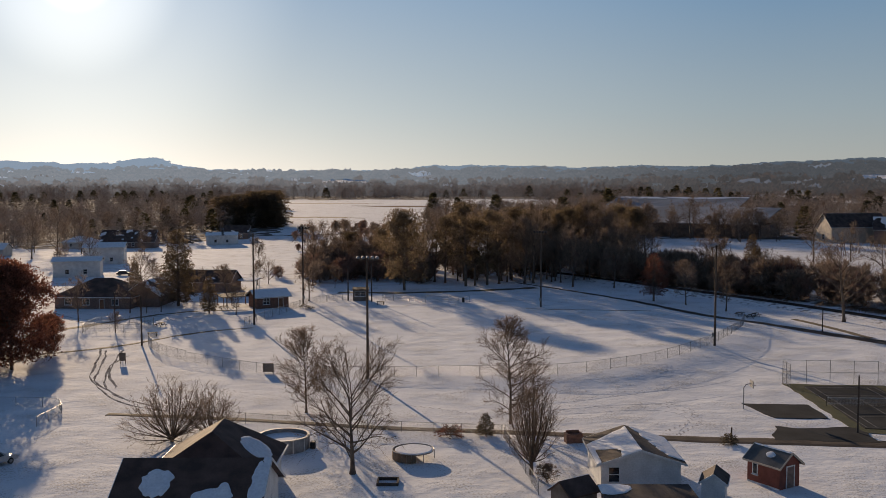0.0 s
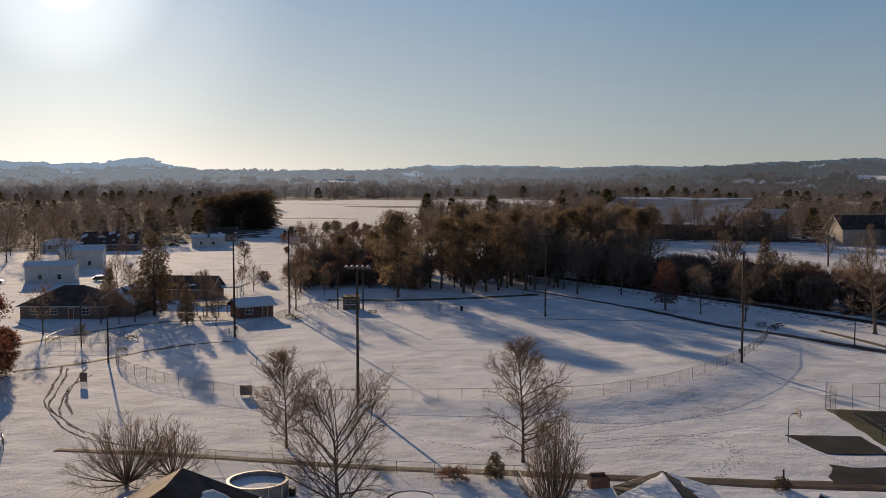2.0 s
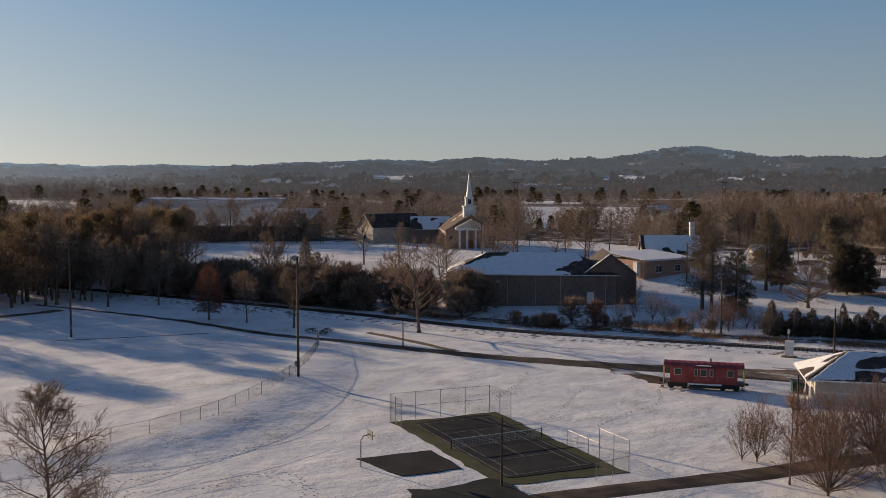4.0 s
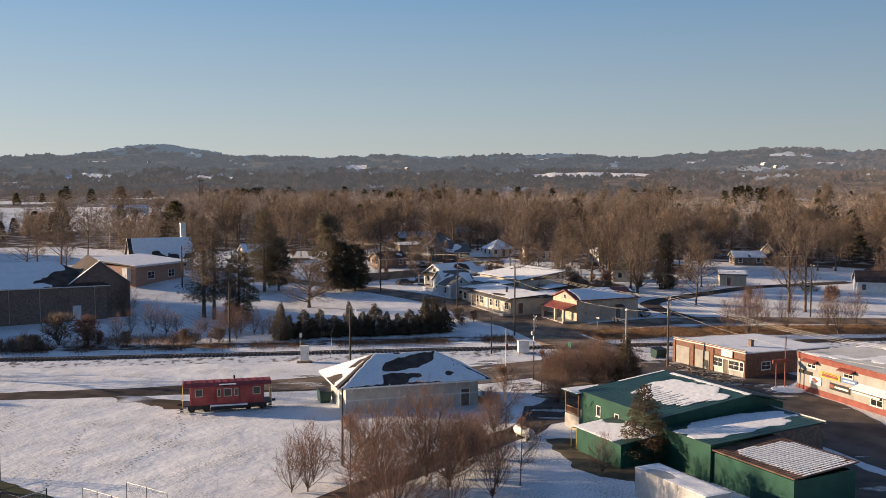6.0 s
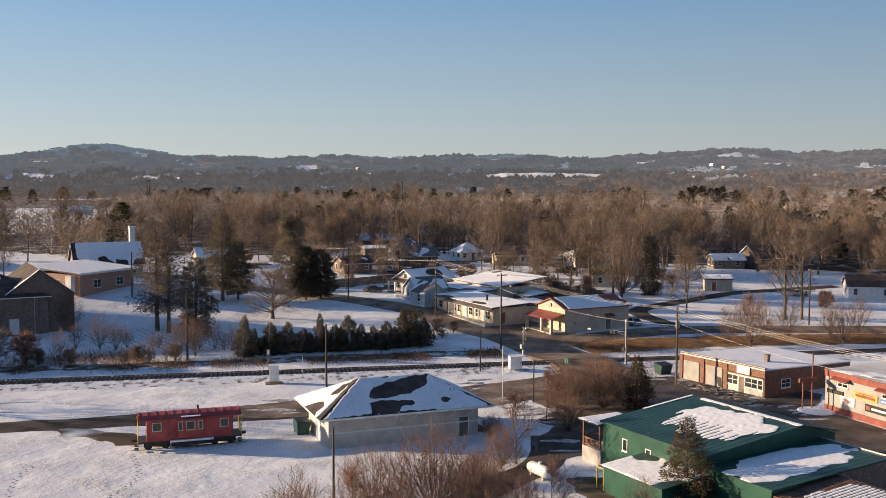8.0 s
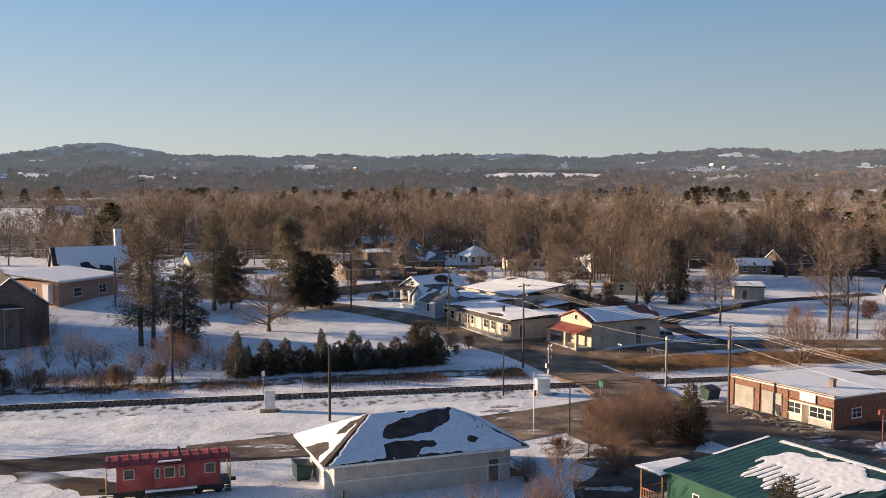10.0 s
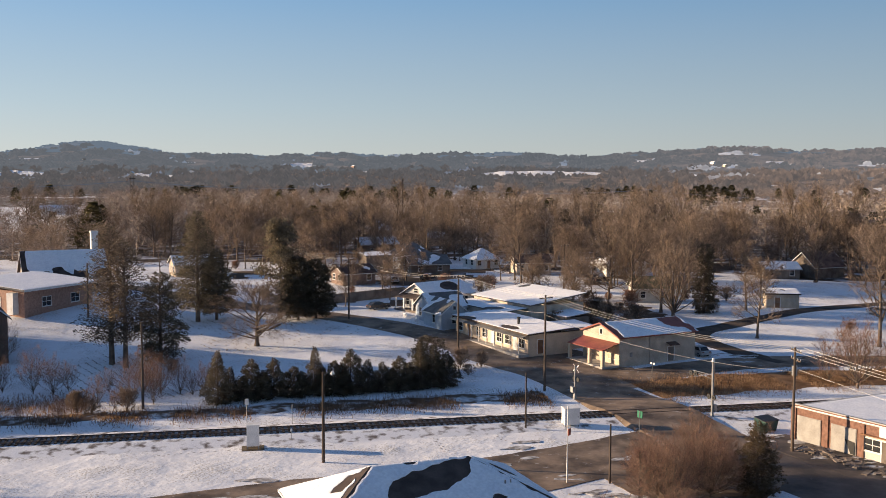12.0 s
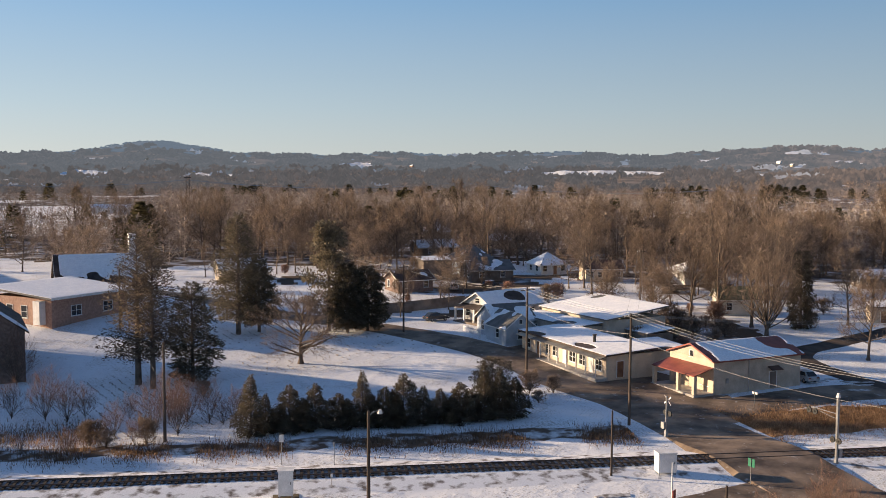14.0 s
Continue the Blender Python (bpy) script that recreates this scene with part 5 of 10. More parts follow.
def green_buildings():
    A0, turn = Vector((104.1, 87.4, 0)), -122.0
    U, V = Vector((math.cos(radians(turn)), math.sin(radians(turn)), 0)), Vector((-math.sin(radians(turn)), math.cos(radians(turn)), 0))

    def at(u, v):
        p = A0 + U * u + V * v
        return pose(p.x, p.y, 0, 0, 0, turn)

    # main hall
    h = House("sheet_metal_hall", at(6.8, 8.0), 13.6, 16.0, 4.5, GREEN, "green sheet-metal hall with melting snow on its roof", "hall")
    for y0, y1, z0, z1 in ((-8.3, 3.5, 4.42, 5.62), (3.5, 8.3, 5.62, 4.6)):
        ribbed_roof(h.ob, [(-7.0, y0, z0), (7.0, y0, z0), (7.0, y1, z1), (-7.0, y1, z1)], GREENROOF, 0.62)
    g = Geo()
    for x in (-6.8, 6.6):
        q = [(x, -8.0, 4.5), (x + 0.2, -8.0, 4.5), (x + 0.2, 8.0, 4.5), (x, 8.0, 4.5)]
        g.v += [(x, -8, 4.45), (x, 8, 4.45), (x, 3.5, 5.6), (x + 0.2, -8, 4.45), (x + 0.2, 8, 4.45), (x + 0.2, 3.5, 5.6)]
        n = len(g.v) - 6
        g.f += [(n, n + 2, n + 1), (n + 3, n + 4, n + 5)]
    part("gable", g, GREEN, h.ob)
    l2 = math.hypot(11.8, 1.2)

    def stripes(u, v, x, y):
        return 0.16 + 0.10 * fbm(x * 0.5, y * 0.5, 4) < v < 0.97 and (((u - 0.60) / 0.36) ** 2 + ((v - 0.60) / 0.34) ** 2 < 1 + 0.5 * fbm(x * 0.7, y * 0.25, 9)) and not (0.38 < (x / 0.62) % 1 < 0.62 and v < 0.55 + 0.2 * fbm(x, 0, 3))
    snow_sheet(h.ob, (-7.0, -8.3, 4.58), (1, 0, 0), (0, 11.8 / l2, 1.2 / l2), 14.0, l2, stripes, cell=0.155, thick=0.045)

    def ridge_snow(u, v, x, y):
        return v > 0.955 + 0.02 * fbm(x, 0, 1) and u > 0.12 or (u < 0.02 and v > 0.45)
    snow_sheet(h.ob, (-7.0, -8.3, 4.58), (1, 0, 0), (0, 11.8 / l2, 1.2 / l2), 14.0, l2, ridge_snow, cell=0.16, thick=0.035, seed=5)
    for x, z in ((-3.6, 2.4), (-0.4, 2.2)):
        h.window("front", x, z, 0.55, 1.0, bars=False)
    # porch at the far end
    porch = thing("porch", at(-1.6, 2.2), "wooden porch with snowy roof on a stone base", "porch")
    part("base", Geo().box(-1.4, 1.45, -2.4, 2.0, -0.2, 1.5), CONCRETE, porch, "grey stone base")
    for x in (-1.3, 1.2):
        for y in (-2.3, 1.9):
            part("post", Geo().box(x - 0.08, x + 0.08, y - 0.08, y + 0.08, 1.5, 4.0), WOOD, porch)
    part("railing", Geo().box(-1.35, 1.2, -2.36, -2.28, 2.3, 2.4).box(-1.35, 1.2, -2.36, -2.28, 1.65, 1.73).box(-1.38, -1.3, -2.3, 1.9, 2.3, 2.4), WOOD, porch)
    for i in range(12):
        x = -1.2 + 0.2 * i
        part("baluster", Geo().box(x - 0.025, x + 0.025, -2.35, -2.29, 1.73, 2.3), WOOD, porch)
    part("roof", Geo().box(-1.7, 1.45, -2.7, 2.3, 4.0, 4.12), GREENROOF, porch)
    snow_sheet(porch, (-1.7, -2.7, 4.12), (1, 0, 0), (0, 1, 0), 3.1, 4.9, lambda u, v, x, y: True, cell=0.3, thick=0.1)
    # lean-to in front
    lt = House("lean_to_shed", at(9.8, -2.45), 7.4, 4.7, 2.35, GREEN, "low green lean-to with snow on its roof", "shed")
    lt.flat(GREENROOF, 0.25, 0.1, snow=ellipses([(0.1, 0.85, 0.2, 0.2), (0.95, 0.2, 0.12, 0.3)], 0.2, 0.8, 2), rise=(0.0, 0.45), cell=0.2)
    frame_g = Geo()
    for x, y in ((-4.9, -2.2), (-3.95, -2.2), (-4.9, -0.9)):
        frame_g.post(x, y, -0.2, 2.0, 0.06, sides=5)
    frame_g.tube([(-4.9, -2.2, 2.0), (-3.95, -2.2, 2.0)], 0.06, 5).tube([(-4.9, -2.2, 2.0), (-4.9, -0.9, 2.0)], 0.06, 5)
    part("loading_frame", frame_g, YELLOWPAINT, lt.ob, "yellow pipe frame")
    # middle block
    mb = House("sheet_metal_annex", at(17.1, 7.0), 6.9, 14.0, 3.45, GREEN, "green annex with a snowy low roof", "annex")
    ribbed_roof(mb.ob, [(-3.4, -7.2, 3.5), (3.7, -7.2, 3.5), (3.7, 7.2, 4.05), (-3.4, 7.2, 4.05)], GREENROOF, 0.62, 0.02)
    part("end_wall", Geo().box(3.46, 3.6, 0.6, 7.1, -0.3, 3.95), BRICKDARK, mb.ob, "dark brown end wall")
    part("eave_trim", Geo().box(-3.5, 3.75, 7.2, 7.32, 3.95, 4.28), PALEMETAL, mb.ob)
    snow_sheet(mb.ob, (-3.4, -7.2, 3.62), (1, 0, 0), (0, 1, 0.038), 7.0, 14.4, lambda u, v, x, y: ((u - 0.42) / 0.40) ** 2 + ((v - 0.46) / 0.50) ** 2 < 1 + 0.7 * fbm(x * 0.5, y * 0.3, 6) and u > 0.04, cell=0.18, thick=0.045)
    # near block
    nb = House("sheet_metal_store", at(25.4, 3.9), 9.6, 7.2, 2.85, GREEN, "green sheet-metal store with a ribbed rusty roof", "storehouse")
    ribbed_roof(nb.ob, [(-4.9, -3.8, 3.0), (5.0, -3.8, 3.0), (5.0, 3.8, 3.5), (-4.9, 3.8, 3.5)], RUST, 0.40, 0.035)

    def rows(u, v, x, y):
        return 0.12 < v < 0.97 and (x / 0.40) % 1 < 0.62 and ((u - 0.62) / 0.48) ** 2 + ((v - 0.58) / 0.55) ** 2 < 1 + 0.6 * fbm(x * 0.6, y * 0.3, 2)
    snow_sheet(nb.ob, (-4.9, -3.8, 3.12), (1, 0, 0), (0, 1, 0.066), 9.9, 7.6, rows, cell=0.133, thick=0.05)
    # pale trailer beside it
    tr = House("box_trailer", at(25.0, -7.2), 9.0, 2.6, 2.5, PALEMETAL, "pale metal storage trailer with snow on top", "trailer")
    tr.flat(PALEMETAL, 0.02, 0.08, snow=ellipses([(0.3, 0.3, 0.2, 0.3)], 0.2, 0.8, 2))
    for x in (-3.2, 3.2):
        for y in (-1.0, 1.0):
            part("wheel", Geo().tube([(x, y - 0.12, 0.3), (x, y + 0.12, 0.3)], 0.42, 12), RUBBER, tr.ob)


green_buildings()


# ---- shops by the crossing ----
def brick_garage():
    x, y, t = along(149.8, 92.0, -0.50, -0.866, 14.6, 17.0, 1)
    h = House("brick_garage", ground_pose(x, y, t), 14.6, 17.0, 2.95, BRICK, "old red brick garage with white roll-up doors", "garage")
    h.flat(PALEMETAL, 0.05, 0.12, snow=lambda u, v, xx, yy: 0.02 < u < 0.985 and v < 0.99, rise=(0.5, 0.0), cell=0.5)
    f = h.face("front")
    for x0 in (-7.3, 7.06):
        lo = [(x0, -8.3, 2.95), (x0 + 0.24, -8.3, 2.95), (x0 + 0.24, 8.4, 2.95), (x0, 8.4, 2.95)]
        part("side_parapet", Geo().hexa(lo, [(a, b, 3.44 - (b + 8.5) * 0.0294) for a, b, c in lo]), BRICK, h.ob)
    part("parapet", Geo().box(-7.3, 7.3, -8.52, -8.3, 2.95, 3.75), BRICK, h.ob)
    part("coping", Geo().box(-7.4, 7.4, -8.6, -8.25, 3.75, 3.85), CONCRETE, h.ob)
    for xx, w in ((-5.2, 2.9), (-1.1, 2.9)):
        d = part("garage_door", Geo().box(-w / 2, w / 2, -0.08, -0.01, 0.02, 2.7), SHOPWHITE, h.ob, "white sectional garage door")
        d.matrix_local = f @ pose(xx, 0, 0)
        for k in range(4):
            part("door_panel", Geo().box(-w / 2 + 0.06, w / 2 - 0.06, -0.11, -0.08, 0.08 + 0.66 * k, 0.66 + 0.66 * k), SHOPWHITE, d)
    for xx in (-7.1, -3.15, 0.95):
        p = part("pilaster", Geo().box(-0.28, 0.28, -0.14, 0.0, -0.2, 3.4), BRICK, h.ob)
        p.matrix_local = f @ pose(xx, 0, 0)
    part("broken_panel", Geo().hexa([(-0.2, -8.66, 0.15), (0.25, -8.66, 0.1), (0.25, -8.615, 0.1), (-0.2, -8.615, 0.15)], [(-0.9, -8.66, 1.5), (0.2, -8.66, 1.35), (0.2, -8.615, 1.35), (-0.9, -8.615, 1.5)]), BLACKPAINT, h.ob)
    for xx, w in ((2.1, 1.7), (5.2, 2.0)):
        h.window("front", xx, 0.95, w, 1.15)
    h.door("front", 3.6, 0.95, 2.1, GREYWOOD)
    h.window("front", 6.6, 0.95, 0.8, 1.15)
    part("shopfront_panel", Geo().box(1.0, 7.0, -8.512, -8.503, 0.0, 2.35), OFFWHITE, h.ob, "off-white shopfront boarding")
    part("sign_board", Geo().box(2.9, 5.0, -8.7, -8.6, 2.55, 3.5), TRIM, h.ob, "blank white sign board")
    part("ledge", Geo().box(0.9, 7.1, -8.85, -8.5, 2.4, 2.5), WOOD, h.ob)
    h.window("right", -4.5, 1.0, 1.6, 1.0)
    h.chimney(3.0, -3.0, 3.3, 4.3, 0.55)


brick_garage()


def tyre_shop():
    x, y, t = along(139.6, 71.8, -0.65, -0.76, 24.0, 18.0, 1)
    h = House("tyre_shop", ground_pose(x, y, t), 24.0, 18.0, 4.85, SHOPWHITE, "white shop with red trim and colourful tyre signs", "shop")
    h.flat(MEMBRANE, 0.1, 0.15, snow=cover(0.46, 0.14, 4), rise=(0.0, 0.35), cell=0.4)
    f = h.face("front")

    def on_front(name, x0, x1, z0, z1, mt, label="", d=0.12, parent=None):
        ob = part(name, Geo().box(x0, x1, -9.0 - d, -9.003, z0, z1), mt, parent or h.ob, label)
        return ob
    on_front("fascia", -12.05, 12.05, 4.2, 5.0, REDPAINT, "red fascia band", 0.10)
    part("side_fascia", Geo().box(-12.1, -12.003, -9.0, 9.0, 4.3, 5.05), REDPAINT, h.ob, "red fascia band")
    on_front("plinth", -12.03, 12.03, -0.2, 0.75, REDPAINT, "red painted plinth", 0.06)
    for name, x0, x1, z0, z1, mt, lab in (("sign_yellow", -7.4, -3.8, 2.5, 3.3, YELLOWPAINT, "yellow tyre sign"), ("sign_blue", -3.5, -0.8, 2.6, 3.15, BLUEPAINT, "blue tyre sign"), ("sign_black", -5.6, -2.0, 1.3, 2.15, BLACKPAINT, "black tyre sign"),
                                          ("sign_black_small", -11.6, -9.0, 2.3, 2.75, BLACKPAINT, "small black sign"), ("sign_white", -9.4, -7.2, 1.3, 2.3, TRIM, "white sign with a red emblem"), ("sign_pale", -1.5, 3.0, 1.7, 2.1, TRIM, "pale sign board")):
        s = on_front(name.rsplit("_", 1)[0] if name.count("_") > 1 else "sign", x0, x1, z0, z1, mt, lab, 0.10)
        w = x1 - x0
        if mt is YELLOWPAINT:
            on_front("emblem", x0 + 0.35, x1 - 0.35, z0 + 0.2, z1 - 0.28, REDPAINT, "red bar", 0.13, s)
            on_front("emblem", x0 + 0.5, x1 - 0.5, z1 - 0.2, z1 - 0.1, WOOD, "brown bar", 0.13, s)
        elif mt is BLACKPAINT and w > 3:
            on_front("emblem", x0 + 0.15, x0 + 0.8, z0 + 0.2, z1 - 0.2, REDPAINT, "red block", 0.13, s)
            on_front("emblem", x0 + 0.95, x1 - 0.2, z0 + 0.3, z1 - 0.3, TRIM, "white bar", 0.13, s)
        elif mt is TRIM and z0 < 1.5:
            q = [(x0 + 0.3, -9.12, z0 + 0.7), (x0 + 1.2, -9.12, z0 + 0.25), (x0 + 1.7, -9.12, z0 + 0.45), (x0 + 0.9, -9.12, z0 + 0.85)]
            part("emblem", Geo().hexa(q, [(a, b + 0.02, c) for a, b, c in q]), REDPAINT, s, "red slanted bar")
        elif mt is BLUEPAINT:
            on_front("emblem", x0 + 0.3, x1 - 0.3, z0 + 0.2, z1 - 0.2, TRIM, "pale bar", 0.13, s)
    for xx in (-9.2, -2.4):
        h.window("front", xx, 3.35, 1.5, 0.75)
        a = awning(h, "front", xx, 4.35, 2.6, 0.8, REDPAINT, 0.3)
    for xx in (2.5, 6.0, 9.5):
        h.window("front", xx, 0.9, 1.8, 1.4)
    ap = awning(h, "front", 3.8, 2.9, 8.4, 1.6, SHINGLE_BROWN, 0.5)
    sl = part("awning_snow", Geo().hexa([(-4.2, -1.6, 2.52), (4.2, -1.6, 2.52), (4.2, -0.1, 2.99), (-4.2, -0.1, 2.99)], [(-4.1, -1.5, 2.62), (4.1, -1.5, 2.62), (4.1, -0.15, 3.08), (-4.1, -0.15, 3.08)]), SNOW, ap, "snow on the awning")
    h.window("left", 4.0, 2.6, 1.6, 0.9)


tyre_shop()


def yellow_shops():
    x, y, t = along(187.3, 151.6, -0.562, -0.828, 22.6, 7.4, 1)
    h = House("row_of_shops", ground_pose(x, y, t), 22.6, 7.4, 2.95, CREAM, "long cream-yellow row of shops with snowy low roof", "shop")
    h.flat(SHINGLE, 0.5, 0.22, snow=ellipses([(0.7, 0.15, 0.10, 0.12), (0.2, 0.05, 0.1, 0.12)], 0.2, 0.5, 4), rise=(-0.05, 0.45), cell=0.25)
    for k in range(5):
        a = awning(h, "front", -9.0 + 4.5 * k, 2.75, 4.45, 1.2, SHINGLE_GREY if k else TAN, 0.28, 0)
    for k in range(7):
        p = part("awning_post", Geo().box(-0.05, 0.05, -1.2, -1.1, -0.1, 2.5), TRIM, h.ob)
        p.matrix_local = h.face("front") @ pose(-4.0 + 2.4 * k, 0, 0)
    for xx, w in ((-9.5, 1.3), (-3.6, 1.0), (-1.5, 1.5), (3.0, 1.6), (5.6, 1.7), (9.4, 1.5)):
        h.window("front", xx, 0.8, w, 1.3)
    for xx in (-6.3, 1.0, 7.6):
        h.door("front", xx, 1.0, 2.1, WOOD if xx < 0 else TRIM)
    h.door("right", -1.6, 1.0, 2.1, WOOD)
    part("pavement", Geo().box(-11.5, 11.6, -5.6, -3.72, -0.3, 0.14), CONCRETE, h.ob, "concrete pavement slab")
    part("vent_stack", Geo().post(3.6, -0.6, 3.1, 4.3, 0.22).post(3.6, -0.6, 4.3, 4.45, 0.3), DARKMETAL, h.ob)
    # rear wing
    w = House("rear_wing", ground_pose(185.2, 132.4, -33.5), 11.0, 6.6, 2.75, CREAM, "cream rear wing of the shops with snow on top", "annex")
    w.flat(SHINGLE, 0.3, 0.2, snow=ellipses([(0.6, 0.1, 0.2, 0.1)], 0.2, 0.5, 8), rise=(0.0, 0.3), cell=0.25)
    w.door("front", -1.5, 1.0, 2.1, WOOD)
    w.window("front", -4.0, 1.5, 1.2, 0.6, bars=False)


yellow_shops()


def gabled_store():
    h = House("gabled_store", ground_pose(183.3, 118.8, -33.5), 14.0, 8.6, 4.1, TAN, "cream gabled store with red metal roof and porch", "shop")
    h.gable(5.6, REDROOF, 0.35, 0.12, trim=REDPAINT, cell=0.2, snow=(ellipses([(0.85, 0.8, 0.14, 0.5), (0.02, 0.5, 0.05, 0.7), (0.95, 0.3, 0.05, 0.3)], 0.12, 0.5, 4), ellipses([(0.2, 0.8, 0.3, 0.3), (0.05, 0.4, 0.1, 0.6)], 0.12, 0.5, 6)))
    part("front_facing", Geo().box(-7.06, -7.003, -4.25, 4.25, -0.1, 4.05), CREAM, h.ob, "sunlit cream front")
    f = h.face("left")
    lo = [(-4.2, -3.0, 2.35), (4.2, -3.0, 2.35), (4.2, -0.07, 3.15), (-4.2, -0.07, 3.15)]
    p = part("porch_roof", Geo().hexa(lo, [(a, b, c + 0.1) for a, b, c in lo]), REDROOF, h.ob, "red metal porch roof")
    p.matrix_local = f
    for x in (-3.9, 0.9, 3.9):
        q = part("porch_pillar", Geo().box(-0.22, 0.22, -0.22, 0.22, -0.2, 2.4), CREAM, h.ob)
        q.matrix_local = f @ pose(x, -2.7, 0)
    q = part("porch_floor", Geo().box(-4.3, 4.3, -3.1, -0.07, -0.4, 0.12), CONCRETE, h.ob)
    q.matrix_local = f
    for x, w in ((-2.4, 1.5), (2.6, 1.6)):
        h.window("left", x, 0.9, w, 1.3)
    h.door("left", 0.2, 1.1, 2.1, WOOD)
    h.window("left", 0.0, 4.05, 0.6, 0.7, bars=False)
    d = h.door("front", 2.4, 1.1, 2.1, GREYWOOD)
    lo = [(-0.9, -0.9, 2.4), (0.9, -0.9, 2.4), (0.9, 0, 2.75), (-0.9, 0, 2.75)]
    part("door_hood", Geo().hexa(lo, [(a, b, c + 0.08) for a, b, c in lo]), SHINGLE_BROWN, d)
    part("downpipe", Geo().post(-1.6, -4.37, 0, 3.9, 0.05, sides=5), GALV, h.ob)
    part("meter_box", Geo().box(-5.2, -4.8, -4.42, -4.31, 1.2, 1.8), GALV, h.ob)


gabled_store()


# ---- houses behind the shops ----
def behind_shops():
    x, y, t = along(203.8, 156.4, -0.5, -0.866, 17.5, 11.5, 1)
    h = House("metal_workshop", ground_pose(x, y, t), 17.5, 11.5, 3.7, TAN, "long tan workshop with a white snowy roof", "workshop")
    h.flat(SHINGLE_GREY, 0.4, 0.2, snow=ellipses([(0.14, 0.85, 0.05, 0.12)], 0.1, 0.5, 1), rise=(0.0, 1.5), cell=0.35)
    x, y, t = along(199.3, 158.6, -0.5, -0.866, 16.0, 5.4, 1)
    h = House("open_carport", ground_pose(x, y, t), 16.0, 5.4, 2.9, TAN, "low carport in front of the workshop with snow", "carport")
    h.flat(SHINGLE_GREY, 0.3, 0.18, snow=ellipses([(0.75, 0.2, 0.13, 0.22), (0.45, 0.9, 0.5, 0.06)], 0.15, 0.5, 2), rise=(0.0, 0.3), cell=0.3)
    for xx, w in ((-3.5, 2.6), (1.0, 2.6)):
        h.window("front", xx, 0.6, w, 1.4, bars=False)
    h = House("workshop_lean_to", ground_pose(199.5, 136.8, -120), 7, 5, 2.4, GREYWOOD, "low shed roofed with snow beside the workshop", "shed")
    h.flat(SHINGLE_GREY, 0.2, 0.15, snow=cover(0.9, 0.5, 2), rise=(0, 0.5))
    # gable-fronted house
    h = House("bungalow", ground_pose(207.2, 165.9, -17), 11.6, 7.4, 2.9, WHITE, "white gable-fronted bungalow with a snowy roof", "house")
    h.gable(5.0, SHINGLE, 0.5, 0.14, trim=TRIM, snow=(ellipses([(0.62, 0.6, 0.2, 0.30)], 0.15, 0.5, 2), cover(0.9, 0.4, 3)))
    f = h.face("left")
    lo = [(-3.7, -2.2, 2.4), (3.7, -2.2, 2.4), (3.7, 0, 2.9), (-3.7, 0, 2.9)]
    p = part("porch_roof", Geo().hexa(lo, [(a, b, c + 0.12) for a, b, c in lo]), SHINGLE, h.ob)
    p.matrix_local = f
    for x in (-3.4, -1.2, 1.2, 3.4):
        q = part("porch_post", Geo().box(-0.13, 0.13, -0.13, 0.13, -0.4, 2.55), TRIM, h.ob)
        q.matrix_local = f @ pose(x, -2.0, 0)
    q = part("porch_floor", Geo().box(-3.7, 3.7, -2.3, 0.0, -0.6, 0.2), GREYWOOD, h.ob)
    q.matrix_local = f
    for x in (-2.4, 2.4):
        h.window("left", x, 0.9, 1.1, 1.4)
    h.door("left", 0.0, 1.0, 2.1, WOOD)
    h.window("left", 0.0, 3.3, 1.0, 0.8)
    for x in (-3, 1, 4):
        h.window("front", x, 0.9, 0.9, 1.3)
    # pale blue cottage
    h = House("cottage", ground_pose(195.4, 158.8, -33), 7.0, 6.4, 2.8, PALEBLUE, "pale blue cottage with white trim and porch", "house")
    h.gable(4.9, SHINGLE_GREY, 0.4, 0.14, trim=TRIM, snow=(cover(0.55, 0.4, 1), cover(0.8, 0.4, 5)))
    h.window("front", 1.2, 0.9, 0.9, 1.4)
    h.window("left", -1.2, 0.9, 0.9, 1.4)
    h.door("left", 1.3, 0.95, 2.05, TRIM)
    w = House("cottage_wing", ground_pose(190.6, 155.4, -123), 6.4, 5.0, 2.7, PALEBLUE, "gabled wing of the pale blue cottage", "house")
    w.gable(4.6, SHINGLE_GREY, 0.4, 0.14, trim=TRIM, snow=(cover(0.45, 0.4, 2), cover(0.9, 0.4, 8)))
    w.window("right", 0.0, 0.9, 0.9, 1.4)
    w.window("right", 0.0, 3.2, 0.5, 0.6, bars=False)
    w.window("front", 0.5, 0.9, 0.9, 1.4)
    fence = thing("porch_railing", ground_pose(192.4, 163.3, -123), "white picket railing in front of the cottage", "railing")
    for i in range(16):
        part("picket", Geo().box(-3 + 0.4 * i - 0.05, -3 + 0.4 * i + 0.05, -0.03, 0.03, -0.1, 1.0), TRIM, fence)
    part("rail", Geo().box(-3.1, 3.1, -0.05, 0.0, 0.8, 0.9), TRIM, fence)


behind_shops()


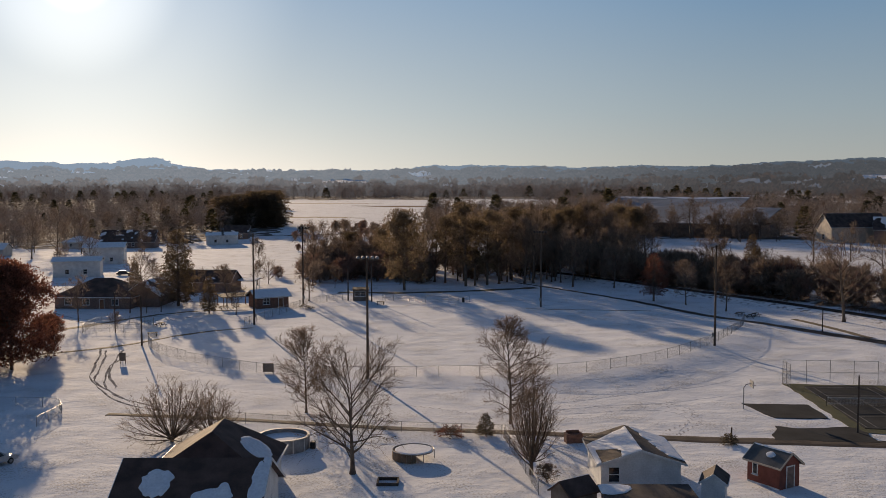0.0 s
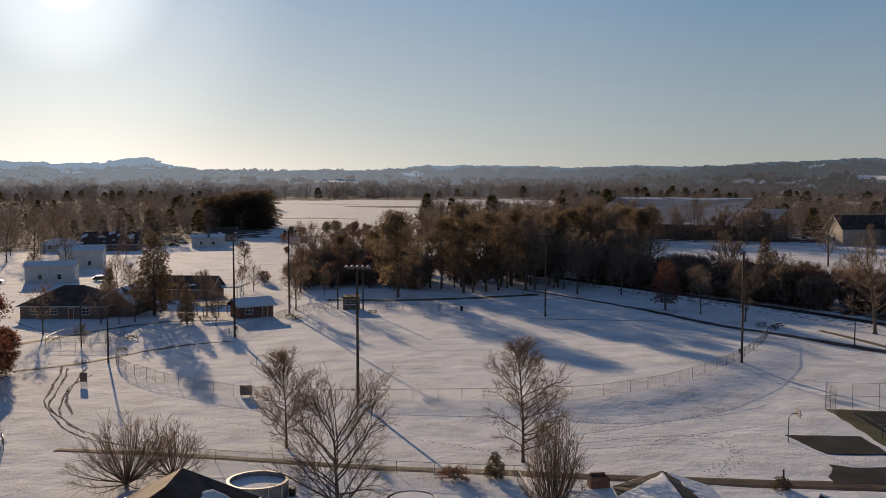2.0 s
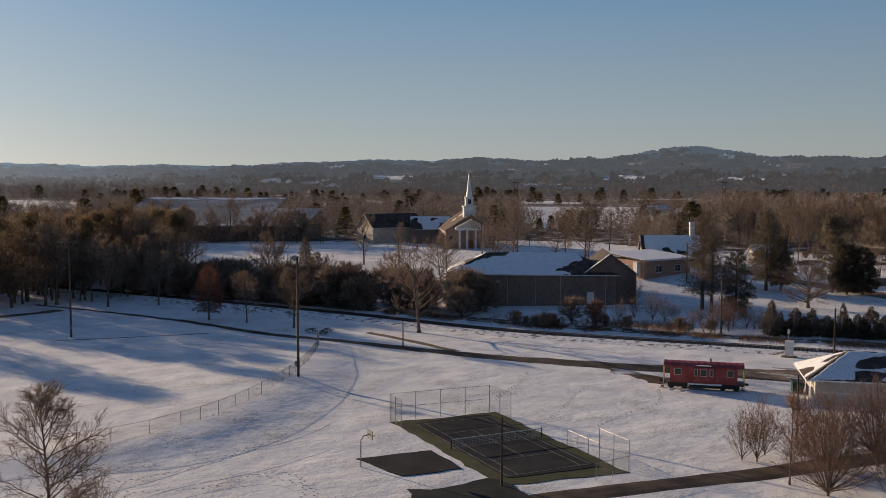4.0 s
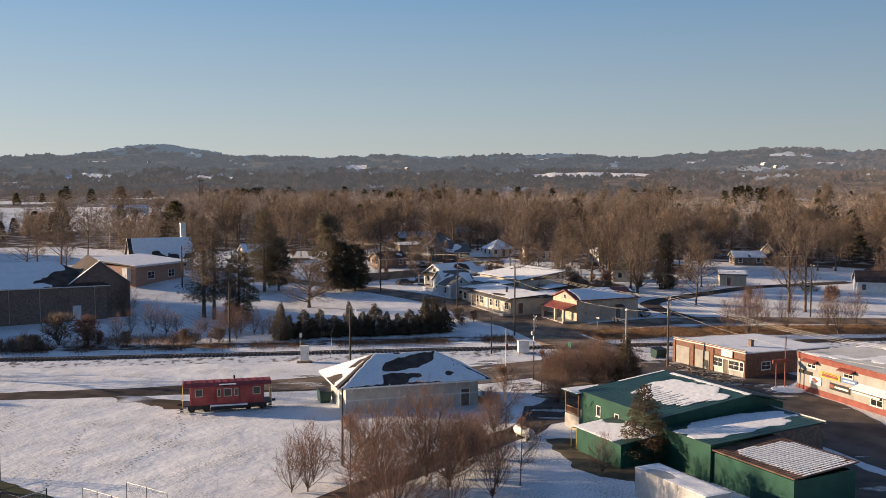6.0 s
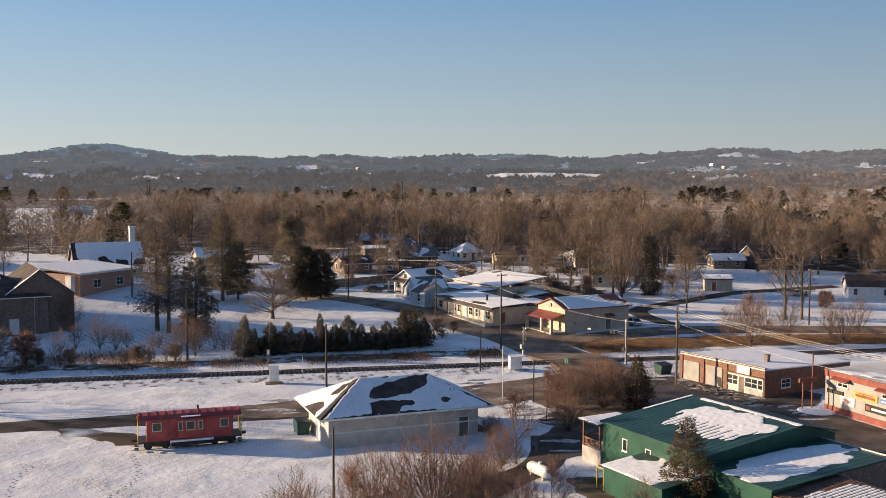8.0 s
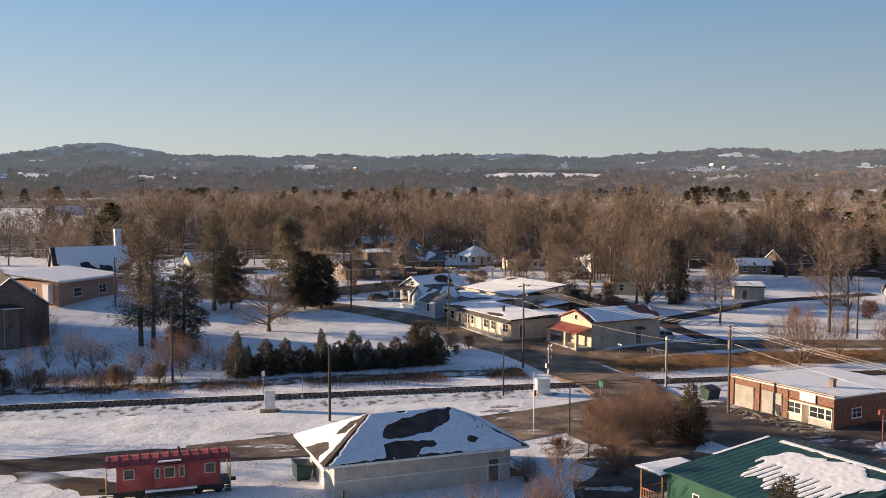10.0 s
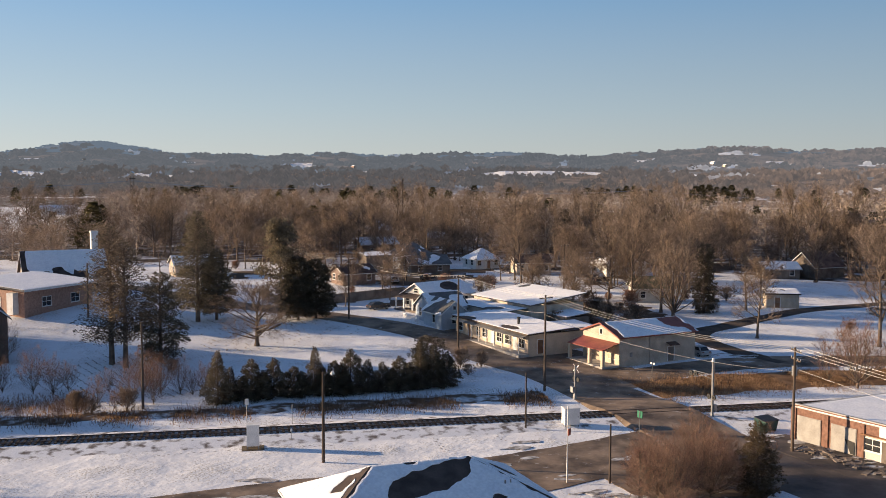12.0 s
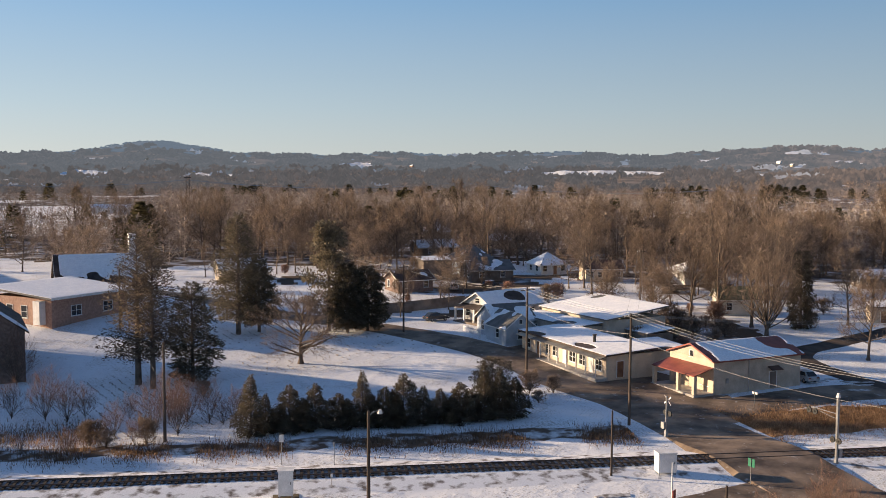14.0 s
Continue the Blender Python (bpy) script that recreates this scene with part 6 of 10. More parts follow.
def simple_house(name, x, y, turn, l, w, e, r, wall, roof, label, kind="gable", snow=0.8, seed=0, windows=(), doors=(), group="", category="house", cell=0.35, chimney=False, trim=TRIM, over=0.45):
    h = House(name, ground_pose(x, y, turn), l, w, e, wall, label, category, group)
    m = tuple(cover(snow, 0.35, seed + i) if snow else None for i in range(4))
    if kind == "gable":
        h.gable(r, roof, over, snow=m[:2], trim=trim, cell=cell)
    elif kind == "hip":
        h.hip(r, roof, over, snow=m, trim=trim, cell=cell)
    else:
        h.flat(roof, 0.3, snow=m[0], rise=(0, r - e), cell=cell)
    for side, xx, ww in windows:
        h.window(side, xx, min(0.95, e - 1.6), ww, 1.25)
    for side, xx in doors:
        h.door(side, xx)
    if chimney:
        h.chimney(l * 0.2, 0, e, r + 0.9)
    return h


W3 = (("front", -2.6, 1.0), ("front", 2.4, 1.0), ("left", -1.4, 1.0), ("left", 1.4, 1.0))
simple_house("hip_roofed_house", 269.5, 187.0, -33, 7.2, 6.8, 2.5, 4.9, WHITE, SHINGLE_GREY, "small white house with a snowy pyramid roof", "hip", 0.93, 2, W3, (("front", 0.2),), cell=0.4)
simple_house("ranch_house", 264.5, 171.0, -52, 8.6, 6.0, 3.0, 4.6, CREAM, SHINGLE_BROWN, "cream house with a bare brown roof", "gable", 0, 3, (("front", -3, 0.9), ("front", -1, 0.9), ("front", 1.2, 0.9), ("front", 3.2, 0.9), ("left", 0, 1.0)))
simple_house("white_cottage", 250.5, 76.5, -74, 9.6, 6.8, 2.9, 5.0, WHITE, SHINGLE_BROWN, "white cottage with a bare brown roof", "gable", 0, 4, (("front", -3.4, 0.8), ("front", 2.8, 0.8), ("left", 0, 0.8)), (("right", 0.5),), chimney=False)
simple_house("cottage_porch", 249.5, 69.2, -74, 5.2, 5.4, 2.5, 3.7, WHITE, SHINGLE_GREY, "snow-roofed wing of the white cottage", "gable", 0.85, 5, (("front", 0, 1.2),), category="annex")
simple_house("brick_cottage", 281.0, 66.0, -60, 12, 8, 3.2, 5.8, BRICK, SHINGLE, "orange brick house with a tall chimney", "gable", 0.3, 6, W3, chimney=True)
simple_house("garden_shed", 244.2, 108.4, -70, 6.2, 4.2, 2.6, 3.2, TAN, SHINGLE, "weathered board shed with snow on top", "flat", 0.75, 7, (), (("front", -1.0),), category="shed")
simple_house("moss_roofed_house", 237.5, 133.0, -62, 7.6, 6.0, 3.0, 4.9, OFFWHITE, SHINGLE_GREEN, "cream house with a mossy green roof", "gable", 0.08, 8, (("left", 0, 0.8), ("front", -2, 0.9), ("front", 2, 0.9)))
simple_house("low_house", 290.0, 116.5, -60, 8.5, 6, 2.4, 3.8, GREYWOOD, SHINGLE_GREY, "low house under a snowy roof", "gable", 0.95, 9, W3)
simple_house("red_roofed_barn", 298.0, 108.5, -35, 10, 8, 2.8, 6.0, GREYWOOD, RUST, "brown barn with a steep roof", "gable", 0.0, 10, (), category="barn")
simple_house("board_shed", 243.6, 203.0, -35, 7.0, 5.0, 4.4, 4.9, GREYWOOD, SHINGLE_GREY, "tall weathered board shed with snowy top", "flat", 0.95, 11, (), category="shed")
simple_house("hip_roofed_house", 262.0, 204.0, -35, 10, 9.5, 3.0, 6.6, PALEBLUE, SHINGLE_GREY, "blue-grey house with a steep hipped roof", "hip", 0.35, 12, W3)
simple_house("brown_house", 250.5, 193.0, -40, 10, 7.4, 2.6, 4.4, GREYWOOD, SHINGLE_GREY, "weathered low house with patchy snow on its roof", "gable", 0.5, 13, W3)
simple_house("brick_bungalow", 226.0, 198.0, -30, 8, 6.5, 2.6, 4.2, BRICKDARK, SHINGLE_BROWN, "small brick bungalow with little snow", "gable", 0.25, 14, W3)
simple_house("two_storey_house", 322.0, 252.0, -35, 9, 8, 5.6, 8.2, CREAM, SHINGLE_GREY, "tall pale two-storey house with snowy roof", "hip", 0.9, 16, W3)
simple_house("farm_outbuilding", 332.0, 236.0, -35, 9, 6, 3.0, 4.6, CREAM, SHINGLE_GREY, "pale outbuilding under snow", "gable", 0.9, 17, W3, category="outbuilding")
simple_house("low_house", 296.0, 236.0, -35, 12, 7, 2.8, 4.6, GREYWOOD, SHINGLE_GREY, "weathered low house under snow", "gable", 0.85, 18, W3)
simple_house("low_house", 275.0, 152.0, -35, 12, 7, 2.8, 4.6, WHITE, SHINGLE_GREY, "small white house in the trees under snow", "hip", 0.9, 19, W3)
simple_house("farm_shed", 452.3, 566.5, -35, 24, 9, 3.6, 5.6, WHITE, SHINGLE_GREY, "long low white shed beside a snowy field", "gable", 0.95, 22, W3, category="shed", cell=0.8)
simple_house("low_house", 218.0, 238.0, -35, 10, 7, 2.8, 4.6, CREAM, SHINGLE_GREY, "cream house with a snowy roof", "gable", 0.95, 21, W3)

# ---- church grounds ----
def church_grounds():
    # long hall with a hipped roof and a gabled wing
    h = House("church_hall", ground_pose(117.5, 211.5, -31.5), 36.0, 17.0, 6.4, BRICKDARK, "long brown brick church hall with patchy snow roof", "hall")
    h.hip(10.3, SHINGLE, 0.5, trim=TRIM, cell=0.35, seed=5, snow=(outlined([[(0.66, -0.1), (0.72, 0.10), (0.64, 0.22), (0.74, 0.45), (0.80, 0.75), (0.78, 1.1), (1.1, 1.1), (1.1, 0.1), (0.97, -0.1)], [(-0.1, 0.3), (0.14, 0.42), (0.22, 0.70), (0.36, 0.86), (0.40, 1.1), (-0.1, 1.1)], [(-0.1, -0.1), (0.0, 0.08), (0.05, 0.12), (0.06, -0.1)]], 0.03, 0.35, 2), None, cover(0.8, 0.3, 2), cover(0.5, 0.3, 1)))
    h.door("front", 12.6, 1.3, 2.6, TRIM)
    for x in (-11.5, -5, 1, 6.2, 15.8):
        q = part("downpipe", Geo().post(x, -8.6, 0, 6.2, 0.07, sides=5), TAN, h.ob)
    w = House("church_hall_wing", ground_pose(132.2, 203.3, 58.5), 17, 11.0, 6.0, BRICKDARK, "gabled brick wing with a strip of snow", "hall")
    w.gable(10.2, SHINGLE, 0.5, trim=None, snow=(patches([(0.1, 0.5, 0.12, 0.6)], 0.2, 0.3, 2), patches([(0.02, 0.5, 0.03, 0.6)], 0.1, 0.3, 4)), cell=0.35)
    w.window("left", -2, 1.2, 1.2, 2.0)
    # tan flat building with a wide snowy roof
    x, y, t = along(150.5, 212.5, 0.99, 0.09, 15.5, 13.0, 1)
    h = House("parish_office", ground_pose(x, y, t, -0.5), 15.5, 13.0, 3.9, BRICKTAN, "tan brick office with a broad snow-covered roof", "office")
    h.flat(SHINGLE_GREY, 0.9, 0.3, snow=lambda u, v, xx, yy: True, rise=(0, 1.1), cell=0.8)
    part("fascia", Geo().box(-8.6, 8.6, -7.48, -7.4, 3.85, 4.25), TRIM, h.ob)
    for x in (-3.0, 3.5):
        h.window("front", x, 1.0, 1.9, 1.5)
    for x in (-2.6, 0.6, 3.8):
        h.window("left", x, 0.8, 1.2, 1.8)
    part("portal", Geo().box(-8.9, -7.7, -5.2, -3.8, 0, 3.6), TRIM, h.ob, "white entrance surround")
    # dormered house
    h = House("steep_roofed_house", ground_pose(173.6, 230.4, -32), 14.5, 9, 3.2, TAN, "tan house with a steep patchy snow roof and white chimney", "house")
    h.gable(7.6, SHINGLE, 0.5, snow=(lambda u, v, xx, yy: u > 0.05 and v > 0.34 + 0.42 * fbm(xx * 0.45, 0.3 * yy, 5) - 0.25 * u, cover(0.9, 0.3, 2)), trim=TRIM, cell=0.3)
    for x in (-5, 0, 5):
        h.window("front", x, 0.9, 1.2, 1.3)
    h.window("left", 0, 1.0, 1.2, 1.4)
    part("chimney", Geo().box(5.4, 6.6, 0.4, 1.8, 5.0, 11.2).box(5.3, 6.7, 0.3, 1.9, 10.9, 11.25), TRIM, h.ob, "broad white-painted chimney")
    # church
    c = House("church", ground_pose(168.6, 333.0, 68) @ Matrix.Scale(0.9, 4), 30, 19, 7.0, BRICKTAN, "brick church with white portico and tall steeple", "church")
    c.gable(13.0, SHINGLE_BROWN, 0.6, snow=(cover(0.25, 0.2, 3), cover(0.25, 0.2, 5)), trim=TRIM, cell=0.6)
    f = c.face("left")
    for x in (-4.5, -1.6, 1.6, 4.5):
        q = part("column", Geo().post(x, -3.6, -0.3, 7.0, 0.45, 0.38, 10), TRIM, c.ob, "white portico column")
        q.matrix_local = f
    lo = [(-6, -4.4, 7.0), (6, -4.4, 7.0), (6, 0, 7.0), (-6, 0, 7.0)]
    q = part("entablature", Geo().hexa(lo, [(a, b, z + 0.9) for a, b, z in lo]), TRIM, c.ob)
    q.matrix_local = f
    g = Geo()
    g.v = [(-6.3, -4.6, 7.9), (6.3, -4.6, 7.9), (0, -4.6, 11.2), (-6.3, 0, 7.9), (6.3, 0, 7.9), (0, 0, 11.2)]
    g.f = [(0, 1, 2), (5, 4, 3), (0, 2, 5, 3), (1, 4, 5, 2), (0, 3, 4, 1)]
    q = part("pediment", g, OFFWHITE, c.ob)
    q.matrix_local = f
    c.door("left", 0, 2.2, 3.4, WOOD)
    for x in (-7.4, 7.4):
        c.window("left", x, 1.5, 1.2, 3.2)
    for x in (-9, -3, 3, 9):
        c.window("front", x, 1.6, 1.3, 3.4)
        c.window("back", x, 1.6, 1.3, 3.4)
    st = part("steeple_base", Geo().box(-13.2, -8.8, -2.2, 2.2, 11.0, 16.0).box(-13.5, -8.5, -2.5, 2.5, 15.6, 16.1), TRIM, c.ob, "white square steeple base")
    part("belfry", Geo().box(-12.5, -9.5, -1.5, 1.5, 16.1, 19.2).box(-12.8, -9.2, -1.8, 1.8, 19.0, 19.4), TRIM, st)
    part("spire", Geo().tube([(-11, 0, 19.4), (-11, 0, 22.0), (-11, 0, 30.0)], [1.35, 0.9, 0.03], 8), TRIM, st, "slender white spire")
    for s in (-1, 1):
        part("louvre", Geo().box(-12.54, -12.51, -0.6 , 0.6, 16.8, 18.6) if s < 0 else Geo().box(-11.6, -10.4, -1.54, -1.51, 16.8, 18.6), DARKMETAL, st)
    h = House("church_school", ground_pose(153.5, 364.0, 6), 22, 12, 6.0, TAN, "long brick church school with a dark roof", "school")
    h.gable(10.6, SHINGLE, 0.5, snow=(None, cover(0.9, 0.2, 2)), trim=TRIM, cell=0.6)
    h.window("left", 0, 1.2, 1.6, 1.8)
    h = House("church_school_annex", ground_pose(166.5, 353.0, -24), 17, 12, 5.4, BRICKDARK, "brick annex with a snowy roof valley", "school")
    h.gable(9.6, SHINGLE, 0.5, snow=(cover(0.62, 0.16, 3), cover(0.9, 0.2, 4)), trim=TRIM, cell=0.6)
    # long low mill beyond the snowy field
    x, y, t = along(62, 428, 62, -46, 78, 26, 1)
    h = House("mill_building", ground_pose(x, y, t), 78, 26, 5.4, GREYWOOD, "long low dark mill building with a dull blue-grey roof", "mill")
    h.flat(BLUEGREY, 0.3, 0.4, snow=lambda u, v, xx, yy: v < 0.08 and fbm(xx * 0.12, yy * 0.3, 6) < 0.1, rise=(0, 6.0), cell=0.9)
    x, y, t = along(80, 505, 62, -40, 70, 30, 1)
    h = House("mill_building", ground_pose(x, y, t), 70, 30, 7.0, GREYWOOD, "far mill building with a wide dull blue-grey roof", "mill")
    h.flat(BLUEGREY, 0.3, 0.4, snow=lambda u, v, xx, yy: 0.86 < v and fbm(xx * 0.1, yy * 0.3, 3) < 0.2, rise=(0, 7.0), cell=1.0)


church_grounds()

# ---- houses beyond the ball field ----
h = House("ranch_house", ground_pose(-76.0, 216.5, -3), 17.0, 13.0, 2.7, BRICKDARK, "brick ranch house under a broad reddish-brown hipped roof", "house")
h.hip(6.0, SHINGLE_BROWN, 0.6, trim=TRIM, cell=0.4, snow=(None, cover(0.25, 0.3, 4), cover(0.85, 0.3, 2), cover(0.5, 0.3, 3)))
for xx in (-5.5, -1.5, 5.0):
    h.window("front", xx, 0.9, 1.4, 1.2)
h.door("front", 2.0)
h = House("house_wing", ground_pose(-66.4, 219.5, 87), 13.0, 8.0, 2.7, BRICKDARK, "brick wing of the ranch house with a dark gabled roof", "annex")
h.gable(5.4, SHINGLE_BROWN, 0.5, trim=TRIM, cell=0.4, snow=(cover(0.45, 0.3, 7), None))
simple_house("ranch_house", -60.0, 245.0, -6, 15, 9.0, 2.7, 5.2, BRICKDARK, SHINGLE, "dark-roofed ranch house with an open carport", "gable", 0.12, 32, W3)
carport = thing("carport", ground_pose(-50.4, 247.5, -6), "open carport with a snowy roof on white posts", "carport")
for px in (-2.6, 2.6):
    for py in (-2.4, 0.0, 2.4):
        part("post", Geo().box(px - 0.09, px + 0.09, py - 0.09, py + 0.09, -0.3, 2.4), TRIM, carport)
lo = [(-3.0, -2.9, 2.35), (3.0, -2.9, 2.35), (3.0, 2.9, 2.6), (-3.0, 2.9, 2.6)]
part("roof", Geo().hexa(lo, [(a, b, c + 0.14) for a, b, c in lo]), SHINGLE, carport)
snow_sheet(carport, (-3.0, -2.9, 2.49), (1, 0, 0), (0, 0.999, 0.043), 6.0, 5.8, cover(0.7, 0.4, 3), cell=0.3)
simple_house("mobile_home", -107.0, 283.5, 12, 13, 7.0, 4.6, 5.6, WHITE, SHINGLE_GREY, "tall white house with a low snowy roof", "gable", 0.95, 33, W3, group="white houses")
simple_house("mobile_home", -114.5, 328.0, 12, 13, 8.0, 5.6, 7.0, WHITE, SHINGLE_GREY, "tall white house with a snowy gabled roof", "gable", 0.95, 34, W3, group="white houses")
simple_house("brick_house", -142.0, 440.0, 2, 24, 9.0, 3.0, 5.6, BRICK, SHINGLE_BROWN, "long red brick house with snow along its eaves", "gable", 0.35, 35, W3)
simple_house("brick_house", -131.0, 405.0, 2, 22, 8.0, 2.8, 5.0, BRICKDARK, SHINGLE_BROWN, "long dark house with a snow-edged roof", "gable", 0.3, 39, W3)
simple_house("small_house", -96.6, 424.0, 8, 13, 8.0, 4.0, 5.2, WHITE, SHINGLE_GREY, "pale house with a thin layer of snow on its roof", "gable", 0.9, 36, W3)
simple_house("small_house", -96.0, 452.0, 5, 11, 8.0, 3.2, 6.2, BRICKDARK, SHINGLE, "dark gabled house with a bare roof", "gable", 0.2, 40, W3)
simple_house("ranch_house", -170.0, 360.0, 0, 16, 8.0, 2.8, 4.8, OFFWHITE, SHINGLE_GREY, "pale ranch house under snow", "gable", 0.9, 38, W3)
simple_house("small_house", -150.0, 402.0, -10, 13, 8.0, 2.8, 4.8, OFFWHITE, SHINGLE_GREY, "pale house under a snowy roof", "hip", 0.9, 53, W3)

h = simple_house("concession_stand", -38.6, 213.2, 30, 7.2, 5.6, 2.6, 3.8, BRICK, SHINGLE_GREY, "red concession stand with a snowy low roof", "gable", 0.98, 41, (("front", -1.5, 1.4),), (("front", 1.8),), category="concession stand", over=0.6)
shelter = thing("picnic_shelter", ground_pose(-46.3, 214.3, 30), "open picnic shelter with a dark flat roof", "shelter")
for px in (-3.2, 0, 3.2):
    for py in (-2.2, 2.2):
        part("post", Geo().box(px - 0.08, px + 0.08, py - 0.08, py + 0.08, -0.3, 2.3), WOOD, shelter)
lo = [(-3.7, -2.7, 2.25), (3.7, -2.7, 2.25), (3.7, 2.7, 2.5), (-3.7, 2.7, 2.5)]
part("roof", Geo().hexa(lo, [(a, b, c + 0.15) for a, b, c in lo]), SHINGLE, shelter)
pb = House("press_box", ground_pose(-19.1, 224.0, 0), 3.4, 2.6, 2.6, GREYWOOD, "small dark press box behind home plate", "press box")
pb.flat(SHINGLE, 0.2, 0.12, rise=(0, 0.25))
pb.window("front", 0, 1.2, 2.4, 0.9)


# ---- foreground houses ----
def front_houses():
    h = House("hip_roofed_house", ground_pose(-19.2, 74.5, 0), 10.6, 11.0, 3.0, WHITE, "white house under a brown roof with melting snow", "house")
    # brown shingles on house and wing also carry the sun's reddish veiling glare
    h.gable(6.0, SHINGLE_BROWN, 0.5, trim=TRIM, cell=0.16, snow=(patches([(0.28, 0.60, 0.105, 0.22), (0.66, 0.36, 0.13, 0.16), (0.72, 0.46, 0.06, 0.14), (0.95, 0.6, 0.055, 0.34), (0.985, 0.85, 0.03, 0.2)], 0.22, 1.7, 3), patches([(0.6, 0.3, 0.2, 0.25)], 0.2, 0.5, 6)))
    h.window("right", -2.0, 0.9, 1.0, 1.4)
    h.window("right", 1.8, 0.9, 1.0, 1.4)
    h.window("right", -0.6, 3.5, 0.5, 0.7, bars=False)
    w = House("house_wing", ground_pose(-20.0, 84.8, 90), 9.6, 9.5, 3.0, WHITE, "rear wing of the white house with one snow patch", "house")
    w.hip(6.0, SHINGLE_BROWN, 0.5, trim=TRIM, cell=0.16, run=3.0, snow=(patches([(0.50, 0.36, 0.19, 0.26)], 0.08, 1.2, 4), None, None, None))
    pool = thing("swimming_pool", ground_pose(-16.6, 99.2), "round above-ground pool with ice and snow inside", "swimming pool")
    rim = Geo()
    n = 32
    for r0, r1, z0, z1 in ((2.55, 2.62, -0.2, 1.35), (2.45, 2.75, 1.35, 1.43)):
        k = len(rim.v)
        for i in range(n):
            c, s = math.cos(2 * math.pi * i / n), math.sin(2 * math.pi * i / n)
            rim.v += [(r0 * c, r0 * s, z0), (r1 * c, r1 * s, z0), (r1 * c, r1 * s, z1), (r0 * c, r0 * s, z1)]
        for i in range(n):
            a, b = k + 4 * i, k + 4 * ((i + 1) % n)
            for q in range(4):
                rim.f.append((a + q, b + q, b + (q + 1) % 4, a + (q + 1) % 4))
    part("pool_wall", rim, GALV, pool)
    part("ice", Geo().post(0, 0, -0.1, 1.0, 2.54, sides=32), SNOW, pool, "snow-covered ice")
    for i in range(12):
        c, s = math.cos(2 * math.pi * i / 12), math.sin(2 * math.pi * i / 12)
        part("upright", Geo().post(2.7 * c, 2.7 * s, -0.2, 1.36, 0.05, sides=5), TRIM, pool)
    part("pump", Geo().box(2.8, 3.3, -0.4, 0.3, -0.1, 0.7), DARKMETAL, pool)
    h = House("white_house", ground_pose(17.6, 88.8, 90), 8.0, 7.1, 2.6, WHITE, "white-sided house with a snowy gabled roof", "house")
    h.gable(3.75, SHINGLE, 0.45, trim=TRIM, cell=0.16, snow=(lambda u, v, xx, yy: u > 0.1 and v < 0.35 + 0.5 * u + 0.12 * fbm(xx * 0.9, yy * 0.9, 3), lambda u, v, xx, yy: u < 0.72 + 0.2 * v + 0.03 * fbm(xx, yy, 4) and not (u < 0.5 - 0.4 * v and 0.1 < v < 0.55 + 0.06 * fbm(xx, yy, 7))))
    h.window("left", -2.4, 0.9, 0.9, 1.3)
    d = House("flat_roofed_addition", ground_pose(16.6, 76.4, 0), 7.0, 5.0, 2.2, BRICKDARK, "low addition with a dark flat roof", "annex")
    d.flat(SHINGLE, 0.3, 0.15, snow=patches([(0.12, 0.8, 0.2, 0.25)], 0.2, 0.6, 3), rise=(0, 0.1), cell=0.2)
    s = House("tool_shed", ground_pose(10.9, 79.4, 35), 3.0, 2.4, 1.9, GREYWOOD, "small board shed with snow on one slope", "shed")
    s.gable(2.8, SHINGLE_BROWN, 0.2, snow=(None, cover(0.9, 0.6, 2)), trim=None)
    s = House("tool_shed", ground_pose(23.6, 82.8, 70), 2.6, 2.0, 1.8, WHITE, "small white shed with a dark roof", "shed")
    s.gable(2.5, SHINGLE, 0.2, snow=(cover(0.4, 0.6, 4), None), trim=TRIM)
    r = House("red_shed", ground_pose(30.2, 87.2, -58), 3.6, 2.7, 2.2, REDSHED, "barn-red garden shed with tan trim", "shed", thick=0.1)
    r.gable(3.2, SHINGLE_GREY, 0.3, 0.08, trim=TAN, cell=0.14, snow=(patches([(0.55, 0.6, 0.13, 0.16), (0.5, 0.98, 0.5, 0.06)], 0.15, 1.0, 3), patches([(0.5, 0.98, 0.5, 0.07)], 0.1, 1.0, 5)))
    r.door("right", 0.1, 0.95, 1.95, BRICKDARK)
    r.window("front", -0.9, 0.9, 0.45, 0.9, bars=False)
    part("trim_band", Geo().box(-1.83, 1.83, -1.38, -1.353, 0.0, 0.12), TRIM, r.ob)


front_houses()


# houses on the far hillside
rh = random.Random(71)
for k in range(8):
    b, d = (rh.uniform(-81, -70), rh.uniform(2300, 2460)) if k < 2 else (rh.uniform(-66, -40), rh.uniform(1900, 2500))
    x, y = 60 - d * math.sin(radians(b)), 90 + d * math.cos(radians(b))
    hh = House("hillside_house", ground_pose(x, y, -b + rh.uniform(-30, 30), 0.8), rh.uniform(8, 15), rh.uniform(6, 8), rh.uniform(2.6, 4), (WHITE, CREAM, BRICKTAN)[k % 3], "distant house with a snowy roof on the hillside", "house", "hillside houses")
    hh.gable(hh.e + 2.0, SHINGLE_GREY, 0.5, snow=(lambda u, v, xx, yy: True, lambda u, v, xx, yy: True), cell=3.0)


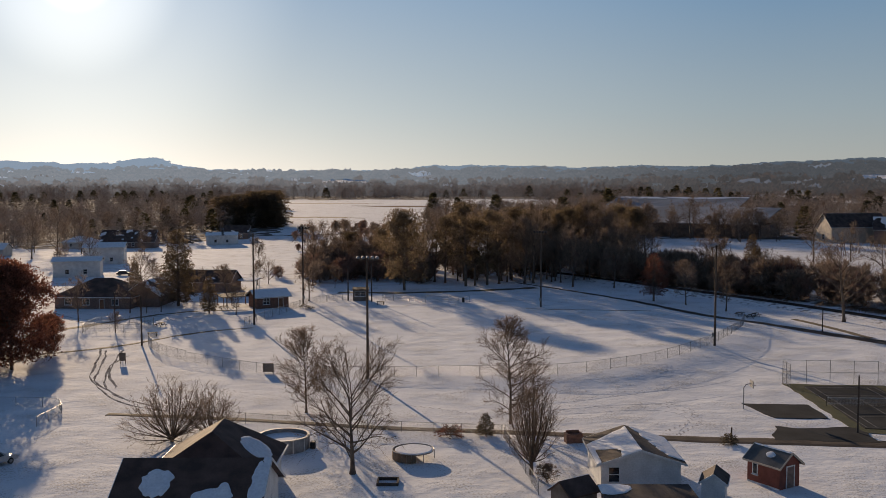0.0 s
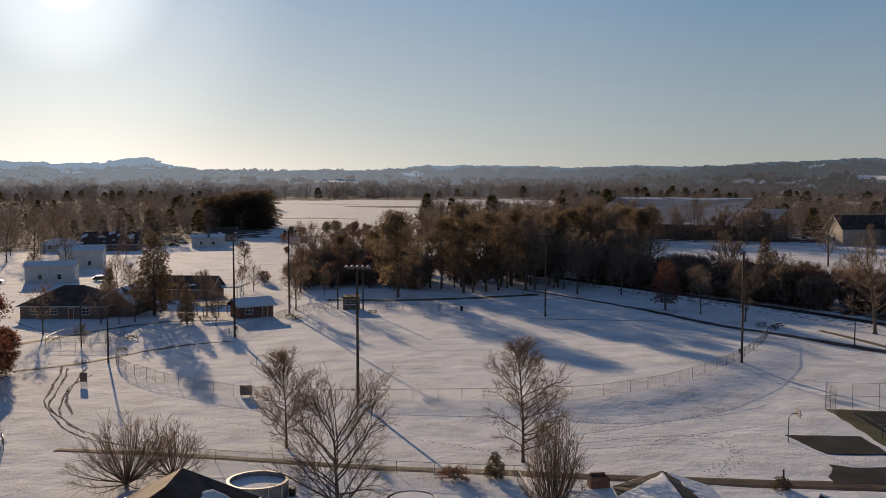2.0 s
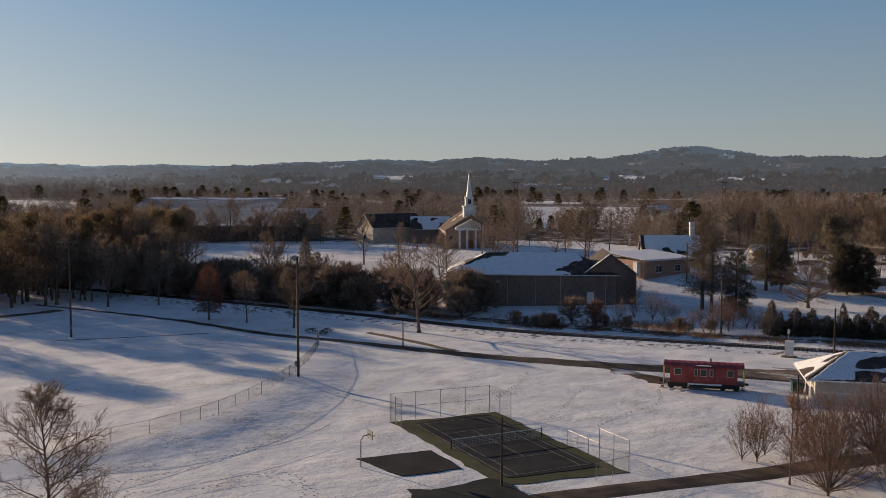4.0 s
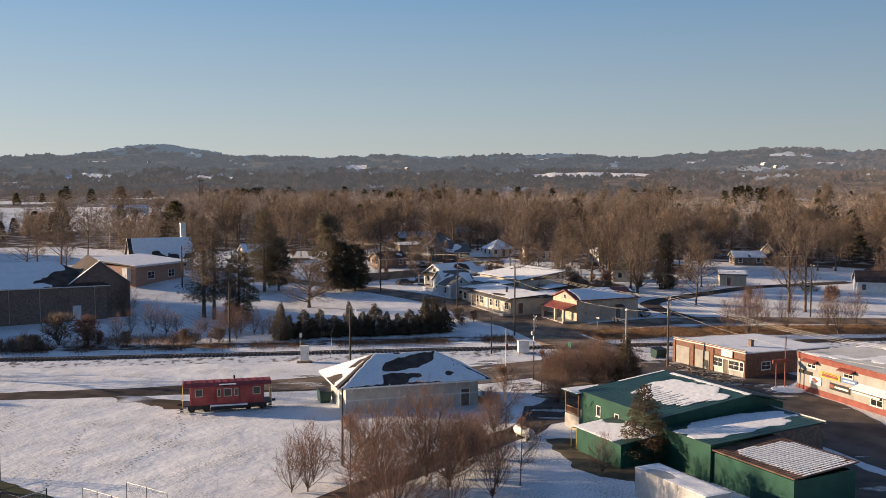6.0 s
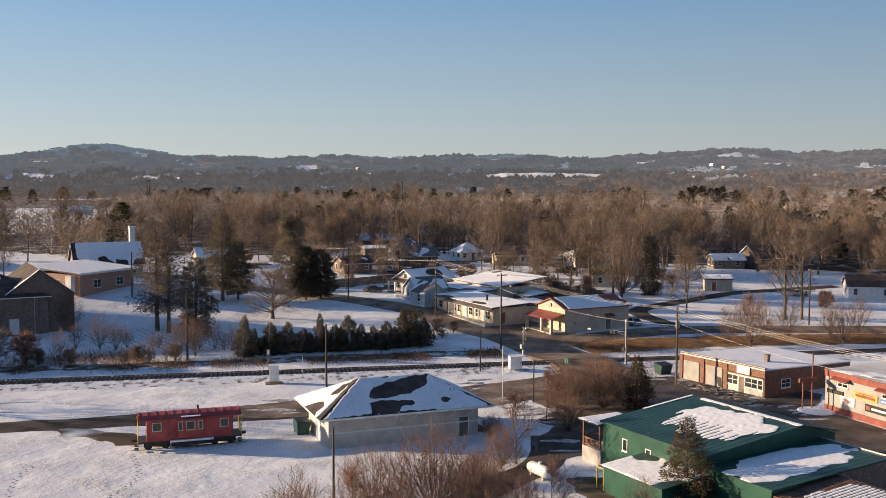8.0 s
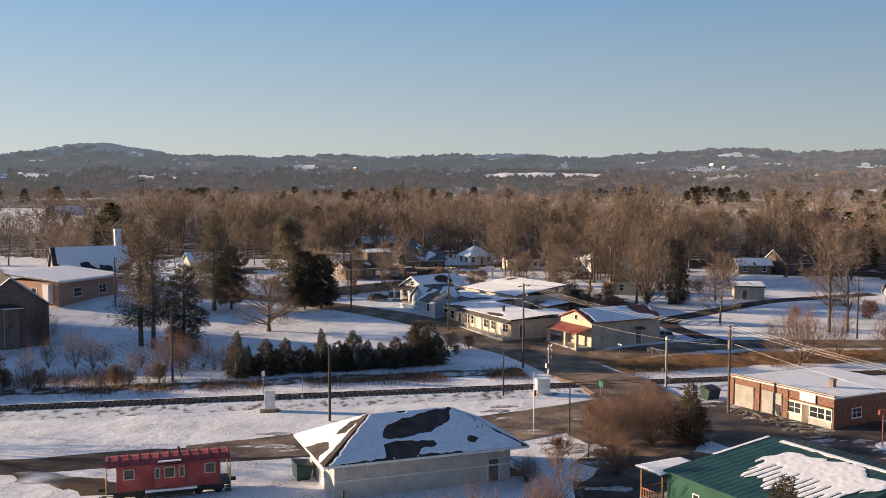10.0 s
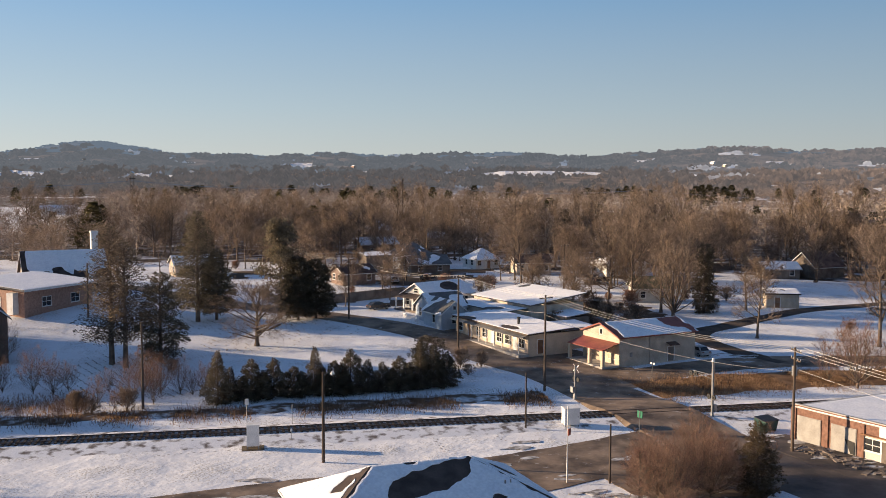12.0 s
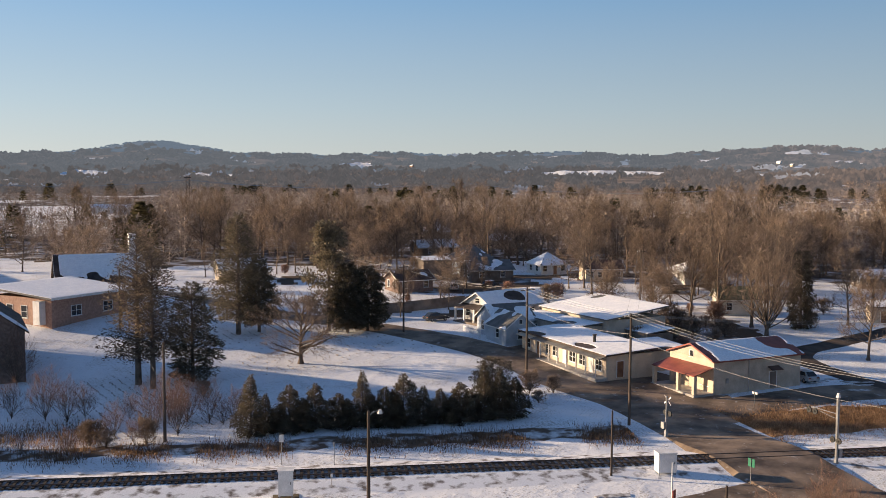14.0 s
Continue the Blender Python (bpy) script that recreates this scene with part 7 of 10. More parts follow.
# ---- trees ----
class Sticks:
    """Many tapered rods, built in one go."""

    def __init__(self):
        self.rows = []

    def add(self, p, q, r0, r1):
        self.rows.append((*p, *q, r0, r1))

    def arrays(self, sides=3):
        a = np.array(self.rows, dtype=float).reshape(-1, 8)
        p, q, r0, r1 = a[:, 0:3], a[:, 3:6], a[:, 6:7], a[:, 7:8]
        d = q - p
        d /= np.linalg.norm(d, axis=1, keepdims=True) + 1e-9
        ref = np.where(np.abs(d[:, 2:3]) < 0.9, np.array([[0, 0, 1.0]]), np.array([[1.0, 0, 0]]))
        u = np.cross(d, ref)
        u /= np.linalg.norm(u, axis=1, keepdims=True) + 1e-9
        w = np.cross(d, u)
        v = np.empty((len(a), 2 * sides, 3))
        for k in range(sides):
            c, s = math.cos(2 * math.pi * k / sides), math.sin(2 * math.pi * k / sides)
            v[:, k], v[:, sides + k] = p + (u * c + w * s) * r0, q + (u * c + w * s) * r1
        base = np.arange(len(a))[:, None, None] * 2 * sides
        quad = np.array([[k, (k + 1) % sides, sides + (k + 1) % sides, sides + k] for k in range(sides)])[None]
        return v.reshape(-1, 3), (base + quad).reshape(-1, 4)


    def blades(self):
        """The same rods as single flat slivers, for twigs."""
        a = np.array(self.rows, dtype=float).reshape(-1, 8)
        p, q = a[:, 0:3], a[:, 3:6]
        d = q - p
        side = np.cross(d, np.stack([np.sin(a[:, 0] * 97), np.cos(a[:, 1] * 89), np.sin(a[:, 2] * 83) + 0.1], axis=1))
        side *= a[:, 6:7] / (np.linalg.norm(side, axis=1, keepdims=True) + 1e-9)
        v = np.stack([p - side, p + side, q], axis=1).reshape(-1, 3)
        return v, np.arange(len(v)).reshape(-1, 3)


def crown_mesh(wood, fine, wood_mt, fine_mt):
    """Boughs and twigs of one crown in one mesh."""
    v1, f1 = wood.arrays(4)
    f1 = np.concatenate([f1[:, [0, 1, 2]], f1[:, [0, 2, 3]]])
    v2, f2 = fine.blades()
    me = array_mesh("crown", np.concatenate([v1, v2]), np.concatenate([f1, f2 + len(v1)]), wood_mt)
    me.materials.append(fine_mt)
    me.polygons.foreach_set("material_index", np.concatenate([np.zeros(len(f1), dtype=np.int32), np.ones(len(f2), dtype=np.int32)]))
    return me


def array_mesh(name, v, f, mt, smooth=False):
    me = bpy.data.meshes.new(name)
    k = f.shape[1]
    me.vertices.add(len(v))
    me.vertices.foreach_set("co", np.ascontiguousarray(v, dtype=np.float32).ravel())
    me.loops.add(f.size)
    me.loops.foreach_set("vertex_index", np.ascontiguousarray(f, dtype=np.int32).ravel())
    me.polygons.add(len(f))
    me.polygons.foreach_set("loop_start", np.arange(0, f.size, k, dtype=np.int32))
    me.materials.append(mt)
    me.update(calc_edges=True)
    if smooth:
        me.shade_smooth()
    return me


def turned(d, angle, rnd):
    """A direction bent away from d by an angle, to a random side."""
    o = d.orthogonal().normalized()
    o = Matrix.Rotation(rnd.uniform(0, 2 * math.pi), 3, d) @ o
    return (d * math.cos(angle) + o * math.sin(angle)).normalized()


def bough(sticks, p, d, length, r, rnd, parts=4, rise=0.12, wander=0.14, end=0.3):
    """Adds a curved bough; returns its points and its last direction."""
    pts = [p]
    for i in range(parts):
        d = (d + Vector((rnd.uniform(-1, 1), rnd.uniform(-1, 1), rnd.uniform(-0.8, 0.8))) * wander + Vector((0, 0, rise))).normalized()
        q = p + d * (length / parts)
        sticks.add(p, q, r * (1 - (1 - end) * i / parts), r * (1 - (1 - end) * (i + 1) / parts))
        p = q
        pts.append(p)
    return pts, d


def between(pts, t):
    i = min(int(t * (len(pts) - 1)), len(pts) - 2)
    return pts[i].lerp(pts[i + 1], t * (len(pts) - 1) - i), (pts[i + 1] - pts[i]).normalized()


def bare_tree(name, m, label, seed, height, spread, trunk_r, first=0.22, limbs=15, branches=8, twigs=7, stems=1, angle=62, tilt=0.5, twig_mt=None, twig_r=0.016, group="", category="tree", twig_len=1.25, rise=0.06, spurs=0, top=1.0, fall=0.7):
    """A leafless tree: trunk or stems, limbs, branches, spurs on them if asked, and twigs."""
    rnd = random.Random(seed)
    ob = thing(name, m, label, category, group)
    trunk, wood, fine = Sticks(), Sticks(), Sticks()

    def tips(line, count, size, thick):
        for q in range(count):
            p3, d3 = between(line, min(0.15 + 0.85 * (q + rnd.random()) / count, 0.999))
            d4 = (turned(d3, radians(rnd.uniform(15, 50)), rnd) + Vector((0, 0, rise * 1.5))).normalized()
            fine.add(p3, p3 + d4 * rnd.uniform(0.35, 0.95) * size, thick, thick * 0.35)

    for s in range(stems):
        d0 = Vector((0, 0, 1)) if stems == 1 else turned(Vector((0, 0, 1)), rnd.uniform(0.06, tilt), rnd)
        p0 = Vector((rnd.uniform(-0.012, 0.012) * stems, rnd.uniform(-0.012, 0.012) * stems, -0.2)) if stems > 1 else Vector((0, 0, -0.2))
        hh = height * (rnd.uniform(0.75, 1.0) if stems > 1 else 0.92)
        if stems == 1:
            trunk.add((0, 0, -0.3), (0, 0, 0.5), trunk_r * 1.7, trunk_r)
        lead, _ = bough(trunk, p0, d0, hh * top, trunk_r, rnd, 8, 0.03, 0.05, 0.08)
        for i in range(limbs):
            t = first + (0.97 - first) * (i + rnd.random()) / limbs
            p, d = between(lead, t)
            shape = math.sin(math.pi * min(1.0, (t - first) / (1 - first) * 0.78 + 0.24)) ** 0.8
            ln = (spread * shape + (1 - top) * height * t) * rnd.uniform(0.75, 1.15)
            ld = turned(d, radians(angle * (1.28 - fall * t) * rnd.uniform(0.85, 1.15)), rnd)
            lp, _ = bough(wood, p, ld, ln, trunk_r * (0.42 - 0.28 * t) + 0.012, rnd, 5, rise, 0.17)
            for k in range(branches):
                tt = 0.22 + 0.78 * (k + rnd.random()) / branches
                p2, d2 = between(lp, min(tt, 0.999))
                bl = (ln * 0.45 * (1.1 - 0.5 * tt) + 0.35) * (1 - 0.35 * t) * rnd.uniform(0.7, 1.2)
                bp, _ = bough(wood, p2, turned(d2, radians(rnd.uniform(28, 58)), rnd), bl, 0.018 + 0.003 * height / 10, rnd, 3, rise * 1.3, 0.2)
                if spurs:
                    for q in range(spurs):
                        p3, d3 = between(bp, min(0.2 + 0.8 * (q + rnd.random()) / spurs, 0.999))
                        sp, _ = bough(wood, p3, turned(d3, radians(rnd.uniform(25, 55)), rnd), bl * rnd.uniform(0.35, 0.6), 0.011, rnd, 2, rise, 0.2)
                        tips(sp, twigs, twig_len * 0.7, twig_r)
                else:
                    tips(bp, twigs, twig_len, twig_r)
    part("trunk", array_mesh("trunk", *trunk.arrays(8 if stems == 1 else 5), BARK, True), None, ob)
    part("crown", crown_mesh(wood, fine, BARK, twig_mt or TWIG), None, ob)
    return ob


def fan_tree(name, m, label, seed, height, spread, foot=0.6, stems=22, shoots=7, twigs=6, r=0.05, twig_mt=None, twig_r=0.008, group="", category="shrub", round_top=0.35):
    """A leafless tree or shrub whose many straight stems fan out from a short foot and fork into fine upright shoots under a domed outline."""
    rnd = random.Random(seed)
    ob = thing(name, m, label, category, group)
    trunk, wood, fine = Sticks(), Sticks(), Sticks()
    trunk.add((0, 0, -0.3), (0, 0, foot + 0.25), r * 2.6, r * 1.8)
    trunk.add((0, 0, foot + 0.2), (0, 0, foot + 0.8), r * 1.8, r * 0.8)
    for s in range(stems):
        a = 2.399963 * s + rnd.uniform(-0.4, 0.4)
        u = math.sqrt((s + 0.5) / stems) * rnd.uniform(0.85, 1.05)
        tip = Vector((math.cos(a) * spread * u, math.sin(a) * spread * u, height * max(0.12, 1 - round_top * u ** 2.4) * rnd.uniform(0.74, 1.0)))
        p = Vector((math.cos(a) * r * u, math.sin(a) * r * u, foot * rnd.uniform(0.6, 1.4)))
        mid = p.lerp(tip, 0.5) + Vector((math.cos(a), math.sin(a), -0.1)) * spread * 0.30 * u + Vector((rnd.uniform(-1, 1), rnd.uniform(-1, 1), 0)) * 0.12
        pts = []
        for k in range(7):
            t = k / 6
            pts.append(p * (1 - t) ** 2 + mid * 2 * t * (1 - t) + tip * t * t)
        for k in range(6):
            wood.add(pts[k], pts[k + 1], r * (0.75 - 0.11 * k), r * (0.75 - 0.11 * (k + 1)))
        ln = (tip - p).length
        for k in range(shoots):
            t = 0.22 + 0.74 * (k + rnd.random()) / shoots
            q, d = between(pts, min(t, 0.999))
            sl = ln * 0.46 * (1.1 - 0.7 * t) * rnd.uniform(0.7, 1.2)
            sp, _ = bough(wood, q, turned(d, radians(rnd.uniform(18, 52)), rnd), sl, 0.012, rnd, 3, 0.05, 0.14)
            for w in range(twigs):
                p3, d3 = between(sp, min(0.15 + 0.85 * (w + rnd.random()) / twigs, 0.999))
                d4 = (turned(d3, radians(rnd.uniform(15, 60)), rnd) + Vector((0, 0, 0.10))).normalized()
                fine.add(p3, p3 + d4 * rnd.uniform(0.4, 1.2) * (0.25 + ln * 0.075), twig_r, twig_r * 0.3)
    part("trunk", array_mesh("trunk", *trunk.arrays(8), BARK, True), None, ob)
    part("crown", crown_mesh(wood, fine, BARK, twig_mt or TWIG), None, ob)
    return ob


def sprays(points, dirs, length, width, rnd, droop=0.25):
    """Small folded leaf sprays: two triangles each."""
    n = len(points)
    p = np.array(points)
    d = np.array(dirs)
    d = d + rnd.normal(0, 0.35, d.shape)
    d /= np.linalg.norm(d, axis=1, keepdims=True) + 1e-9
    side = np.cross(d, rnd.normal(0, 1, d.shape))
    side /= np.linalg.norm(side, axis=1, keepdims=True) + 1e-9
    ln = (length * rnd.uniform(0.6, 1.3, (n, 1)))
    wd = (width * rnd.uniform(0.6, 1.3, (n, 1)))
    tip = p + d * ln - np.array([[0, 0, 1.0]]) * droop * ln
    mid = p + d * ln * 0.45
    v = np.stack([p, mid + side * wd, tip, mid - side * wd + np.array([[0, 0, 0.3]]) * wd], axis=1).reshape(-1, 3)
    base = np.arange(n)[:, None] * 4
    f = np.concatenate([base + np.array([[0, 1, 2]]), base + np.array([[0, 2, 3]])], axis=0)
    return v, f


def cedar(name, m, label, seed, height, radius, count=1500, mt=None, bare=0.06, group="", size=0.75, power=0.8, lean=0.0):
    """A dense conical evergreen with a ragged outline."""
    rnd = np.random.default_rng(seed)
    ob = thing(name, m, label, "tree", group)
    count = int(count * 2.8)
    boughs = max(30, int(46 * height ** 0.6))
    bt = 1 - (np.arange(boughs) + rnd.uniform(0, 1, boughs)) / boughs
    bt = 1 - bt ** 0.85
    ba = np.arange(boughs) * 2.399963 + rnd.normal(0, 0.35, boughs)
    reach = radius * np.minimum(1.0, (1 - bt) ** power * 1.12 + 0.03) * np.minimum(1, 0.6 + 3.0 * bt) * rnd.uniform(0.62, 1.18, boughs)
    k = rnd.choice(boughs, count, p=(reach + 0.2) / (reach + 0.2).sum())
    along_b = np.sqrt(rnd.uniform(0.02, 1.0, count))
    ang = ba[k] + rnd.normal(0, 0.20, count) / (0.35 + along_b)
    rr = reach[k] * along_b
    z = height * (bare + (1 - bare) * bt[k]) + rr * (0.16 + 0.5 * bt[k]) - 0.25 * rr * along_b + rnd.normal(0, 0.022 * height ** 0.7 + 0.05, count)
    pts = np.stack([rr * np.cos(ang), rr * np.sin(ang), np.clip(z, 0.05, height)], axis=1)
    dirs = np.stack([np.cos(ang), np.sin(ang), 0.35 + 0.7 * bt[k]], axis=1)
    v, f = sprays(pts, dirs, size * 0.80, size * 0.11, rnd, 0.30)
    part("crown", array_mesh("crown", v, f, mt or CEDAR), None, ob)
    wood = Sticks()
    for t, a, w in zip(bt, ba, reach):
        z0 = height * (bare + (1 - bare) * t)
        wood.add((0, 0, max(0.2, z0 - 0.1 * w)), (0.85 * w * math.cos(a), 0.85 * w * math.sin(a), z0 + w * (0.10 + 0.4 * t)), 0.012 * radius + 0.01, 0.01)
    part("limb", array_mesh("limb", *wood.arrays(3), BARK), None, ob)
    part("trunk", Geo().tube([(0, 0, -0.3), (0, 0, height * 0.5), (0, 0, height * 0.96)], [0.02 * height + 0.05, 0.012 * height, 0.02], 7), BARK, ob)
    return ob


def pine(name, m, label, seed, height, radius, first=0.35, clumps=46, per=42, mt=None, group="", size=0.8, category="tree"):
    """A tall tree with a long trunk, limbs and clumps of needles or dry leaves with gaps."""
    rnd = random.Random(seed)
    nr = np.random.default_rng(seed)
    ob = thing(name, m, label, category, group)
    trunk, wood = Sticks(), Sticks()
    lead, _ = bough(trunk, Vector((0, 0, -0.3)), Vector((0, 0, 1)), height * 0.97, 0.017 * height + 0.04, rnd, 7, 0.04, 0.03, 0.12)
    pts, dirs = [], []
    for i in range(clumps):
        t = first + (1 - first) * ((i + rnd.random()) / clumps) ** 0.9
        p, d = between(lead, min(t, 0.995))
        w = (t - first) / (1 - first)
        ln = radius * (math.sin(math.pi * (0.18 + 0.74 * w)) ** 0.7) * rnd.uniform(0.45, 1.1)
        ld = turned(d, radians(rnd.uniform(60, 95) - 40 * w), rnd)
        lp, _ = bough(wood, p, ld, ln, 0.09 - 0.05 * w, rnd, 3, 0.08)
        c = lp[-1]
        s = radius * rnd.uniform(0.22, 0.46)
        o = nr.normal(0, 1, (per, 3))
        o /= np.linalg.norm(o, axis=1, keepdims=True)
        pos = np.array(c) + o * s * nr.uniform(0.35, 1.0, (per, 1)) * np.array([[1, 1, 0.6]])
        pts.append(pos)
        dirs.append(o * 0.7 + np.array([[0, 0, 0.5]]))
    v, f = sprays(np.concatenate(pts), np.concatenate(dirs), size * 0.85, size * 0.2, nr, 0.1)
    part("crown", array_mesh("crown", v, f, mt or PINE), None, ob)
    part("trunk", array_mesh("trunk", *trunk.arrays(8), BARK, True), None, ob)
    part("limb", array_mesh("limb", *wood.arrays(4), BARK), None, ob)
    return ob


def sized(x, y, turn=0.0, s=1.0, sz=None, lift=0.0):
    return ground_pose(x, y, turn, lift) @ Matrix.Diagonal((s, s, sz or s, 1))


# single trees near the walk
bare_tree("bare_tree", ground_pose(-16.4, 114.5, 10), "slender leafless tree in the snow", 11, 10.9, 3.5, 0.13, 0.15, 32, 9, 6, angle=66, twig_r=0.010, spurs=5, rise=0.05, top=0.90, fall=0.85)
bare_tree("bare_tree", ground_pose(-8.6, 90.2, 40), "broad leafless tree with spreading boughs", 12, 13.0, 4.9, 0.25, 0.17, 24, 11, 6, angle=66, twig_r=0.011, spurs=5, rise=0.05, top=0.72, fall=0.95)
bare_tree("bare_tree", ground_pose(7.7, 109.0, 0), "tall leafless tree with fine brown twigs", 13, 13.4, 4.4, 0.17, 0.10, 40, 9, 6, angle=70, twig_r=0.010, spurs=5, rise=0.04, top=0.92, fall=0.85)
fan_tree("bare_tree", ground_pose(8.3, 89.8, 0), "dense upright leafless tree on a short trunk", 14, 10.4, 2.9, 1.4, 44, 12, 12, 0.085, twig_r=0.011, category="tree", round_top=0.74)
fan_tree("bushy_tree", ground_pose(-28.9, 101.6, 0), "low bushy leafless tree with many spreading stems", 15, 6.9, 5.6, 0.4, 50, 12, 12, 0.085, twig_r=0.011, category="tree", round_top=0.78)
fan_tree("bushy_tree", ground_pose(-25.2, 103.4, 0), "low bushy leafless tree with many spreading stems", 16, 6.2, 3.8, 0.4, 32, 12, 12, 0.07, twig_r=0.011, category="tree", round_top=0.76)

# brown-leaved oaks
oak = pine("oak_tree", ground_pose(-63.6, 141.4), "oak tree that kept its dry red-brown leaves", 21, 14.0, 6.4, 0.06, 130, 240, OAKLEAF, size=0.52)
for x, y, s, t in ((-73.0, 150.0, 1.0, 80), (-70, 130, 0.62, 200), (-72, 138, 1.0, 160), (-63.4, 154.0, 0.40, 140), (-80.0, 142.0, 1.0, 20)):
    copy_thing(oak, sized(x, y, t, s))

cedar("brown_leaved_tree", ground_pose(48.4, 221.6), "slim tree that kept its reddish-brown leaves", 22, 10.8, 3.5, 1500, OAKLEAF, bare=0.14, power=0.62, size=0.5)

# pine grove beyond the ball field
GROVE = [pine("pine_tree", ground_pose(-9.8, 244.6), "broad dark oval pine tree at the edge of a grove", 31, 18.5, 6.4, 0.12, 120, 100, group="pine grove", size=0.55),
         pine("pine_tree", ground_pose(6.0, 253.6), "tall thin pine tree with a long bare trunk", 32, 21.0, 5.0, 0.26, 64, 80, group="pine grove", size=0.58),
         pine("pine_tree", ground_pose(11.7, 256.2), "tall open pine tree with gaps in its crown", 33, 19.0, 5.4, 0.20, 60, 80, group="pine grove", size=0.58)]
for i, (x, y, k, s) in enumerate([(8.4, 254.4, 2, 0.86), (0.6, 262, 1, 0.82), (19, 268, 1, 0.92), (24, 279, 2, 0.95), (-17, 276, 2, 0.72), (3, 284, 2, 0.9), (32, 274, 1, 0.85), (-28, 292, 0, 0.6), (38, 290, 2, 0.95), (45, 300, 0, 0.95), (53, 297, 2, 0.95), (60, 308, 0, 0.85), (31, 287, 0, 0.9)]):
    copy_thing(GROVE[k], sized(x, y, 77 * i, s))
cedar_big = cedar("evergreen_tree", ground_pose(-58.9, 214.5), "tall dark evergreen beside the houses", 41, 17.0, 4.2, 3800, PINE, size=0.6, power=0.6)
copy_thing(cedar_big, sized(-49.1, 202.2, 50, 0.46))
broad = cedar("evergreen_tree", ground_pose(-92.0, 531.0), "broad dark evergreen at the edge of a snowy field", 43, 19.0, 9.0, 5200, PINE, bare=0.02, size=1.0, power=0.34, group="field-edge evergreens")
for i, (x, y, s) in enumerate([(-101, 528, 1.0), (-110, 530, 0.95), (-118, 536, 0.9), (-97, 542, 1.02), (-106, 546, 1.0), (-126, 548, 0.85)]):
    copy_thing(broad, sized(x, y, 40 * i, s))
for i, (x, y, s) in enumerate([(78, 240, 0.62), (88.2, 276, 0.62), (-74, 232, 0.5)]):
    copy_thing(cedar_big, sized(x, y, 40 * i, s))

# lawn by the church hall
cedar("cedar_tree", ground_pose(139.7, 181.0), "large brownish cedar with an open crown on the snowy lawn", 51, 19.0, 4.5, 2300, BROWNCEDAR, bare=0.16, power=0.5, size=0.52, group="lawn cedars")
cedar("cedar_tree", ground_pose(139.3, 177.9), "large open cedar with bare lower trunk", 52, 17.0, 4.0, 1500, BROWNCEDAR, bare=0.22, power=0.45, size=0.52, group="lawn cedars")
cedar("cedar_tree", ground_pose(144.6, 176.6), "dense dark cedar reaching to the ground", 53, 12.6, 3.6, 4200, bare=0.03, power=0.5, size=0.5, group="lawn cedars")
cedar("cedar_tree", ground_pose(168.6, 191.6), "tall dark cedar with a leaning outline", 54, 18.8, 4.6, 5200, bare=0.12, power=0.6, size=0.54, group="lawn cedars")
cedar("cedar_tree", ground_pose(172.2, 190.6), "dark cedar beside a taller one", 55, 12.0, 3.6, 5000, bare=0.10, power=0.6, size=0.5, group="lawn cedars")
pine("pine_tree", ground_pose(180.5, 183.2), "pine tree with a broad dark crown", 56, 16.4, 4.4, 0.12, 70, 130, CEDAR, size=0.55)
cedar("cedar_tree", ground_pose(181.6, 180.2), "broad dark cedar near the street", 57, 11.0, 3.6, 7000, bare=0.06, power=0.45, size=0.5)
cedar("cedar_tree", ground_pose(184.7, 178.5), "broad dark cedar near the street", 58, 10.4, 3.4, 6000, bare=0.06, power=0.45, size=0.5)
bare_tree("bare_tree", ground_pose(160.2, 172.0), "round leafless tree with a short thick trunk on the snowy lawn", 61, 9.8, 5.4, 0.34, 0.16, 34, 10, 7, angle=70, twig_r=0.013, spurs=4, rise=0.04, top=0.82, fall=0.8)
hedge_a = cedar("hedge_cedar", ground_pose(131.5, 154.6), "small dark cedar in a row along the railway", 63, 6.4, 2.2, 2600, bare=0.0, power=1.05, size=0.34, group="cedar row")
hedge_b = cedar("hedge_cedar", ground_pose(135.0, 152.4), "small dark cedar in a row along the railway", 64, 4.9, 2.4, 2600, bare=0.0, power=0.9, size=0.34, group="cedar row")
for i, (x, y, s) in enumerate([(133.2, 153.8, 0.72), (137.0, 150.6, 0.9), (138.8, 149.2, 1.0), (140.6, 147.4, 0.82), (142.4, 145.2, 1.0), (144.0, 143.6, 1.12), (145.6, 142.2, 0.92), (148.2, 139.4, 1.0), (150.4, 137.6, 0.85), (151.8, 136.2, 1.05), (153.2, 135.0, 0.9)]):
    copy_thing((hedge_a, hedge_b)[(0, 1, 1, 0, 1, 1, 0, 1, 0, 0, 1)[i]], sized(x + 0.3 * math.sin(7 * i), y + 0.3 * math.cos(5 * i), 63 * i, s, s * (0.9, 1.1, 0.75, 1.15, 0.85, 1.0, 0.7, 0.9, 1.2, 0.8, 1.0)[i]))
for i, (x, y, s) in enumerate([(134.2, 153.0, 0.6), (136.2, 151.6, 0.7), (139.8, 148.4, 0.62), (141.6, 146.4, 0.7), (143.3, 144.4, 0.66), (146.8, 141.0, 0.75), (149.4, 138.6, 0.7), (147.6, 140.0, 0.6)]):
    copy_thing(hedge_b, sized(x, y, 41 * i, s))
cedar("dark_shrub", ground_pose(159.5, 141.5), "dense dark shrub beside the street", 65, 4.6, 3.0, 3000, bare=0.0, power=0.4, size=0.3)
cedar("pine_tree", ground_pose(95.6, 77.2), "scruffy green pine against the green wall", 66, 7.8, 2.4, 2200, PINE, bare=0.08, power=0.7, size=0.36)
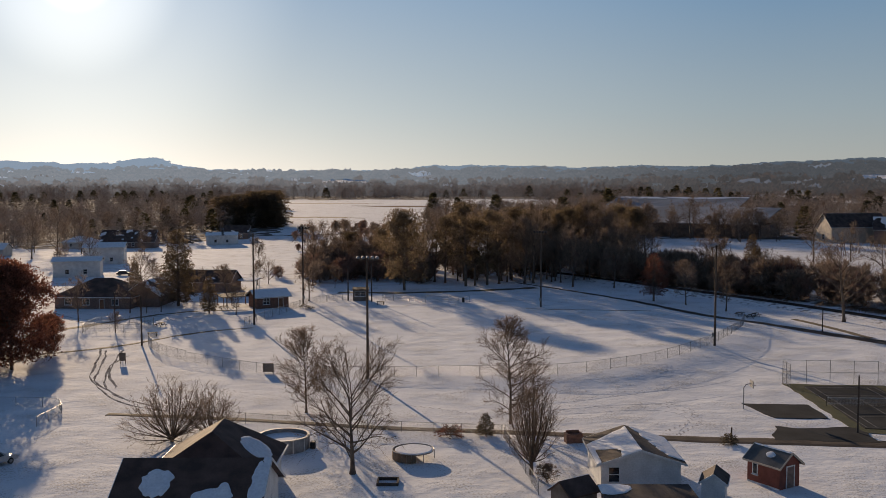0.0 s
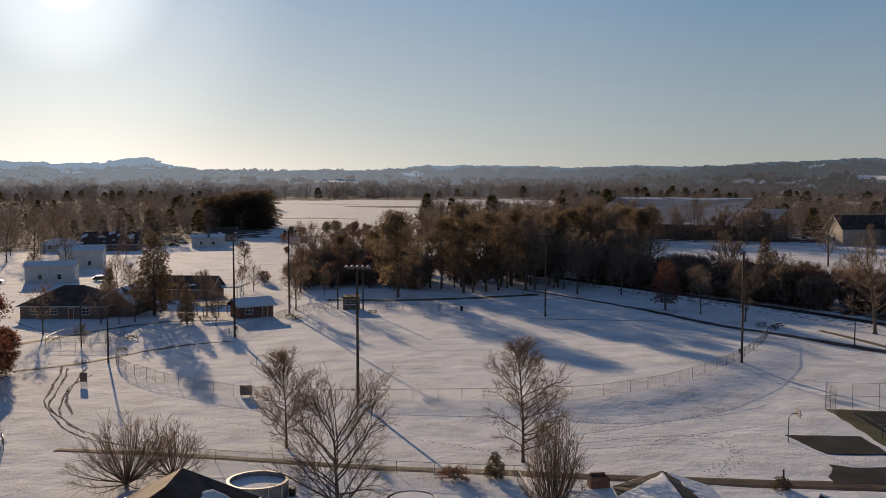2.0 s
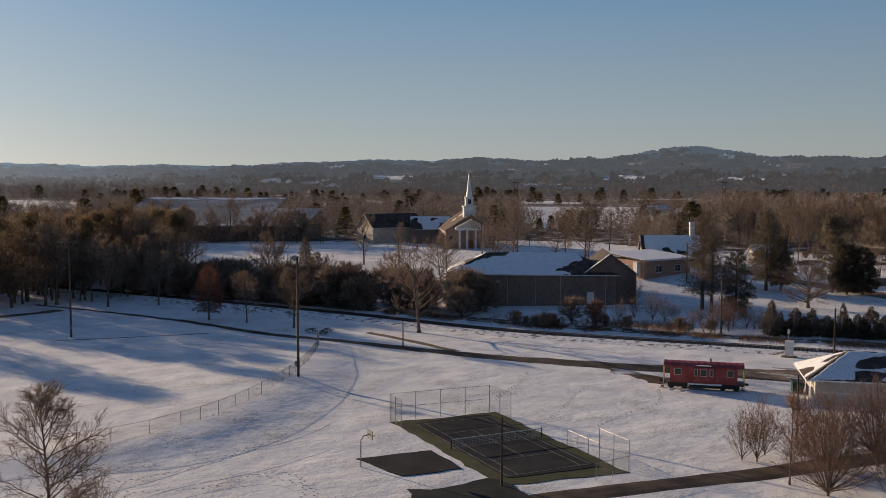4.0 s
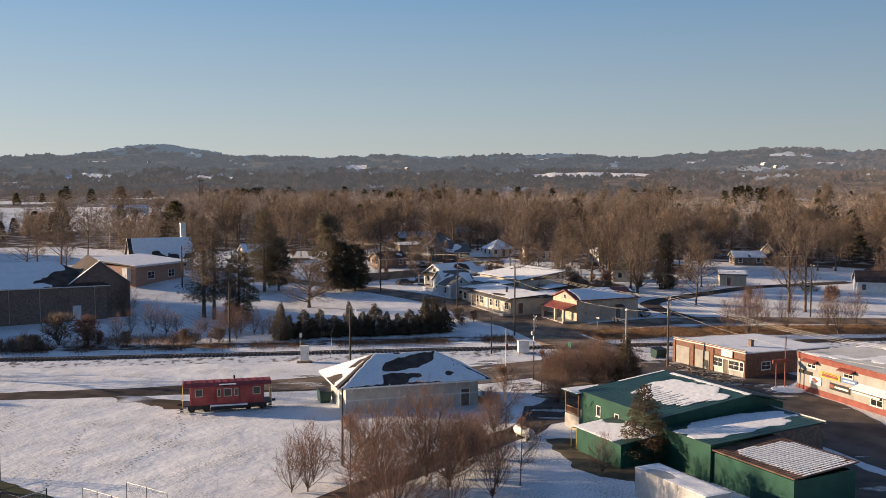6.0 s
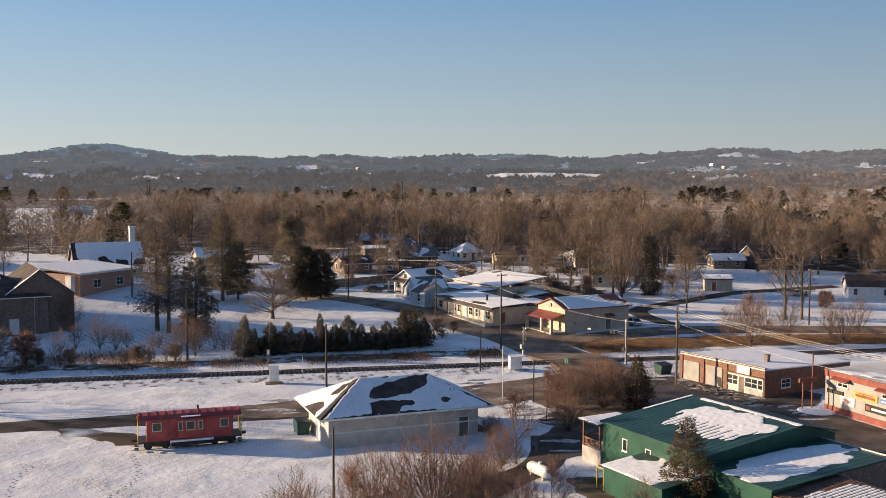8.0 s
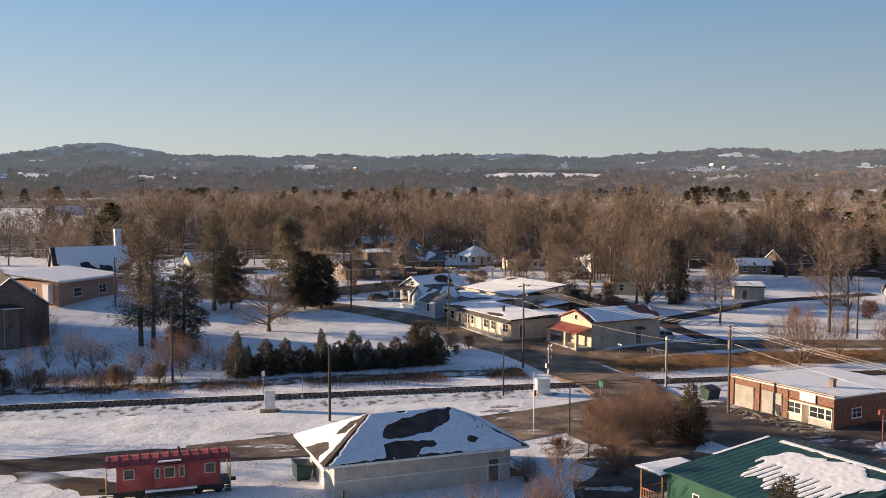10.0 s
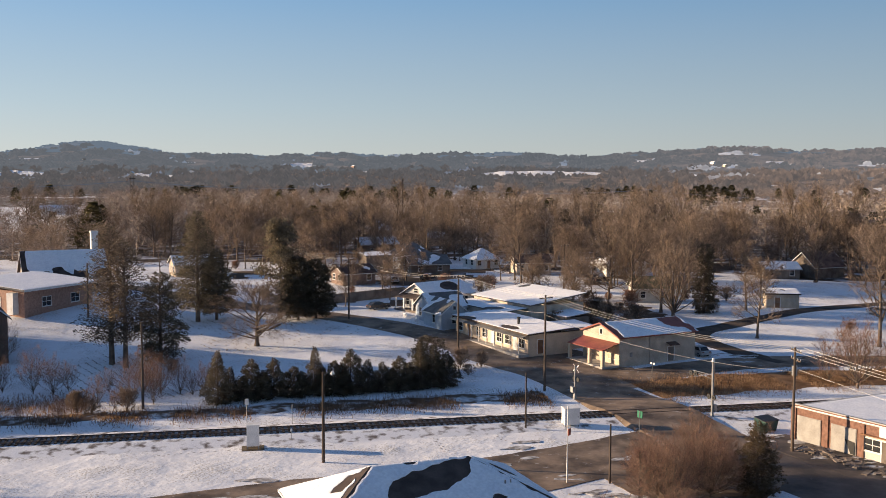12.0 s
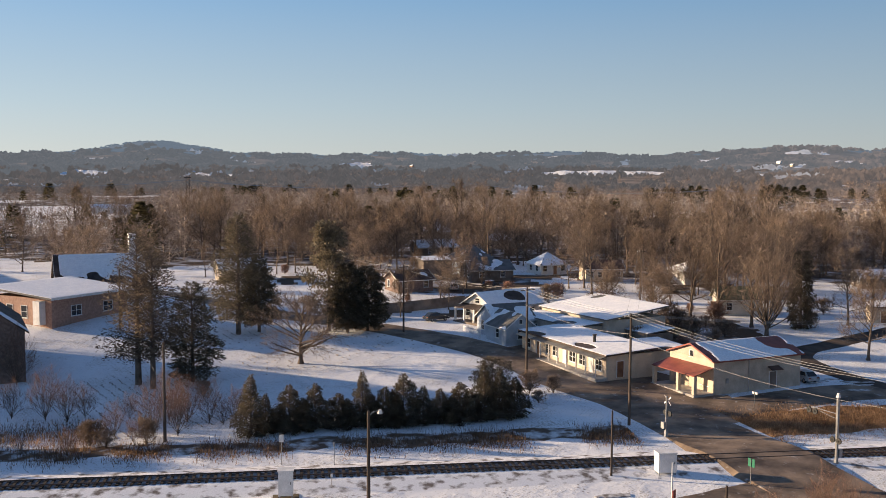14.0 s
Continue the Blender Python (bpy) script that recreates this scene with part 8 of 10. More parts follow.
cedar("cedar_tree", ground_pose(129.0, 91.8), "green cedar beside bare shrubs", 67, 6.4, 2.2, 2400, PINE, bare=0.02, power=0.7, size=0.36)
cedar("ivy_tree", ground_pose(228.0, 119.8), "trunk wrapped in dark ivy", 68, 13.0, 2.2, 5200, CEDAR, bare=0.0, power=0.25, size=0.42)

# reddish saplings and shrubs by the depot
sap = [fan_tree("sapling_clump", ground_pose(75.8, 94.8), "broad domed leafless shrub with reddish shoots", 71, 8.6, 4.5, 0.5, 60, 12, 15, 0.055, TWIGRED, 0.0085, group="sapling thicket", round_top=0.66),
       fan_tree("sapling_clump", ground_pose(81.0, 93.0, 70), "domed leafless tree with reddish shoots on a short trunk", 72, 9.0, 4.7, 1.2, 60, 12, 15, 0.065, TWIGRED, 0.0085, group="sapling thicket", round_top=0.66),
       fan_tree("sapling_clump", ground_pose(73.4, 85.7), "loose clump of thin pale leafless saplings", 73, 6.8, 2.2, 0.3, 18, 11, 10, 0.036, TWIGRED, 0.0095, group="sapling thicket", round_top=0.62),
       bare_tree("young_tree", ground_pose(68.9, 92.8), "young leafless tree with a slim trunk", 74, 8.6, 3.2, 0.09, 0.22, 18, 8, 6, angle=50, twig_r=0.011, twig_mt=TWIGRED, group="sapling thicket", rise=0.10, spurs=3)]
for i, (x, y, k, s) in enumerate([(69.5, 89.0, 0, 0.95), (71.8, 99.6, 2, 1.0), (70.8, 100.6, 2, 0.8), (79.6, 89.6, 1, 0.78), (78.5, 84.6, 2, 1.0), (82.0, 86.0, 2, 0.9), (83.4, 84.4, 3, 0.75), (84.8, 91.2, 0, 0.70), (86.8, 88.6, 2, 0.8), (74.2, 100.9, 2, 0.9), (88.6, 92.2, 1, 0.5), (90.6, 79.4, 2, 0.65), (93.6, 95.8, 0, 0.40), (99.2, 95.8, 0, 0.52), (100.9, 95.1, 3, 0.85), (108.5, 101.4, 0, 0.34),
                                  (121.0, 97.4, 1, 0.72), (124.6, 99.2, 0, 0.66), (130.0, 97.0, 1, 0.70), (133.8, 92.2, 2, 0.8), (126.4, 95.2, 0, 0.7), (136.5, 99.0, 2, 0.8), (114.5, 95.0, 0, 0.52), (128.0, 101.0, 0, 0.6), (132.4, 95.4, 0, 0.55), (118.0, 99.0, 3, 0.7),
                                  (184.7, 87.8, 2, 1.3), (188.4, 90.0, 3, 0.9), (190.0, 84.0, 2, 1.2), (196.0, 78.0, 2, 1.1), (203.0, 74.0, 2, 1.1), (181.0, 92.0, 2, 1.1)]):
    copy_thing(sap[k], sized(x, y, 57 * i, s))

fan_tree("bare_tree", ground_pose(218.2, 123.0), "large leafless tree forking low into many stems", 75, 17.5, 5.6, 1.6, 34, 12, 12, 0.15, TWIG, 0.018, category="tree", round_top=0.62)
fan_tree("bare_tree", ground_pose(179.6, 88.3), "leafless reddish tree on the railway bank", 76, 9.5, 4.2, 0.8, 26, 11, 11, 0.07, TWIGRED, 0.013, category="tree", round_top=0.6)
fan_tree("bare_tree", ground_pose(191.5, 75.3), "low leafless tree on the railway bank", 77, 7.5, 3.4, 0.6, 20, 10, 10, 0.06, TWIGRED, 0.013, category="tree", round_top=0.6)

for i, (x, y, s) in enumerate([(123.5, 177.1, 0.95), (124.4, 174.6, 0.8), (126.6, 174.5, 0.6), (130.9, 166.0, 0.9), (131.6, 163.9, 0.8), (132.8, 161.8, 0.75), (121.8, 180.6, 0.7), (135.1, 160.2, 0.6), (128.6, 169.6, 0.5), (132.2, 165.6, 0.6)]):
    copy_thing(sap[2], sized(x, y, 71 * i, s))


def grass_band(name, label, points, width, count, seed, tall=(0.4, 1.0), mt=None):
    """Tall dry grass along a line, blade by blade."""
    nr = np.random.default_rng(seed)
    line = spline([(*p, 0) for p in points], 1.0)
    st = Sticks()
    for k in range(count):
        t = nr.uniform() * (len(line) - 1.001)
        p, d = between(line, t / (len(line) - 1))
        if noise.noise((p.x * 0.2, p.y * 0.2, seed)) < -0.25 + 0.3 * nr.uniform():
            continue
        q = p + Vector((-d.y, d.x, 0)) * (max(-1.0, min(1.0, nr.normal(0, 0.36))) * width)
        q.z = ground_z(q.x, q.y) - 0.05
        hgt = nr.uniform(*tall)
        st.add(q, q + Vector((nr.normal(0, 0.3) * hgt, nr.normal(0, 0.3) * hgt, hgt)), 0.032, 0.0)
    ob = new(name, array_mesh(name, *st.blades(), mt or DRYGRASS))
    return tagged(ob, label, "grass", kind="stuff")


grass_band("dry_grass", "rough dry grass along the railway bank", [(60, 252), (80, 220), (97, 190), (112, 171), (128, 152), (146, 131), (154, 121.5)], 5.0, 46000, 3, (0.2, 0.7))
grass_band("straw_grass", "tall straw-coloured grass beside the crossing", [(164, 112), (175.6, 101.6), (185, 90.8), (195, 76.8), (207, 58.8)], 7.5, 90000, 4, (0.10, 0.45), STRAW)
grass_band("dry_grass", "rough dry grass below the church hall", [(98, 196), (106, 187), (116, 176), (124, 168)], 6.5, 12000, 5, (0.2, 0.7))

def mown_rows():
    """Rows of short grass that shows through thin snow, clump by clump."""
    rr = random.Random(44)
    g = Geo()
    u, w = Vector((-0.39, -0.92, 0)), Vector((0.92, -0.39, 0))
    for ox, oy, rows, gap, length, share in ((131, 190, 15, 1.25, 26, 0.75), (166, 203, 20, 1.5, 34, 0.42)):
        for k in range(rows):
            d = rr.uniform(-2, 2)
            while d < length:
                d += rr.uniform(0.18, 0.6)
                p = Vector((ox, oy, 0)) + w * (k * gap) + u * d + w * rr.uniform(-0.14, 0.14)
                if noise.noise((p.x * 0.16, p.y * 0.16, 9)) + rr.uniform(-0.5, 0.5) > (share - 0.5) * 1.6 or rr.random() > share + 0.1:
                    continue
                a, b = rr.uniform(0.10, 0.36), rr.uniform(0.03, 0.10)
                pts = []
                for q in range(6):
                    t = math.pi * q / 3 + rr.uniform(-0.3, 0.3)
                    c = p + u * (a * math.cos(t)) + w * (b * math.sin(t))
                    pts.append((c.x, c.y, ground_z(c.x, c.y) + 0.05 + 0.03 * math.sin(t)))
                g.poly(reversed(pts) if (Vector(pts[1]) - Vector(pts[0])).cross(Vector(pts[2]) - Vector(pts[1])).z < 0 else pts)
    tagged(new("lawn_rows", g.mesh("lawn_rows", THINGRASS)), "rows of mown grass showing through thin snow", "grass", kind="stuff")


mown_rows()

# brush along the railway
shrub = [bare_tree("shrub", ground_pose(108.0, 182.0), "leafless thicket shrub along the railway", 81, 5.6, 2.2, 0.04, 0.05, 6, 5, 8, stems=11, angle=50, tilt=0.6, rise=0.06, twig_mt=TWIG, twig_r=0.034, group="railway brush"),
         bare_tree("shrub", ground_pose(110.5, 178.0), "leafless thicket shrub along the railway", 82, 4.6, 2.2, 0.04, 0.05, 6, 5, 8, stems=11, angle=52, tilt=0.7, rise=0.06, twig_mt=TWIGRED, twig_r=0.034, group="railway brush")]
rb = random.Random(5)
for i in range(130):
    t = rb.random() ** 0.8
    x, y = 92 - 58 * t, 196 + 78 * t
    off = rb.uniform(3, 15)
    copy_thing(shrub[i % 2], sized(x + off * 0.85, y + off * 0.52, 31 * i, rb.uniform(1.0, 1.7)))
for i in range(26):
    t = rb.random()
    x, y = 94 + 26 * t, 186 - 29 * t
    off = rb.uniform(2.5, 8)
    copy_thing((shrub[0], sap[2])[i % 2], sized(x + off * 0.77, y + off * 0.64, 31 * i, rb.uniform(0.25, 0.55)))
for x, y, s in ((112.0, 172.5, 0.9), (126, 163, 1.0), (127.5, 161, 0.8), (124, 166.5, 0.6), (135, 158.5, 0.6), (133, 160, 0.5), (127, 198, 1.3), (131, 193, 1.2), (122, 200, 1.1), (163.5, 138.5, 0.55), (165.5, 136.2, 0.4), (160, 135.5, 0.3), (140, 170, 0.4)):
    copy_thing(sap[2] if x < 136 else shrub[0], sized(x, y, 20 * x, s))
copy_thing(shrub[0], sized(9.5, 87.4, 0, 0.35))

# middle-distance leafless trees
MID = [bare_tree("bare_tree", ground_pose(211.0, 88.0), "tall leafless tree behind the railway", 91, 21.0, 6.0, 0.32, 0.16, 18, 9, 6, angle=50, rise=0.08, twig_r=0.027, twig_len=1.7, spurs=3, top=0.86),
       bare_tree("bare_tree", ground_pose(250.5, 169.0), "tall leafless tree among the houses", 92, 16.0, 4.8, 0.24, 0.26, 18, 8, 6, angle=58, twig_r=0.027, twig_len=1.7, spurs=3, top=0.84),
       bare_tree("bare_tree", ground_pose(207.8, 106.2), "leafless tree with a fine round crown on the looped lawn", 93, 14.5, 4.4, 0.22, 0.22, 22, 9, 7, angle=54, twig_r=0.019, twig_len=1.5, spurs=4, top=0.86),
       bare_tree("bare_tree", ground_pose(229.0, 139.0), "leafless tree with a wide crown", 94, 15.0, 5.8, 0.28, 0.2, 18, 8, 6, twig_r=0.027, twig_len=1.7, angle=60, spurs=3, top=0.80)]
FIXED = [(212.9, 85.2, 0, 0.95), (242.8, 164, 1, 1.05), (224.5, 127, 3, 1.1), (254, 146, 1, 0.9), (236, 113.5, 2, 1.0), (78.3, 188.0, 3, 1.15), (54, 214.5, 2, 0.75), (59.8, 203.5, 2, 0.85),
         (62, 379, 1, 0.65), (70.4, 390, 2, 0.8), (70.7, 359, 2, 0.65), (79, 379, 1, 0.5), (111, 387, 3, 0.95), (113, 368, 3, 0.85), (-48, 214, 2, 0.7), (-31, 223, 2, 0.8), (-43, 200, 2, 0.5), (-72, 190, 1, 0.6), (-66, 203, 3, 0.55), (-55, 222, 1, 0.5),
         (-60, 176, 2, 0.3), (216, 184, 1, 0.7), (228, 186, 2, 0.7), (236, 190, 0, 0.65), (206, 196, 3, 0.6), (200, 268, 3, 0.8), (190, 262, 2, 0.9), (229, 126, 1, 1.05), (226, 133, 0, 1.0),
         (198.3, 181.3, 2, 0.50), (210.2, 178.6, 2, 0.60), (212.5, 195.8, 3, 0.60), (227.0, 196.2, 1, 0.55), (238.0, 187.3, 2, 0.50), (248.1, 171.5, 3, 0.60), (236.9, 157.1, 2, 0.60), (229.9, 134.2, 3, 0.70), (186, 232, 3, 0.9), (179, 240, 1, 0.9), (163, 268, 3, 1.0), (152, 272, 0, 1.0), (172, 276, 2, 1.1), (140, 262, 3, 0.9), (108, 236, 3, 0.9), (128, 245, 0, 0.8), (118, 252, 2, 0.9), (146, 282, 1, 1.0), (158, 284, 3, 1.0)]
for i, (x, y, k, s) in enumerate(FIXED):
    copy_thing(MID[k], sized(x, y, 47 * i, s))

rg = random.Random(17)
for i in range(8):
    t = (i + rg.random()) / 8
    copy_thing(MID[(1, 2, 3)[i % 3]], sized(84 - 44 * t + rg.uniform(2, 11), 216 + 58 * t + rg.uniform(0, 8), 47 * i, rg.uniform(0.62, 0.98))).name = "brush_tree"
for i in range(46):
    t = rg.random()
    x, y = 16 + 44 * t + rg.uniform(-9, 9), 282 + 22 * t + rg.uniform(-14, 22)
    copy_thing(MID[rg.randrange(3)], sized(x, y, 47 * i, rg.uniform(0.75, 1.1))).name = "grove_tree"
for i in range(40):
    x = rg.uniform(-46, 8)
    y = 258 + 0.45 * abs(x) + rg.uniform(4, 52)
    copy_thing(MID[rg.randrange(4)], sized(x, y, 47 * i, rg.uniform(0.45, 0.8) + 0.006 * (x + 46))).name = "grove_tree"
for i in range(60):
    x = rg.uniform(-40, -4)
    y = 256 + 0.45 * abs(x) + rg.uniform(2, 30)
    copy_thing(shrub[i % 2], sized(x, y, 31 * i, rg.uniform(1.0, 1.7))).name = "grove_shrub"
for i in range(16):
    x = 14 + 2.2 * i + rg.uniform(-3, 3)
    copy_thing(MID[rg.randrange(3)], sized(x, 262 - 0.25 * x + rg.uniform(-3, 16), 59 * i, rg.uniform(0.8, 1.08))).name = "grove_tree"

for i in range(44):
    t = rg.random()
    copy_thing(MID[rg.randrange(4)], sized(58 + 72 * t + rg.uniform(-4, 4), 420 - 50 * t + rg.uniform(-6, 6), 47 * i, rg.uniform(0.6, 0.95))).name = "mill_tree"
for i in range(22):
    copy_thing(MID[rg.randrange(4)], sized(rg.uniform(40, 66), rg.uniform(330, 436), 47 * i, rg.uniform(0.65, 0.95))).name = "field_tree"
for i, (x, y, s) in enumerate([(-125, 262, 0.8), (-118, 300, 0.55), (-121, 304, 0.5), (-139, 372, 0.8), (-146, 366, 0.9), (-150, 385, 0.8), (-74, 247, 0.6), (-69, 252, 0.65), (-78, 250, 0.55), (-84, 262, 0.5), (-49.5, 257.5, 0.5), (-47, 260, 0.45), (-34.6, 255.8, 0.85), (-28, 250, 0.4), (-118, 452, 0.9), (-127, 458, 1.0), (-136, 470, 1.0), (-146, 462, 0.9), (-158, 455, 1.0), (-165, 440, 0.9), (-160, 420, 0.8), (-60, 205, 0.55), (-62.5, 203, 0.5)]):
    copy_thing(MID[i % 4], sized(x, y, 47 * i, s)).name = "garden_tree"

for i in range(70):
    t = rg.random()
    x, y = -46 + 92 * t + rg.uniform(-8, 8), 284 + 14 * t + rg.uniform(-26, 30)
    if y > 250 + 0.1 * abs(x):
        copy_thing(shrub[i % 2], sized(x, y, 31 * i, rg.uniform(0.7, 1.5))).name = "grove_shrub"
for i in range(30):
    x, y = rg.uniform(16, 52), rg.uniform(262, 330)
    copy_thing(MID[rg.randrange(4)], sized(x, y, 47 * i, rg.uniform(0.6, 1.0))).name = "grove_tree"

for i in range(48):
    y = rg.uniform(372, 500)
    x = -0.145 * y + rg.uniform(-4, 44)
    copy_thing((shrub[i % 2], MID[rg.randrange(4)])[i % 3 == 0], sized(x, y, 31 * i, rg.uniform(0.5, 1.1) if i % 3 else rg.uniform(0.22, 0.42))).name = "field_shrub"

HOMES = [(o.matrix_world.translation.x, o.matrix_world.translation.y) for o in scene.objects if o.parent is None and o.type == "EMPTY" and any(c.name.startswith("roof") for c in o.children)]
rt = random.Random(9)


scattered = 0
for i in range(3000):
    if scattered >= 250:
        break
    b, r = rt.uniform(-88, -36), rt.uniform(215, 460)
    x, y = -r * math.sin(radians(b)), r * math.cos(radians(b))
    if r > wooded_from(b) + 45 or beyond(x, y) < 40 or r < wooded_from(b) - 150:
        continue
    if any(math.hypot(x - hx, y - hy) < 10 for hx, hy in HOMES) or (186 < x < 285 and 80 < y < 118) or x < 246 or (x < 250 and 120 < y < 175 and rt.random() < 0.6):
        continue
    copy_thing(MID[rt.randrange(4)], sized(x, y, rt.uniform(0, 360), rt.uniform(0.75, 1.2))).name = "town_tree"
    scattered += 1
for i in range(60):
    b, r = rt.uniform(-36, 34), rt.uniform(300, 470)
    x, y = -r * math.sin(radians(b)), r * math.cos(radians(b))
    if any(math.hypot(x - hx, y - hy) < 16 for hx, hy in HOMES) or (2 < b < 10) or (-20 < b < -4 and r > 310) or r > wooded_from(b):
        continue
    copy_thing(MID[rt.randrange(4)], sized(x, y, rt.uniform(0, 360), rt.uniform(0.6, 1.0)))


town = random.Random(33)
for i in range(70):
    x, y = town.uniform(212, 300), town.uniform(140, 250)
    if all(math.hypot(x - hx, y - hy) > 9 for hx, hy in HOMES) and not (215 < x < 262 and 150 < y < 192):
        copy_thing(MID[1 + i % 3], sized(x, y, 47 * i, town.uniform(0.45, 0.85))).name = "yard_tree"
for i in range(90):
    b, r = town.uniform(-84, -44), town.uniform(225, 390)
    x, y = -r * math.sin(radians(b)), r * math.cos(radians(b))
    if x < 205 or any(math.hypot(x - hx, y - hy) < 7 for hx, hy in HOMES) or (186 < x < 290 and 84 < y < 118):
        continue
    copy_thing(shrub[i % 2], sized(x, y, 31 * i, town.uniform(0.25, 0.75))).name = "garden_bush"
for x, y, s in ((198, 138, 0.6), (203, 134, 0.5), (208, 132, 0.7), (212, 128, 0.6), (206, 128, 0.5), (200, 131, 0.45), (214, 136, 0.7), (220, 140, 0.7), (216, 146, 0.6), (224, 133, 0.8), (196, 128, 0.4), (210, 141, 0.6)):
    copy_thing(shrub[int(y) % 2], sized(x, y, 20 * x, s)).name = "garden_bush"


# ---- closed woods out to the hills ----
def woodland(name, label, seed, count, near, far, mt, tall, wide, slivers, evergreen=False, span=(-98, 36)):
    nr = np.random.default_rng(seed)
    kinds = []
    for k in range(6):
        v = []
        if evergreen:
            for i in range(slivers):
                t = nr.uniform(0.05, 1) ** 0.8
                a = nr.uniform(0, 2 * np.pi)
                r = wide * (1 - t) ** 0.7 * 0.8
                p = np.array([r * np.cos(a), r * np.sin(a), tall * t])
                o = np.array([np.cos(a), np.sin(a), 0.4]) * wide * 0.35
                s = np.array([-np.sin(a), np.cos(a), nr.uniform(-0.4, 0.4)]) * wide * 0.26
                v += [p - s, p + s, p + o]
        else:
            # trunk, rising limbs, then fine twigs carried outwards and up from them
            lean = nr.normal(0, 0.03, 2)
            for a in (0, 2.1, 4.2):
                v += [(0.17 * np.cos(a), 0.17 * np.sin(a), -0.5), (0.17 * np.cos(a + 2.1), 0.17 * np.sin(a + 2.1), -0.5), (lean[0] * tall, lean[1] * tall, tall * 0.8)]
            full, ends = nr.uniform(0.55, 0.85), []
            for i in range(16):
                t = 0.10 + 0.62 * (i + nr.uniform()) / 16
                a = nr.uniform(0, 2 * np.pi)
                reach = wide * (0.45 + 0.55 * np.sin(np.pi * min(1.0, t / full * 0.62 + 0.12))) * nr.uniform(0.6, 1.0)
                p = np.array([lean[0] * tall * t, lean[1] * tall * t, tall * t])
                q = p + np.array([np.cos(a) * reach, np.sin(a) * reach, reach * nr.uniform(0.2, 0.95)])
                q[2] = min(q[2], tall * nr.uniform(0.9, 1.02))
                side = np.array([-np.sin(a), np.cos(a), 0.0]) * 0.09
                v += [p - side, p + side, q]
                ends.append((p, q))
            for i in range(slivers):
                p, q = ends[nr.integers(16)]
                t = nr.uniform(0.2, 1.0)
                c = p + (q - p) * t + nr.normal(0, 0.09 * wide, 3)
                if i % 6 == 0:
                    c = np.array([nr.normal(0, 0.7 * wide), nr.normal(0, 0.7 * wide), nr.uniform(0.2, 2.6)])
                c[2] = max(c[2], 0.3)
                d = (q - p) / np.linalg.norm(q - p) * 0.5 + nr.normal(0, 0.55, 3) + np.array([0, 0, 0.22])
                d /= np.linalg.norm(d)
                s = np.cross(d, nr.normal(0, 1, 3))
                s /= np.linalg.norm(s)
                ln, w = nr.uniform(0.35, 0.85) * wide / 4.5, nr.uniform(0.05, 0.10) * wide / 4.5
                v += [c - d * ln - s * w, c - d * ln + s * w, c + d * ln]
        kinds.append(np.array(v))
    out = []
    made = 0
    tries = 0
    while made < count and tries < count * 8:
        tries += 1
        b = nr.uniform(*span)
        r = near + (far - near) * nr.uniform() ** 1.15
        x, y = -r * math.sin(radians(b)), r * math.cos(radians(b))
        if r < wooded_from(b) + 40 * noise.noise((x / 40, y / 40, 0)) or in_field(x, y):
            continue
        if evergreen and noise.noise((x / 60, y / 60, 8.0)) < 0.10:
            continue
        if any(abs(x - hx) < 14 and abs(y - hy) < 14 for hx, hy in HOMES):
            continue
        a, s = nr.uniform(0, 2 * np.pi), nr.uniform(0.5, 1.0) * (1.12 + 0.5 * noise.noise((x / 34, y / 34, 2.0)))
        grow = 1.0 + max(0.0, r - 700) / 1400
        c, q = math.cos(a), math.sin(a)
        rot = np.array([[c, -q, 0], [q, c, 0], [0, 0, 1]]) * np.array([[s * grow], [s * grow], [s]])
        out.append(kinds[nr.integers(6)] @ rot.T + np.array([x, y, ground_z(x, y)]))
        made += 1
    v = np.concatenate(out)
    ob = new(name, array_mesh(name, v, np.arange(len(v)).reshape(-1, 3), mt))
    return tagged(ob, label, "woods", kind="stuff")


woodland("leafless_woods", "wide leafless brown winter woods", 101, 4600, 280, 850, WOODS, 15.0, 5.8, 230)
woodland("leafless_woods", "distant leafless brown winter woods", 102, 4800, 750, 1950, WOODSFAR, 14.0, 6.4, 96)
woodland("leafless_woods", "tall leafless woods closing a snowy field", 104, 1100, 1230, 1560, WOODSFAR, 23.0, 7.0, 110, span=(-12, 26))
woodland("evergreen_woods", "scattered dark evergreens in the woods", 103, 640, 290, 1300, WOODSGREEN, 13.0, 4.6, 190, True)


